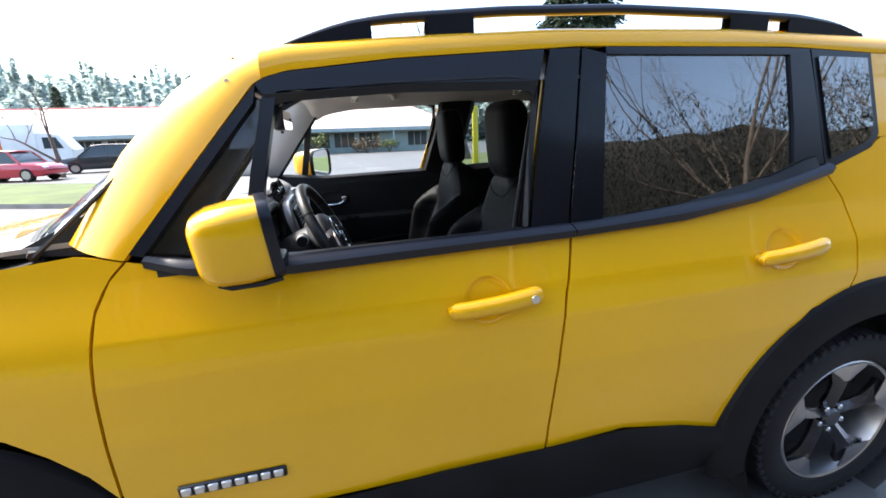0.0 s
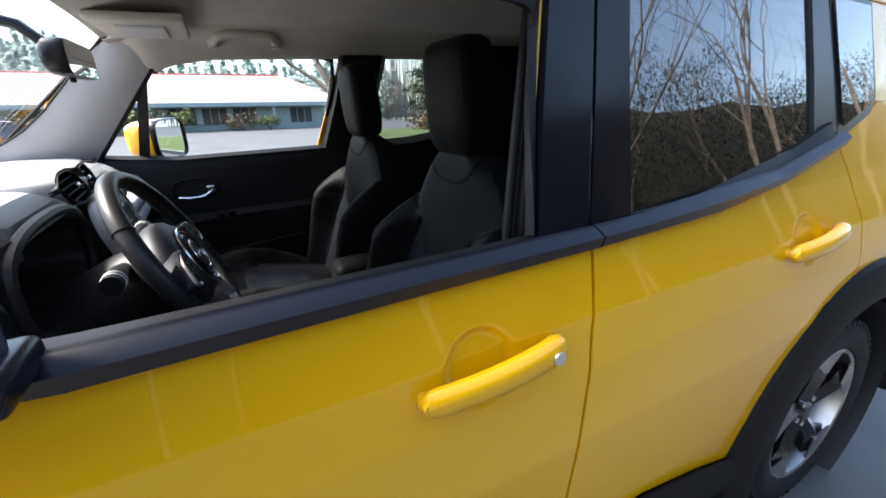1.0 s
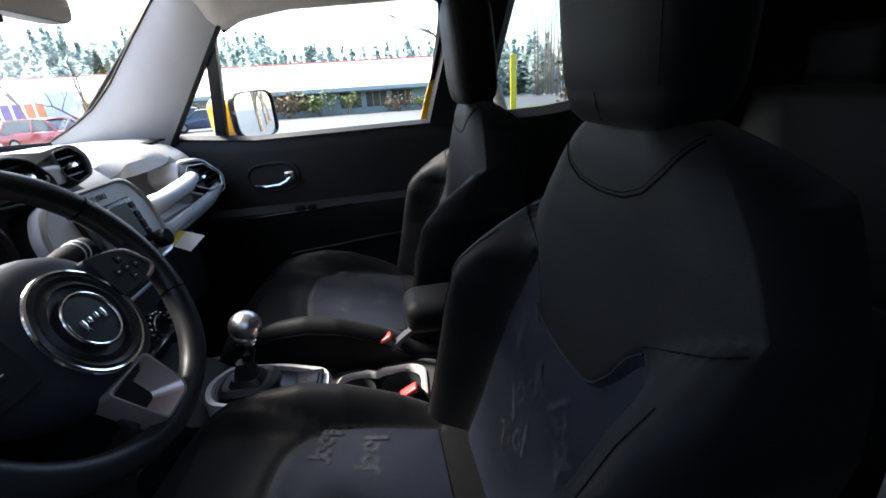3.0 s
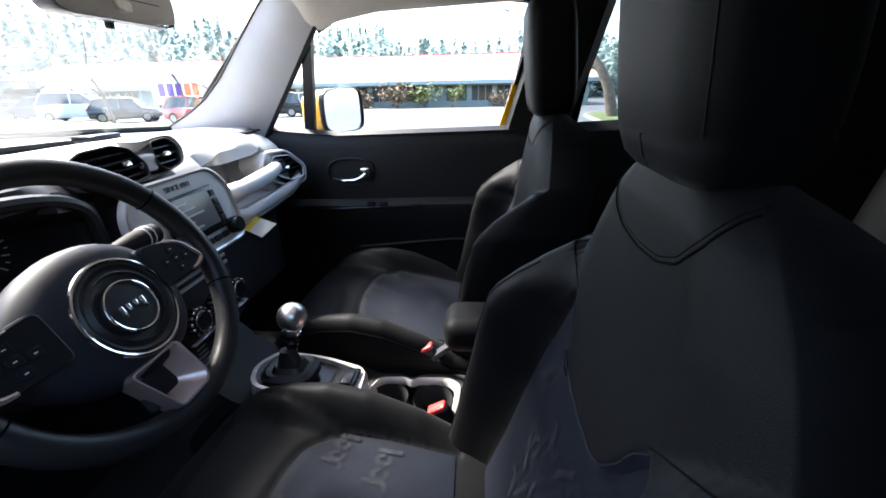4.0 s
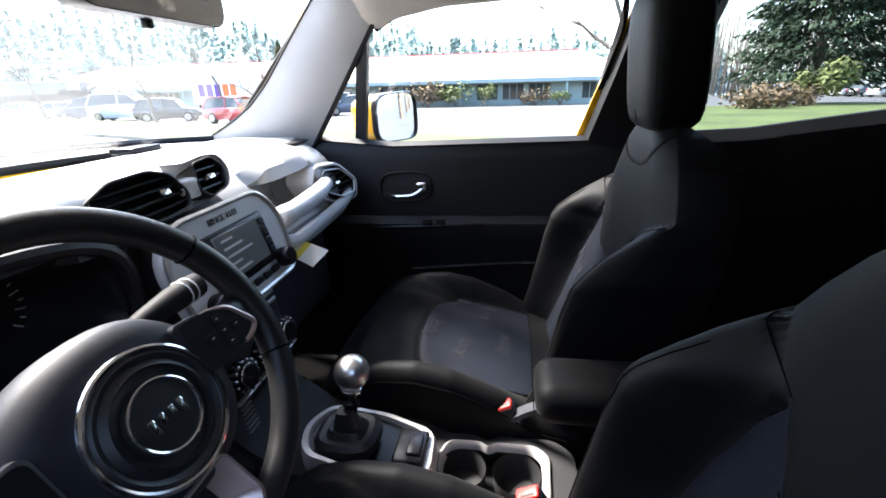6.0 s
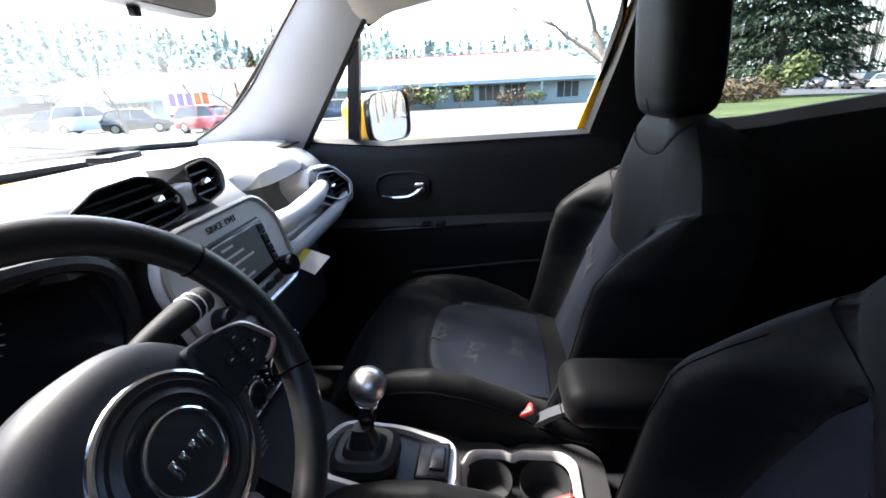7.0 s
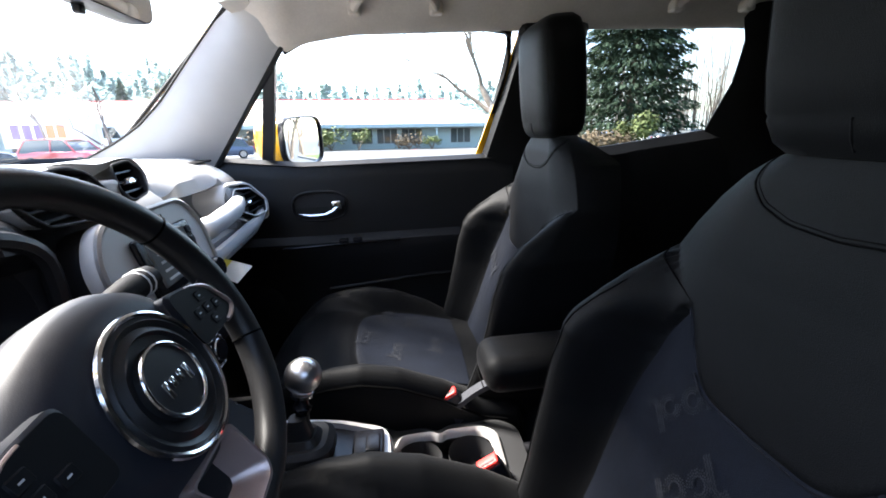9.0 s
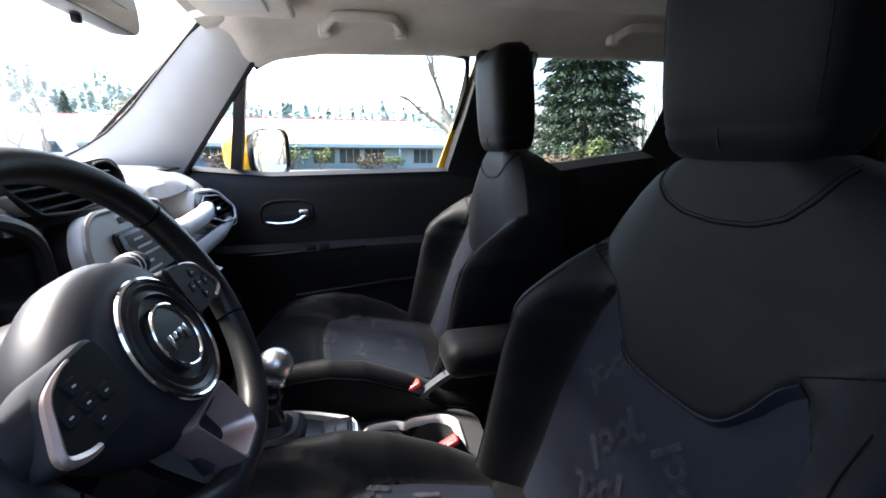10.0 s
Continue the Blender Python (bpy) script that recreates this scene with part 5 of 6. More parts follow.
def back_x(y, z):
    """Depth of the backrest's front at y across from its centre and height z."""
    x, w, ay = float(np.interp(z, BZ, BX)), half_w(z), abs(y)
    drop = 1.148 + max(0.0, ay - 0.135) * 0.52 - z
    sy = side_seam(z) if z < 1.15 else 0.138
    if drop > 0 and ay > sy and w > sy:
        q = (ay - sy) / (w - sy)
        bulge = float(np.interp(drop, (0, 0.008, 0.035, 0.065, 0.10, 0.125, 0.18, 0.25, 0.34, 0.45), (0, 0.007, 0.039, 0.072, 0.098, 0.109, 0.108, 0.098, 0.086, 0.072)))
        x -= bulge * ease(q / 0.58)
        if q > 0.76:
            x += (0.022 + 0.046 * ease(drop / 0.09)) * ((q - 0.76) / 0.24) ** 2
    else:
        u = ay / w
        if u > 0.55:
            x += 0.030 * ((u - 0.55) / 0.45) ** 2
    if drop > 0 or z < 1.06:
        under = chevron(min(ay, 0.14)) - z
        if under > 0 and ay < sy + 0.004:
            x += 0.013 * ease(under / 0.012) * (1 - 0.7 * ease(under / 0.16))
    x += 0.004 * math.sin(9 * y + 7 * z) * math.sin(13 * z - 4 * y) * 0.5
    return x


CX = (-0.64, -0.60, -0.55, -0.48, -0.41, -0.33, -0.25, -0.12, 0.0)
CZ = (0.770, 0.815, 0.838, 0.842, 0.830, 0.808, 0.793, 0.770, 0.752)
RX = (-0.64, -0.60, -0.56, -0.52, -0.45, -0.38, -0.30, -0.20, -0.12, 0.0)
RZ = (0.755, 0.808, 0.846, 0.868, 0.884, 0.887, 0.870, 0.826, 0.775, 0.745)
PAD = [(-0.125, 0.184), (-0.25, 0.187), (-0.325, 0.184), (-0.372, 0.168), (-0.400, 0.132), (-0.410, 0.075), (-0.413, 0.0)]
PAD = smooth_line(PAD + [(x, -y) for x, y in PAD[-2::-1]], 72)
FLANK = smooth_line([(-0.335, 0.184), (-0.42, 0.205), (-0.50, 0.228), (-0.585, 0.232)], 24)
GROOVES = np.vstack([PAD, FLANK, FLANK * (1, -1)])


def cush_z(x, y):
    """Height of the cushion's top: x along, y across from its centre."""
    ay = abs(y)
    z = float(np.interp(x, CX, CZ)) + 0.008 * math.cos(min(1.0, ay / 0.16) * math.pi / 2)
    z += (float(np.interp(x, RX, RZ)) - z) * ease((ay - 0.165) / 0.062)
    if ay > 0.232:
        z -= 0.055 * (1 - math.sqrt(max(0.0, 1 - ((ay - 0.232) / 0.034) ** 2)))
    d = float(np.min(np.hypot(GROOVES[:, 0] - x, GROOVES[:, 1] - y)))
    if d < 0.014:
        z -= 0.009 * (1 - d / 0.014) ** 2
    return z


def seat(yc, dx, s):
    """A bolstered front seat, its centre at yc and moved back by dx; s is the side of the door."""
    rows = []
    for x in np.linspace(-0.635, -0.03, 84):
        w = 0.265 * (1 - 0.20 * max(0, (-0.50 - x) / 0.135) ** 2)
        top = [(x + dx, yc + w * u, cush_z(x, 0.265 * u)) for u in np.linspace(-1, 1, 85)]
        rows.append(top + [(x + dx + 0.01, yc + w * 0.985, 0.72), (x + dx + 0.02, yc + w * 0.85, 0.62), (x + dx + 0.02, yc - w * 0.85, 0.62), (x + dx + 0.01, yc - w * 0.985, 0.72)])
    st = cpart("front_seat", grid(rows, close_u=True, cap=True), FABRIC, sharp=180, label="black cloth bucket seat with stitched seams and adjustable headrest")

    def on_back(y, z, lift=0.0):
        return Vector((back_x(y, z) + dx - lift, yc + y, z))

    def on_cushion(x, y, lift=0.0):
        return Vector((x + dx, yc + y, cush_z(x, y) + lift))

    rows = []
    for z in np.linspace(0.72, 1.345, 110):
        w = half_w(z)
        fr = [on_back(w * u, z) for u in np.linspace(-1, 1, 101)]
        bx = 0.082 + 0.255 * (z - 0.74)
        th = 1.0 if z < 1.285 else max(0.40, 1 - (z - 1.285) * 10)
        bk = [(bx * th + back_x(0, z) * (1 - th) + dx, yc + w * u * 0.95, z) for u in np.linspace(1, -1, 9)]
        rows.append(fr + bk)
    cpart("backrest", grid(rows, close_u=True, cap=True), FABRIC, st, "bolstered backrest", sharp=75)
    # mesh cloth below the dipped seam
    P = []
    for v in np.linspace(0, 1, 40):
        row = []
        for u in np.linspace(-1, 1, 61):
            y, zt = 0.138 * u, 1.05
            for _ in range(6):
                zt = chevron(min(abs(y), 0.14))
                y = u * (side_seam(zt) - 0.003)
            z = 0.72 + (zt - 0.003 - 0.72) * v
            row.append(on_back(u * (side_seam(z) - 0.003), z, 0.003))
        P.append(row)
    cpart("backrest_insert", slab(P, -0.003), FABRIC_IN, st, "woven mesh insert")
    sm = Geo()
    for q in (-1, 1):
        ln = [(q * (0.138 + 0.088 * t), 1.148 + 0.046 * t) for t in np.linspace(0, 1, 16)]
        sm.add(tube([on_back(y, z, -0.0003) for y, z in ln], 0.0010, 5))
        ln = [(q * side_seam(z), z) for z in np.linspace(1.148, 0.74, 30)]
        sm.add(tube([on_back(y, z, -0.0005) for y, z in ln], 0.0018, 5))
        ln = [(q * (side_seam(z) + 0.72 * (half_w(z) - side_seam(z))), z) for z in np.linspace(1.155, 0.76, 34)]
        sm.add(tube([on_back(y, z, 0.0006) for y, z in ln], 0.0010, 5))
    yk = smooth_line([(-0.113, 1.333), (-0.106, 1.306), (-0.085, 1.284), (-0.05, 1.271), (0.0, 1.267), (0.05, 1.271), (0.085, 1.284), (0.106, 1.306), (0.113, 1.333)], 44)
    sm.add(tube([on_back(y, z, 0.0002) for y, z in yk], 0.0014, 5)).add(tube([on_back(y * 0.965, z + 0.0045, -0.0002) for y, z in yk], 0.0008, 4))
    cpart("backrest_seam", sm, SEAM, st, "dark stitched seam")
    # cushion insert and seams
    C0 = np.array((-0.26, 0.0))
    ring = np.vstack([PAD, resample([(-0.125, -0.184), (-0.120, 0.0), (-0.125, 0.184)], 20)[1:-1]])
    P = [[on_cushion(*(C0 + (p - C0) * k * 0.972), 0.0025 + 0.004 * (1 - k ** 3)) for p in ring] for k in (0.02, 0.2, 0.4, 0.6, 0.75, 0.87, 0.95, 1.0)]
    cpart("cushion_insert", grid(P, close_u=True), FABRIC_IN, st, "woven mesh insert")
    sm = tube([on_cushion(x, y, 0.0005) for x, y in PAD], 0.0026, 6)
    for q in (-1, 1):
        sm.add(tube([on_cushion(x, q * y, 0.0002) for x, y in FLANK], 0.0018, 6))
        sm.add(tube([(x + dx, yc + q * 0.262 * (1 - 0.20 * max(0, (-0.50 - x) / 0.135) ** 2), cush_z(x, 0.25) - 0.022) for x in np.linspace(-0.60, -0.06, 30)], 0.0028, 6))
    cpart("cushion_seam", sm, SEAM, st, "dark stitched seam")

    # woven motifs: dotted rings and hooks of pale yarn lying on the mesh cloth
    def marks(cu, cv, ang, size, place, nm):
        c_, s_ = math.cos(ang), math.sin(ang)
        for shape in ([(0.0, 1.0), (0.0, -0.6), (-0.25, -0.95), (-0.7, -0.8)], [(0.8 + 0.55 * math.cos(b_), -0.25 + 0.6 * math.sin(b_)) for b_ in np.linspace(0, 5.4, 14)],
                      [(2.3 + 0.55 * math.cos(b_), -0.25 + 0.6 * math.sin(b_)) for b_ in np.linspace(0, 5.4, 14)], [(3.3, 0.4), (3.3, -1.6)]):
            L = resample(shape, 26)
            g_ = Geo()
            for i in range(26):
                d = L[min(i + 1, 25)] - L[max(i - 1, 0)]
                n_ = np.array((-d[1], d[0])) / (np.hypot(*d) + 1e-9)
                for row_ in (-1, 0, 1):
                    p_ = L[i] + n_ * (row_ * 0.15 + 0.04 * (i % 2))
                    r_ = 0.045
                    quad = [p_ + np.array(o_) * r_ for o_ in ((-1, -1), (1, -1), (1, 1), (-1, 1))]
                    k_ = len(g_.v)
                    g_.v += [place(cu + size * (a_ * c_ - b_ * s_), cv + size * (a_ * s_ + b_ * c_)) for a_, b_ in quad]
                    g_.f.append([k_, k_ + 1, k_ + 2, k_ + 3])
            cpart(nm, g_, MOTIF, st)

    for cy_, cz_, ang, size in ((0.115, 1.00, 2.3, 0.021), (0.020, 0.99, -0.9, 0.022), (-0.10, 0.96, 0.7, 0.021), (0.05, 0.87, 2.7, 0.021)):
        marks(-s * cy_, cz_, ang, size, lambda y, z: on_back(y, z, 0.0066), "backrest_motif")
    for cx_, cy_, ang, size in ((-0.34, 0.115, 1.5, 0.018), (-0.26, 0.09, 1.55, 0.021), (-0.375, 0.02, -1.7, 0.018), (-0.20, -0.05, 1.5, 0.019), (-0.31, -0.09, 1.4, 0.018)):
        marks(cx_, cy_, ang, size, lambda x, y: on_cushion(x, y, 0.0072), "cushion_motif")
    # headrest
    H = Matrix.Translation((0.118 + dx, yc + 0.004, 1.473)) @ Matrix.Rotation(radians(-4), 4, "Y")
    hw, hd = 0.110, 0.056

    def hr(z, kx, ky, ex=0.0):
        return [Vector((ex + hd * kx * math.copysign(abs(math.cos(a)) ** 0.45, math.cos(a)), hw * ky * math.copysign(abs(math.sin(a)) ** 0.42, math.sin(a)), z)) for a in np.linspace(0, 2 * math.pi, 60, endpoint=False)]

    body = [hr(-0.134, 0.45, 0.62), hr(-0.131, 0.70, 0.78), hr(-0.120, 0.86, 0.88), hr(-0.098, 0.955, 0.945), hr(-0.093, 0.945, 0.935), hr(-0.088, 0.975, 0.955), hr(-0.05, 1.0, 0.99), hr(0.0, 1.0, 1.0), hr(0.06, 0.99, 0.99), hr(0.098, 0.93, 0.965), hr(0.118, 0.80, 0.90), hr(0.129, 0.58, 0.78), hr(0.133, 0.30, 0.60)]
    cpart("headrest", grid(body, close_u=True, cap=True).move(H), FABRIC, st, "square padded headrest")
    hs = Geo()
    for q in (-1, 1):
        a_ = math.acos(0.80 ** (1 / 0.45))
        hs.add(tube([(-hd * kx * 0.80 - 0.0004, q * hw * ky * math.sin(a_) ** 0.42, z) for z, kx, ky in ((-0.088, 0.975, 0.955), (-0.05, 1.0, 0.99), (0.0, 1.0, 1.0), (0.06, 0.99, 0.99), (0.098, 0.93, 0.965), (0.118, 0.80, 0.90))], 0.0008, 5))
    hs.add(tube([(-hd * 0.95, 0.0, -0.094), (-hd * 0.90, 0.0, -0.112), (-hd * 0.80, 0.0, -0.124)], 0.0016, 5))
    cpart("headrest_seam", hs.move(H), FABRIC, st)
    for q in (-0.055, 0.055):
        cpart("headrest_post", tube([(0.112 + dx, yc + q, 1.30), (0.115 + dx, yc + q, 1.36)], 0.007, 10), CHROME, st)
        cpart("post_guide", lathe([(0.016, 0.0), (0.016, 0.010), (0.010, 0.014)], 16).move(Matrix.Translation((0.112 + dx, yc + q, 1.338))), GLOSS_BLACK, st)
    cpart("seat_base", box((-0.52 + dx, yc - 0.20, 0.46), (-0.05 + dx, yc + 0.20, 0.64), 0.03), CLADDING, st)
    cpart("side_shield", box((-0.50 + dx, yc + s * 0.225 - 0.02, 0.56), (0.02 + dx, yc + s * 0.225 + 0.02, 0.70), 0.015), CLADDING, st)
    return st


seat(-0.366, 0.0, -1)
seat(0.362, -0.032, 1)

# rear bench
rb = cpart("rear_bench", box((0.55, -0.62, 0.52), (1.05, 0.62, 0.78), 0.06, 4), FABRIC, label="black cloth rear bench")
cpart("backrest", box((-0.08, -0.62, 0.0), (0.08, 0.62, 0.56), 0.05, 4).move(Matrix.Translation((1.10, 0, 0.74)) @ Matrix.Rotation(radians(14), 4, "Y")), FABRIC, rb)
for y in (-0.36, 0.36):
    cpart("headrest", box((1.20, y - 0.12, 1.29), (1.30, y + 0.12, 1.46), 0.035, 4), FABRIC, rb)

# tag hanging under the dash edge
tag_e = tagged(new("paper_tag"), "small white paper tag with a yellow band hanging below the dashboard", "tag")
tag_e.matrix_world = CARM
A, B_, C_, D_ = Vector((-0.718, 0.305, 1.100)), Vector((-0.655, 0.300, 1.078)), Vector((-0.676, 0.248, 1.056)), Vector((-0.730, 0.254, 1.080))


def tag_sheet(u0, u1):
    return [[A.lerp(D_, v).lerp(B_.lerp(C_, v), u) + Vector((0.002 * math.sin(3 * u), 0, 0)) for v in np.linspace(0, 1, 4)] for u in np.linspace(u0, u1, 5)]


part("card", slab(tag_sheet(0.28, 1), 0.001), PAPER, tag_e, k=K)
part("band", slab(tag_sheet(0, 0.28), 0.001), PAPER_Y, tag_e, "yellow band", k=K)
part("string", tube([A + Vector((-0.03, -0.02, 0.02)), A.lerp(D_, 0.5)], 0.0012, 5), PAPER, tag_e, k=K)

# ---- outside: ground ----
ASPHALT = mat("weathered_asphalt", (0.072, 0.072, 0.072), 0.6, vary=0.22, scale=0.4, bump=0.6, bscale=120, fine=0.3)
GRASS = mat("winter_grass", (0.055, 0.080, 0.016), 0.95, vary=0.35, scale=0.7, bump=0.6, bscale=60, fine=0.4)
KERB = mat("concrete_kerb", (0.22, 0.215, 0.20), 0.9, vary=0.2, scale=2, bump=0.4, bscale=80, fine=0.2)
BARK = mat("grey_brown_bark", (0.13, 0.105, 0.085), 0.95, vary=0.35, scale=5, bump=0.8, bscale=40, fine=0.3)
NEEDLES = mat("dark_conifer_needles", (0.030, 0.055, 0.028), 0.9, vary=0.35, scale=1.5, rand=0.35)
# Distance haze is put into this pale colour; needles themselves are far darker.
FAR_NEEDLES = leafy(mat("haze_paled_needles", (0.42, 0.50, 0.48), 0.95, vary=0.2, scale=0.15, rand=0.1), 0.5)
LEAVES = mat("evergreen_shrub_leaves", (0.085, 0.105, 0.028), 0.8, vary=0.35, scale=2, rand=0.4)
BRUSH = mat("dry_brush", (0.14, 0.10, 0.06), 0.95, vary=0.35, scale=2, rand=0.4)
# Kept near-black also to cut light bounced into the car.
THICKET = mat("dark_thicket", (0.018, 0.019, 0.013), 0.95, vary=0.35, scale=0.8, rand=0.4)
# Grey-green wall, its colour lifted a little for haze.
WALL = mat("hazed_grey_green_wall", (0.30, 0.38, 0.38), 0.7, vary=0.1, scale=0.6, bump=0.15, bscale=20)
ROOF = mat("pale_pink_metal_roof", (0.46, 0.36, 0.34), 0.6, vary=0.08, scale=0.4, bump=0.1, bscale=8)
RED_EDGE = mat("red_roof_edge", (0.42, 0.05, 0.05), 0.5, vary=0.1, scale=2)
FASCIA = mat("blue_grey_fascia", (0.28, 0.36, 0.38), 0.5, vary=0.08, scale=1)
WIN = mat("dark_window_glass", (0.05, 0.065, 0.07), 0.08, vary=0.2, scale=0.8)
FRAME = mat("grey_window_frame", (0.35, 0.38, 0.38), 0.5, vary=0.05, scale=3)
WHITE = mat("white_panel", (0.80, 0.80, 0.79), 0.35, vary=0.04, scale=2, coat=0.5)
PURPLE = mat("purple_panel", (0.12, 0.04, 0.30), 0.4, vary=0.05, scale=3)
ORANGE = mat("orange_panel", (0.75, 0.18, 0.03), 0.4, vary=0.05, scale=3)
YPOST = mat("yellow_post_paint", (0.75, 0.62, 0.04), 0.5, vary=0.08, scale=3)
TAIL = mat("red_lamp_lens", (0.45, 0.02, 0.02), 0.15, vary=0.05, scale=9)
LAMP = mat("clear_lamp_lens", (0.70, 0.71, 0.72), 0.1, vary=0.05, scale=9)


def ground_z(x, y):
    return (0.0246 * x + 0.0270 * y) * math.exp(-(x * x + y * y) / 25.0) - 0.028


rads = np.r_[0.01, np.linspace(0.4, 12, 30), np.geomspace(13, 1500, 36)]
rows = [[(r * math.cos(a), r * math.sin(a), ground_z(r * math.cos(a), r * math.sin(a))) for a in np.linspace(0, 2 * math.pi, 64, endpoint=False)] for r in rads]
tagged(part("ground", grid(rows, close_u=True), ASPHALT), "worn grey asphalt of the road and car park", "asphalt", kind="structure")


def lawn(name, outline, h=0.13, label="winter lawn behind a kerb"):
    """A raised grass island with a stone edge."""
    P = [Vector((x, y)) for x, y in round_poly(outline, 2.0, 5)]
    c = sum(P, Vector((0, 0))) / len(P)
    rows = [[(c.x + (p.x - c.x) * k, c.y + (p.y - c.y) * k, -0.028 + z) for p in P] for k, z in ((1.0, h * 0.9), (0.97, h), (0.7, h + 0.04), (0.35, h + 0.08), (0.01, h + 0.10))]
    tagged(part(name, grid(rows, close_u=True), GRASS), label, "lawn", kind="structure")
    kerb = []
    for p in P:
        d = (p - c).normalized()
        kerb.append([(p.x + d.x * o, p.y + d.y * o, -0.028 + z) for o, z in ((0.16, -0.05), (0.155, h - 0.02), (0.13, h), (0.0, h), (-0.02, h * 0.5))])
    tagged(part("kerb", grid(kerb, close_v=True), KERB), "low concrete kerb round the lawn", "kerb", kind="structure")


lawn("lawn", [(-75, 39.5), (1.0, 6.9), (3.5, 8.5), (1.5, 11.2), (-13, 19.0), (-75, 46.5)])
lawn("lawn", [(4.5, 13.5), (9.5, 9.0), (31, 15), (29, 33), (24, 38), (13, 34), (6, 27)])

# ---- buildings ----
def long_building(name, x0, x1, y0, y1, eave, ridge, label):
    b = tagged(new(name), label, "building")
    wall = part("wall", box((x0, y0, -0.05), (x1, y1, eave), 0.02, 1), WALL, b)
    o = 1.6
    ym = (y0 + y1) / 2
    hip = (y1 - y0) / 2 + o
    v = [(x0 - o, y0 - o, eave), (x1 + o, y0 - o, eave), (x1 + o, y1 + o, eave), (x0 - o, y1 + o, eave), (x0 - o + hip * 0.6, ym, ridge), (x1 + o - hip * 0.6, ym, ridge)]
    roof = part("roof", Geo(v, [[0, 1, 5, 4], [1, 2, 5], [2, 3, 4, 5], [3, 0, 4]]).add(box((x0 - o, y0 - o, eave - 0.06), (x1 + o, y1 + o, eave - 0.005))), ROOF, b, "pale metal roof")
    ribs = Geo()
    n = int((x1 - x0) / 1.2)
    for i in range(n):
        x = x0 + (i + 0.5) * (x1 - x0) / n
        t = 0.97 * min(1, (x - x0 + o) / (hip * 0.6), (x1 + o - x) / (hip * 0.6))
        ribs.add(tube([(x, y0 - o, eave + 0.02), (x, y0 - o + (ym - y0 + o) * t, eave + 0.02 + (ridge - eave) * t)], 0.03, 4))
    part("roof_ribs", ribs, ROOF, roof)
    part("ridge_cap", tube([v[4], v[5]], 0.14, 6).add(tube([v[5], v[1]], 0.10, 6)).add(tube([v[4], v[0]], 0.10, 6)), RED_EDGE, roof, "red ridge cap")
    part("fascia", box((x0 - o - 0.03, y0 - o - 0.06, eave - 0.38), (x1 + o + 0.03, y0 - o, eave + 0.04), 0.02, 1).add(box((x1 + o, y0 - o, eave - 0.38), (x1 + o + 0.06, y1 + o, eave + 0.04))), FASCIA, b, "blue-grey fascia")
    k = 0
    x = x0 + 1.5
    while x < x1 - 3:
        w = 2.4
        if k % 4 != 3:
            win = part("window", box((x - 0.05, y0 - 0.06, 0.55), (x + w + 0.05, y0 + 0.02, eave - 0.45), 0.02, 1), FRAME, b)
            for j in range(3):
                xa = x + j * w / 3
                part("pane", box((xa + 0.04, y0 - 0.075, 0.62), (xa + w / 3 - 0.04, y0 - 0.055, eave - 0.52)), WIN, win)
        else:
            part("post", box((x + 1.0, y0 - o + 0.1, -0.05), (x + 1.2, y0 - o + 0.3, eave - 0.06), 0.02, 1), FASCIA, b)
        x += w + 0.5
        k += 1
    return b


long_building("office_building", -64, 11.5, 50.5, 66, 2.75, 6.1, "long single-storey office with pale metal roof and grey-green walls")
long_building("warehouse", -150, -78, 72, 90, 4.2, 8.0, "far low building with a red-edged roof")


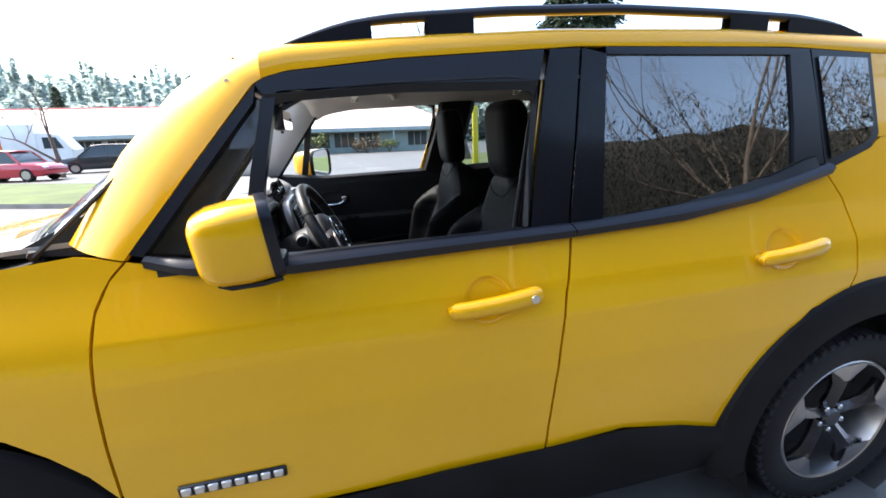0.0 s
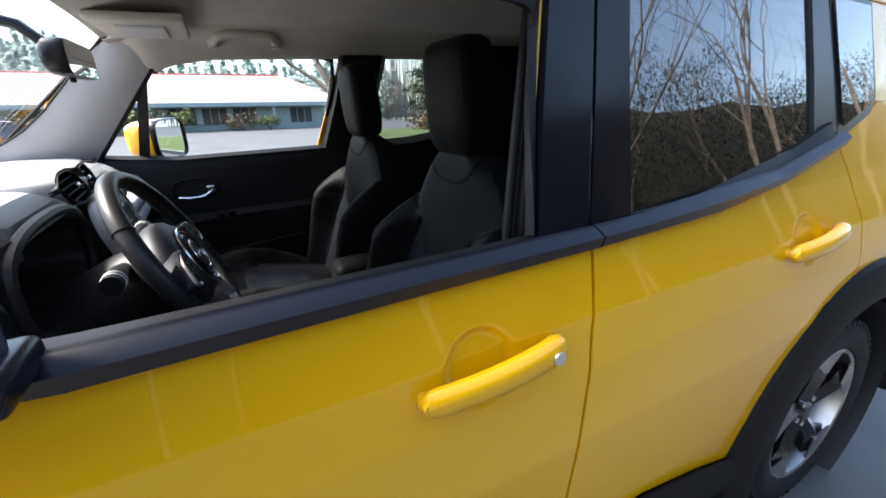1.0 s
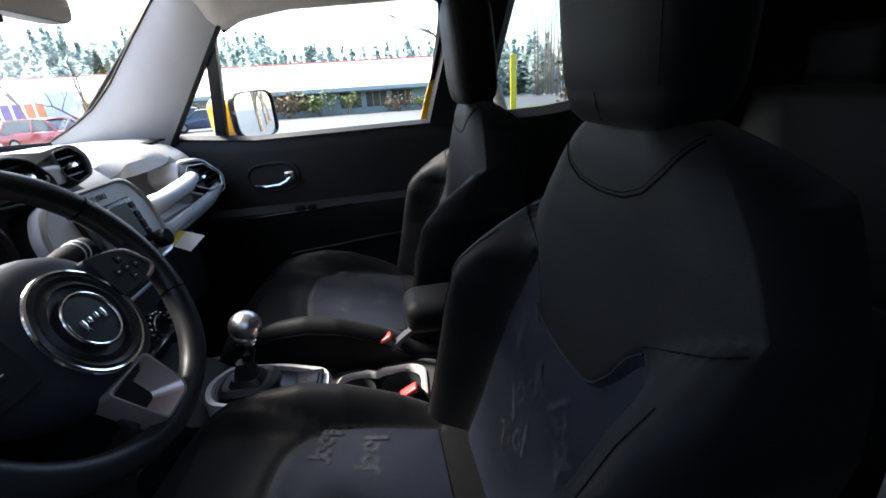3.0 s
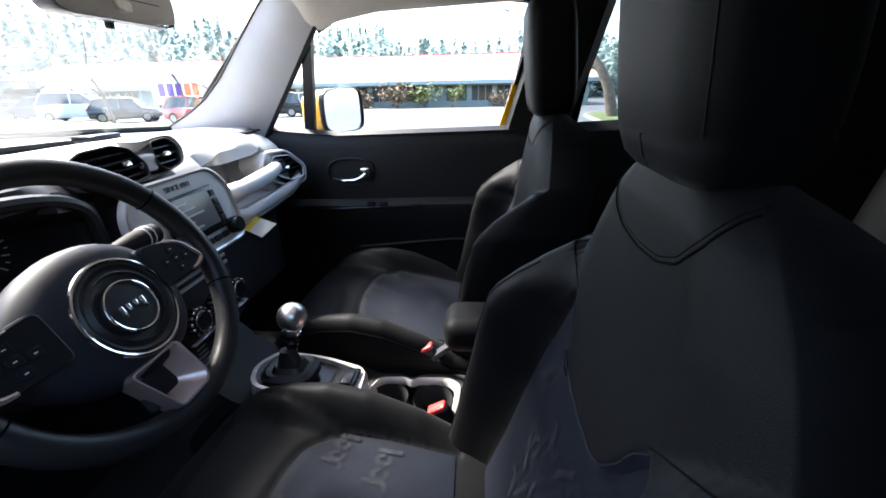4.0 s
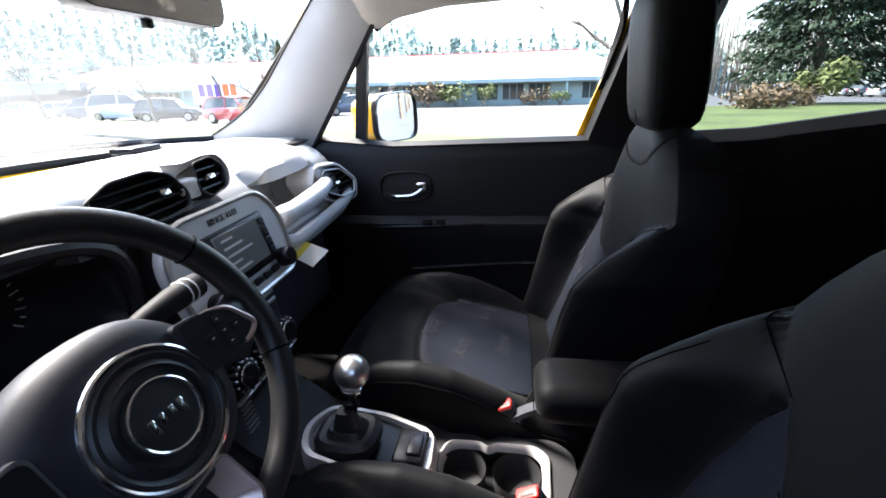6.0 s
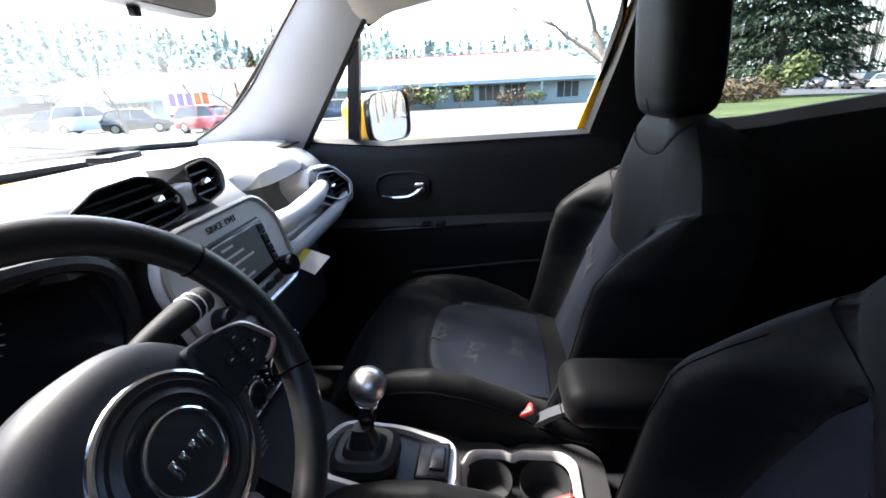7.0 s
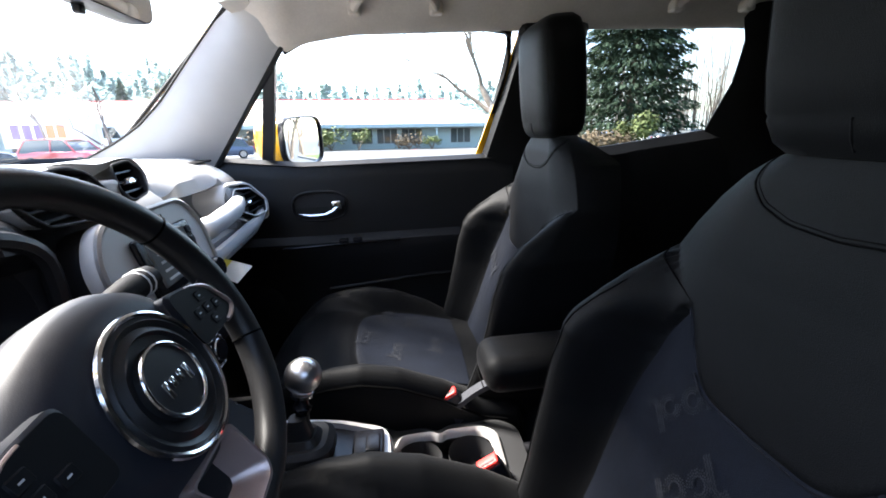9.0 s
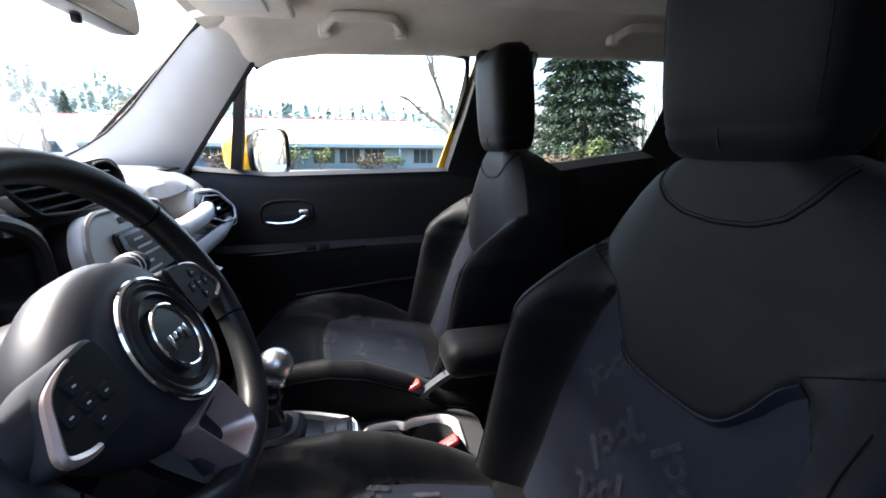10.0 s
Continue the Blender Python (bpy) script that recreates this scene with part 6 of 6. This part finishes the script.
# ---- vehicles ----
def vehicle(name, colour, x, y, heading, kind_, label):
    """A parked car: lofted body, dark glasshouse, roof, wheels, lamps."""
    L, Wd, H = {"hatch": (4.1, 1.75, 1.50), "sedan": (4.6, 1.80, 1.45), "suv": (4.6, 1.88, 1.70), "van": (5.0, 1.95, 1.95)}[kind_]
    e = tagged(new(name), label, "car", group="parked cars")
    e.matrix_world = pose(x, y, -0.028, 0, 0, heading)
    h = H
    tail = 0.42 if kind_ == "sedan" else 0.16
    low = [(-L / 2, 0.45, 0.72, 0.80), (-L / 2 + 0.10, 0.25, 0.88 * h / 1.5, 0.93), (-L / 4, 0.22, 0.92 * h / 1.5, 1.0), (0.0, 0.22, 0.93 * h / 1.5, 1.0), (L / 4, 0.22, 0.90 * h / 1.5, 0.99), (L / 2 - 0.35, 0.24, 0.80 * h / 1.5, 0.95), (L / 2 - 0.05, 0.35, 0.68 * h / 1.5, 0.84), (L / 2, 0.45, 0.60, 0.70)]
    rows = []
    for px, zb, zt, k in low:
        w = Wd / 2 * k
        rows.append([(px, -w * 0.94, zb), (px, -w, zb + 0.12), (px, -w, (zb + zt) / 2), (px, -w * 0.97, zt - 0.08), (px, -w * 0.88, zt), (px, 0, zt + 0.02), (px, w * 0.88, zt), (px, w * 0.97, zt - 0.08), (px, w, (zb + zt) / 2), (px, w, zb + 0.12), (px, w * 0.94, zb)])
    part("body", grid(rows, close_u=True, cap=True), colour, e)
    zb = 0.86 * h / 1.5
    cab = [(-L / 2 + tail * 0.9, zb, 0.90), (-L / 2 + tail + 0.32, h - 0.12, 0.80), (-L / 2 + tail + 0.55, h - 0.05, 0.77), (0.15, h - 0.05, 0.77), (0.55, h - 0.14, 0.78), (L / 2 - 1.05, zb, 0.88)]
    gh = []
    for px, zt, k in cab:
        w = Wd / 2
        gh.append([(px, -w * 0.93, zb - 0.03), (px, -w * k, zt), (px, w * k, zt), (px, w * 0.93, zb - 0.03)])
    part("glasshouse", grid(gh, cap=False), WIN, e, "dark windows")
    rf = [[(px, Wd / 2 * u * 0.79, h - 0.045 + 0.04 * (1 - u * u) - 0.05 * (abs(t - 0.5) * 2) ** 3) for u in np.linspace(-1, 1, 7)] for t, px in [(t, -L / 2 + tail + 0.30 + t * (L / 2 - tail + 0.20)) for t in np.linspace(0, 1, 9)]]
    part("roof", slab(rf, 0.05), colour, e)
    for s in (-1, 1):
        for (xa, za), (xb, zb2) in (((-L / 2 + tail * 0.9, zb), (-L / 2 + tail + 0.34, h - 0.08)), ((-0.25, zb), (-0.22, h - 0.06)), ((L / 2 - 1.05, zb), (0.5, h - 0.10))):
            part("pillar", tube([(xa, s * Wd / 2 * 0.925, za), (xb, s * Wd / 2 * 0.80, zb2)], 0.045, 5), colour, e)
        for px in (-L / 2 + 0.80, L / 2 - 0.85):
            W4 = Matrix.Translation((px, s * (Wd / 2 - 0.10), 0.32)) @ Matrix.Diagonal((1, s, 1, 1))
            wl = part("wheel", lathe([(0.20, 0.105), (0.30, 0.10), (0.325, 0.06), (0.325, -0.10), (0.2, -0.10)], 24, axis=1).move(W4), TYRE, e)
            part("rim", lathe([(0.205, 0.108), (0.19, 0.09), (0.06, 0.10), (0.01, 0.105)], 20, axis=1).move(W4), ALLOY, wl)
        part("tail_lamp", box((-L / 2 - 0.02, s * Wd * 0.36 - 0.10, 0.72 * h / 1.5), (-L / 2 + 0.12, s * Wd * 0.36 + 0.10, 0.88 * h / 1.5), 0.03, 2), TAIL, e)
        part("head_lamp", box((L / 2 - 0.28, s * Wd * 0.33 - 0.13, 0.60 * h / 1.5), (L / 2 - 0.04, s * Wd * 0.33 + 0.13, 0.72 * h / 1.5), 0.03, 2), LAMP, e)
    part("rear_plate", box((-L / 2 - 0.025, -0.26, 0.60), (-L / 2 + 0.02, 0.26, 0.72)), PAPER, e)
    return e


C_RED = mat("red_car_paint", (0.50, 0.02, 0.04), 0.3, vary=0.04, scale=2, coat=1.0)
C_BLACK = mat("black_car_paint", (0.015, 0.017, 0.020), 0.25, vary=0.1, scale=2, coat=1.0)
C_BLUE = mat("dark_blue_car_paint", (0.03, 0.05, 0.10), 0.3, vary=0.08, scale=2, coat=1.0)
C_LBLUE = mat("light_blue_car_paint", (0.10, 0.24, 0.55), 0.3, vary=0.05, scale=2, coat=1.0)
C_SILVER = mat("silver_car_paint", (0.50, 0.51, 0.52), 0.3, metal=0.6, vary=0.04, scale=2, coat=1.0)
vehicle("parked_car", C_RED, -16.6, 23.6, -8, "hatch", "red hatchback parked beyond the grass")
vehicle("parked_car", C_BLACK, -23.3, 26.0, 25, "hatch", "black hatchback parked beyond the grass")
vehicle("parked_car", WHITE, -29.5, 29.0, 20, "van", "white people carrier parked in the row")
vehicle("parked_car", C_BLUE, -35.5, 31.2, 200, "suv", "dark blue sport utility car parked in the row")
vehicle("parked_car", WHITE, -42.0, 34.0, 200, "sedan", "white saloon parked in the row")
vehicle("parked_car", C_SILVER, -49.0, 37.0, 20, "sedan", "silver saloon parked in the row")
vehicle("parked_car", C_BLACK, -15.8, 30.2, 205, "suv", "black sport utility car with pale roof bars")
vehicle("parked_car", C_BLUE, -12.6, 32.6, 200, "sedan", "dark saloon parked near the building")
vehicle("parked_car", C_SILVER, -17.0, 38.0, 200, "suv", "silver sport utility car near the building")
vehicle("parked_car", C_LBLUE, 26.5, 50.0, 200, "hatch", "light blue hatchback beyond the lawn")
for k, (c, kd, t) in enumerate(((C_SILVER, "sedan", "silver saloon in the far row"), (WHITE, "suv", "white sport utility car in the far row"), (C_BLACK, "sedan", "black saloon in the far row"),
                                (C_SILVER, "hatch", "silver hatchback in the far row"), (C_BLACK, "suv", "black sport utility car in the far row"), (WHITE, "sedan", "white saloon in the far row"), (C_BLUE, "sedan", "dark blue saloon in the far row"))):
    vehicle("parked_car", c, 43.0 - 0.9 * k, 68.0 - 4.2 * k, 15, kd, t)


def box_truck(x, y, heading):
    e = tagged(new("delivery_truck"), "white box delivery truck with purple and orange side marks", "truck")
    e.matrix_world = pose(x, y, -0.028, 0, 0, heading)
    part("cargo_box", box((-3.2, -1.2, 0.95), (2.6, 1.2, 3.35), 0.06, 2), WHITE, e)
    cab = part("cab", slab([[(2.6, yy, 0.6) for yy in (-1.1, 1.1)], [(4.5, yy, 0.6) for yy in (-1.1, 1.1)], [(4.6, yy, 1.5) for yy in (-1.1, 1.1)], [(3.9, yy, 2.6) for yy in (-1.05, 1.05)], [(2.6, yy, 2.7) for yy in (-1.05, 1.05)]], 0.05).add(plate([(2.6, 0.6), (4.5, 0.6), (4.6, 1.5), (3.9, 2.6), (2.6, 2.7)], -1.1, -1.05)).add(plate([(2.6, 0.6), (4.5, 0.6), (4.6, 1.5), (3.9, 2.6), (2.6, 2.7)], 1.05, 1.1)), WHITE, e)
    part("cab_window", plate([(2.95, 1.6), (4.1, 1.6), (3.75, 2.4), (2.95, 2.4)], -1.12, -1.09), WIN, cab)
    for k, xx in enumerate((-2.6, -1.9, -1.2)):
        part("side_mark", box((xx, -1.225, 1.6), (xx + 0.5, -1.195, 2.6), 0.02, 1), PURPLE, e, "purple side mark")
    for k, xx in enumerate((-0.5, 0.15)):
        part("side_mark", box((xx, -1.225, 1.6), (xx + 0.5, -1.195, 2.6), 0.02, 1), ORANGE, e, "orange side mark")
    for px in (-2.0, 3.7):
        for s in (-1, 1):
            W4 = Matrix.Translation((px, s * 1.0, 0.42)) @ Matrix.Diagonal((1, s, 1, 1))
            part("wheel", lathe([(0.2, 0.12), (0.40, 0.11), (0.42, 0.05), (0.42, -0.12), (0.2, -0.12)], 22, axis=1).move(W4), TYRE, e)
    part("chassis", box((-3.0, -0.9, 0.5), (2.8, 0.9, 0.95), 0.04, 1), CLADDING, e)


box_truck(-25.0, 36.0, 10)
tr = tagged(new("trailer"), "long black box trailer parked far off", "trailer")
tr.matrix_world = pose(-60, 48, -0.028, 0, 0, 15)
part("cargo_box", box((-6, -1.25, 1.1), (6, 1.25, 3.9), 0.06, 2), C_BLACK, tr)
part("side_mark", box((3.6, -1.28, 2.9), (5.2, -1.24, 3.6), 0.03, 1), WHITE, tr)
part("undercarriage", box((-5.5, -0.9, 0.6), (5.5, 0.9, 1.1), 0.04, 1), CLADDING, tr)
for px in (-4.6, -3.5, 4.0):
    for s in (-1, 1):
        part("wheel", lathe([(0.2, 0.12), (0.46, 0.11), (0.48, 0.05), (0.48, -0.12), (0.2, -0.12)], 22, axis=1).move(Matrix.Translation((px, s * 1.05, 0.48)) @ Matrix.Diagonal((1, s, 1, 1))), TYRE, tr)
yp = tagged(new("marker_post"), "tall flat yellow marker post on the lawn", "post")
yp.matrix_world = pose(5.75, 18.3, 0.02, 0, 0, 20)
part("board", box((-0.16, -0.03, 0.0), (0.16, 0.03, 2.75), 0.02, 2), YPOST, yp)
part("foot", box((-0.22, -0.12, -0.1), (0.22, 0.12, 0.08), 0.02, 2), KERB, yp)


# ---- trees ----
def branch(out, p, d, r, length, depth, rnd, up=0.12, spread=0.7, thick=None):
    """A tapering limb of short bent pieces that forks until it is a twig."""
    n = 5
    line, rad = [p], [r]
    for i in range(n):
        d = (d + Vector((rnd.uniform(-1, 1), rnd.uniform(-1, 1), rnd.uniform(-1, 1) + up)) * 0.22).normalized()
        p = p + d * (length / n)
        line.append(p)
        rad.append(r * (1 - 0.5 * (i + 1) / n))
    (out if depth > 1 else thick or out).add(tube(line, rad, 6 if depth > 2 else 4))
    if depth == 0:
        return
    for k in range(rnd.choice((3, 3, 4)) if depth > 1 else 4):
        t = rnd.uniform(0.35, 1.0) if k else 1.0
        i = min(n, max(1, int(round(t * n))))
        a = Vector((rnd.uniform(-1, 1), rnd.uniform(-1, 1), rnd.uniform(-0.4, 0.9)))
        nd = (d + a * spread).normalized()
        branch(out, line[i], nd, rad[i] * rnd.uniform(0.55, 0.75), length * rnd.uniform(0.55, 0.8), depth - 1, rnd, up, spread, thick)


def bare_tree(x, y, h, r, seed, lean=(0, 0), spread=0.7, depth=4, label="bare leafless broadleaf tree", z=0.05):
    e = tagged(new("bare_tree"), label, "tree", group="bare trees")
    e.matrix_world = pose(x, y, z)
    rnd = random.Random(seed)
    trunk, twigs = Geo(), Geo()
    branch(trunk, Vector((0, 0, -0.3)), Vector((lean[0], lean[1], 1)).normalized(), r, h * 0.36, depth, rnd, 0.15, spread, twigs)
    part("trunk", trunk, BARK, e, sharp=80)
    part("twigs", twigs, BARK, e, sharp=80)
    return e


def conifer(x, y, h, w, seed, material, dense=1.0, label="tall dark evergreen conifer", name="conifer", z=0.0, bottom=0.08):
    """A conifer: a tapered trunk and whorls of drooping boughs made of many small sprays."""
    e = tagged(new(name), label, "tree", group="conifers")
    e.matrix_world = pose(x, y, z)
    rnd = random.Random(seed)
    part("trunk", tube([(0, 0, -0.3), (0, 0, h * 0.5), (0, 0, h)], [h * 0.018, h * 0.011, 0.02], 7), BARK, e)
    v, f = [], []
    n = int(900 * dense)
    for i in range(n):
        t = rnd.random() ** 0.8
        zc = h * (bottom + (1 - bottom) * t)
        rmax = w * (1 - t) ** (0.75 if w < 5 else 0.5) * (0.75 + 0.35 * math.sin(t * 37 + seed) ** 2)
        a = rnd.uniform(0, 2 * math.pi)
        rr = rmax * math.sqrt(rnd.uniform(0.12, 1))
        c = Vector((rr * math.cos(a), rr * math.sin(a), zc - 0.22 * rr))
        out = Vector((math.cos(a), math.sin(a), -0.35 + rnd.uniform(-0.3, 0.3))).normalized()
        sd = out.cross(Vector((0, 0, 1))).normalized()
        s = h * (0.030 if w < 5 else 0.016) * rnd.uniform(0.6, 1.5)
        for q in range(4):
            o1 = (out + sd * rnd.uniform(-0.9, 0.9) + Vector((0, 0, rnd.uniform(-0.5, 0.4)))).normalized()
            s1 = o1.cross(Vector((rnd.uniform(-1, 1), rnd.uniform(-1, 1), 1))).normalized()
            k = len(v)
            v += [c - o1 * s * 0.4 + s1 * s * 0.22, c - o1 * s * 0.4 - s1 * s * 0.22, c + o1 * s * 0.9 - s1 * s * 0.08 - Vector((0, 0, s * 0.2)), c + o1 * s * 0.9 + s1 * s * 0.08 - Vector((0, 0, s * 0.2))]
            f.append([k, k + 1, k + 2, k + 3])
    part("crown", Geo(v, f), material, e, sharp=180)
    return e


def shrub(x, y, w, h, seed, material, label, n=700, z=0.05, name="shrub"):
    """A shrub: some stems and a broken crown of small leaves."""
    e = tagged(new(name), label, "shrub", group="shrubs")
    e.matrix_world = pose(x, y, z)
    rnd = random.Random(seed)
    st = Geo()
    lobes = []
    for k in range(7):
        a = rnd.uniform(0, 6.28)
        tip = Vector((w * 0.33 * math.cos(a), w * 0.33 * math.sin(a), h * rnd.uniform(0.45, 0.8)))
        st.add(tube([(0, 0, -0.1), tip * 0.5 + Vector((0, 0, 0.1)), tip], [0.05, 0.035, 0.015], 5))
        lobes.append((tip, rnd.uniform(0.20, 0.32) * w))
    part("stems", st, BARK, e)
    v, f = [], []
    for i in range(n):
        c0, r = rnd.choice(lobes)
        d = Vector((rnd.gauss(0, 1), rnd.gauss(0, 1), rnd.gauss(0, 0.8))).normalized()
        c = c0 + d * r * rnd.uniform(0.5, 1.05)
        c.z = max(0.05, c.z)
        t = Vector((rnd.uniform(-1, 1), rnd.uniform(-1, 1), rnd.uniform(-0.6, 0.8))).normalized()
        b = t.cross(d).normalized()
        s = 0.055 * w * rnd.uniform(0.6, 1.3)
        k = len(v)
        v += [c - t * s, c + b * s * 0.45, c + t * s, c - b * s * 0.45]
        f.append([k, k + 1, k + 2, k + 3])
    part("crown", Geo(v, f), material, e, sharp=180)


bare_tree(6.6, 22.7, 13.0, 0.34, 3, (-0.12, 0.0), 0.75, 4, "large bare broadleaf tree on the lawn")
bare_tree(-15.5, 25.2, 7.0, 0.15, 11, (0.05, 0), 0.95, 4, "spreading bare tree on the grass strip")
bare_tree(-17.7, 24.2, 8.5, 0.09, 12, (0, 0), 0.40, 4, "slender upright bare tree")
bare_tree(-20.8, 22.0, 8.5, 0.12, 21, (-0.1, 0), 0.6, 4, "bare tree on the grass strip")
bare_tree(-33.0, 25.5, 8.0, 0.13, 27, (0.05, 0), 0.7, 4, "bare tree on the grass strip")
bare_tree(-38.0, 38.5, 9.0, 0.10, 31, (0, 0), 0.5, 3, "slender bare tree behind the parked cars")
for k in range(16):
    bare_tree(40 + 2.4 * k + (k % 3), 88 - 3.2 * k + 5 * (k % 3), 15 + 3 * (k % 4), 0.22, 40 + k, (0, 0), 0.36, 4, "tall bare tree at the wood's edge")
conifer(21.4, 36.5, 19.0, 5.6, 5, NEEDLES, 16.0, "broad dark conifer beyond the lawn", bottom=0.10)
conifer(-34.5, 62.0, 9.0, 2.0, 8, NEEDLES, 1.0, "small conifer by the building")
shrub(18.3, 31.0, 3.4, 2.6, 4, LEAVES, "round yellow-green evergreen shrub on the lawn", 1500)
shrub(16.6, 30.6, 3.0, 1.3, 9, BRUSH, "low brown brush on the lawn")
shrub(15.2, 30.4, 2.6, 1.0, 10, BRUSH, "grey bare brush on the lawn")
shrub(13.5, 27.5, 3.0, 1.1, 14, BRUSH, "low brown brush on the lawn")
for k, (x, w, m) in enumerate(((-9.8, 4.4, BRUSH), (-6.6, 4.0, LEAVES), (-3.6, 2.6, LEAVES), (2.0, 3.0, BRUSH), (-14.5, 4.0, BRUSH), (4.6, 2.2, LEAVES), (-19.0, 4.0, LEAVES))):
    shrub(x, 48.0, w, 2.3 if k < 3 else 1.3, 60 + k, m, "shrub in front of the office wall", 500)
rnd = random.Random(77)
wood = Geo()
for k in range(520):
    a, D = radians(rnd.uniform(20, 62)), rnd.uniform(84, 135)
    x, y, h = D * math.sin(a), D * math.cos(a), rnd.uniform(12, 24)
    lean = Vector((rnd.uniform(-0.06, 0.06), rnd.uniform(-0.06, 0.06), 1))
    base = Vector((x, y, -0.4))
    wood.add(tube([base, base + lean * h * 0.5, base + lean * h], [rnd.uniform(0.08, 0.17), 0.07, 0.02], 4))
    for j in range(70):
        z = h * rnd.uniform(0.12, 1.0)
        p = base + lean * z
        b = rnd.uniform(0, 6.283)
        d = Vector((math.cos(b), math.sin(b), rnd.uniform(0.5, 1.6))).normalized() * rnd.uniform(0.8, 2.6) * (1.15 - z / h)
        e = Vector((-math.sin(b), math.cos(b), 0)) * 0.035
        i = len(wood.v)
        wood.v += [p - e, p + e, p + d]
        wood.f.append([i, i + 1, i + 2])
# Bark colour is lightened to stand for haze over the wood.
tagged(part("bare_wood", wood, mat("haze_paled_bark", (0.20, 0.175, 0.15), 0.95, vary=0.3, scale=0.4), sharp=180), "dense leafless grey-brown wood beyond the far car row", "woods", kind="stuff")
# far woods on the rise behind the building: one mesh of ragged, overlapping crowns
rnd = random.Random(9)
v, f = [], []
for k in range(1500):
    a = radians(rnd.uniform(-22, 78))
    D = rnd.uniform(105, 190)
    x, y = -D * math.sin(a), D * math.cos(a)
    rise = -0.5 + max(0.0, (D - 100) * 0.05) + (12.0 if a > radians(12) else 2.0) * max(0, (D - 120) / 70)
    tall = rnd.random() < 0.30
    h = rnd.uniform(10, 15.5) if tall else rnd.uniform(6.5, 10.5)
    w = h * (rnd.uniform(0.15, 0.22) if tall else rnd.uniform(0.30, 0.46))
    for i in range(130 if tall else 150):
        t = rnd.random() ** 0.8
        b = rnd.uniform(0, 6.283)
        girth = (1.03 - t) ** 0.8 * (0.7 + 0.3 * math.sin(t * 23 + k)) if tall else math.sqrt(max(0.03, 1 - (2 * t - 0.85) ** 2 * 0.78)) * (0.85 + 0.3 * math.sin(3 * b + k) * t)
        rr = w * girth * math.sqrt(rnd.uniform(0.05, 1))
        c = Vector((x + rr * math.cos(b), y + rr * math.sin(b), rise + h * (0.03 + 0.97 * t)))
        s = rnd.uniform(0.55, 1.2)
        d = Vector((rnd.gauss(0, 1), rnd.gauss(0, 1), rnd.gauss(0, 0.7))).normalized()
        e = d.cross(Vector((rnd.uniform(-0.4, 0.4), rnd.uniform(-0.4, 0.4), 1))).normalized()
        q = len(v)
        v += [c - e * s * 0.8 - d * s * 0.5, c + e * s * 0.8 - d * s * 0.3, c + d * s]
        f.append([q, q + 1, q + 2])
tagged(part("far_woods", Geo(v, f), FAR_NEEDLES, sharp=180), "mixed woods on the rise, with haze painted into their pale colour", "woods", kind="stuff")
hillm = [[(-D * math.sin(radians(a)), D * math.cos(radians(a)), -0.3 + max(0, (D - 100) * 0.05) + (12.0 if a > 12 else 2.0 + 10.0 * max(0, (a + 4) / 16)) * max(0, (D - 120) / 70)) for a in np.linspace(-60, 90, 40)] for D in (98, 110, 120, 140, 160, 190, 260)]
# The slope's pale grey-green carries the same painted haze.
tagged(part("hillside", grid(hillm), mat("haze_paled_slope", (0.36, 0.42, 0.40), 0.95, vary=0.3, scale=0.1)), "wooded slope behind the buildings", "hill", kind="structure")
for k in range(7):
    bare_tree(24 + 3.4 * k, 10.5 + 1.5 * k + (k % 3), 9 + (k % 3), 0.14, 130 + k, (0, 0), 0.6, 4, "bare tree beside the road behind the car")
# woods on the driver's side of the road, seen mirrored in the glass
for k in range(24):
    bare_tree(-14 + 2.1 * k + (k % 3) * 0.6, -10.5 - 1.9 * (k % 4), 17 + 3 * (k % 3), 0.13, 80 + k, (rnd.uniform(-0.18, 0.18), 0), 0.5, 4, "bare tree beside the road")
# Dark sheet added behind the brush; it also blocks low sky light.
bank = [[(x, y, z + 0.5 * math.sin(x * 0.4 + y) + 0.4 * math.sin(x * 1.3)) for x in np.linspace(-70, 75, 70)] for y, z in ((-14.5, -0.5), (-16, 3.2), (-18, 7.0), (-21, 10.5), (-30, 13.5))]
tagged(part("bank_backing", grid(bank), THICKET), "dark backing sheet added behind the roadside brush", "bank", kind="structure")
v, f = [], []
for i in range(190000):
    x = rnd.uniform(-40, 50)
    y = -12.5 - 7 * rnd.random() ** 1.5
    top = 8.8 + 1.2 * math.sin(x * 0.35) + 0.9 * math.sin(x * 1.1) + 0.5 * math.sin(x * 3.1)
    c = Vector((x, y, top * rnd.random() ** 0.8))
    d = Vector((rnd.gauss(0, 0.7), rnd.gauss(0, 0.7), rnd.gauss(0, 1.3))).normalized()
    e = d.cross(Vector((0.3, 0.2, 1))).normalized()
    s = rnd.uniform(0.06, 0.17)
    q = len(v)
    v += [c - d * s, c + e * s * 0.16, c + d * s, c - e * s * 0.16]
    f.append([q, q + 1, q + 2, q + 3])
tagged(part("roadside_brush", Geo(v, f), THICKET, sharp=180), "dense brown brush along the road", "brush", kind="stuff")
tagged(part("verge", grid([[(x, y, -0.03 + z) for x in np.linspace(-60, 60, 9)] for y, z in ((-9.0, 0.0), (-9.6, 0.10), (-16, 0.3), (-40, 1.5))]), GRASS), "grass verge on the near side of the road", "verge", kind="structure")
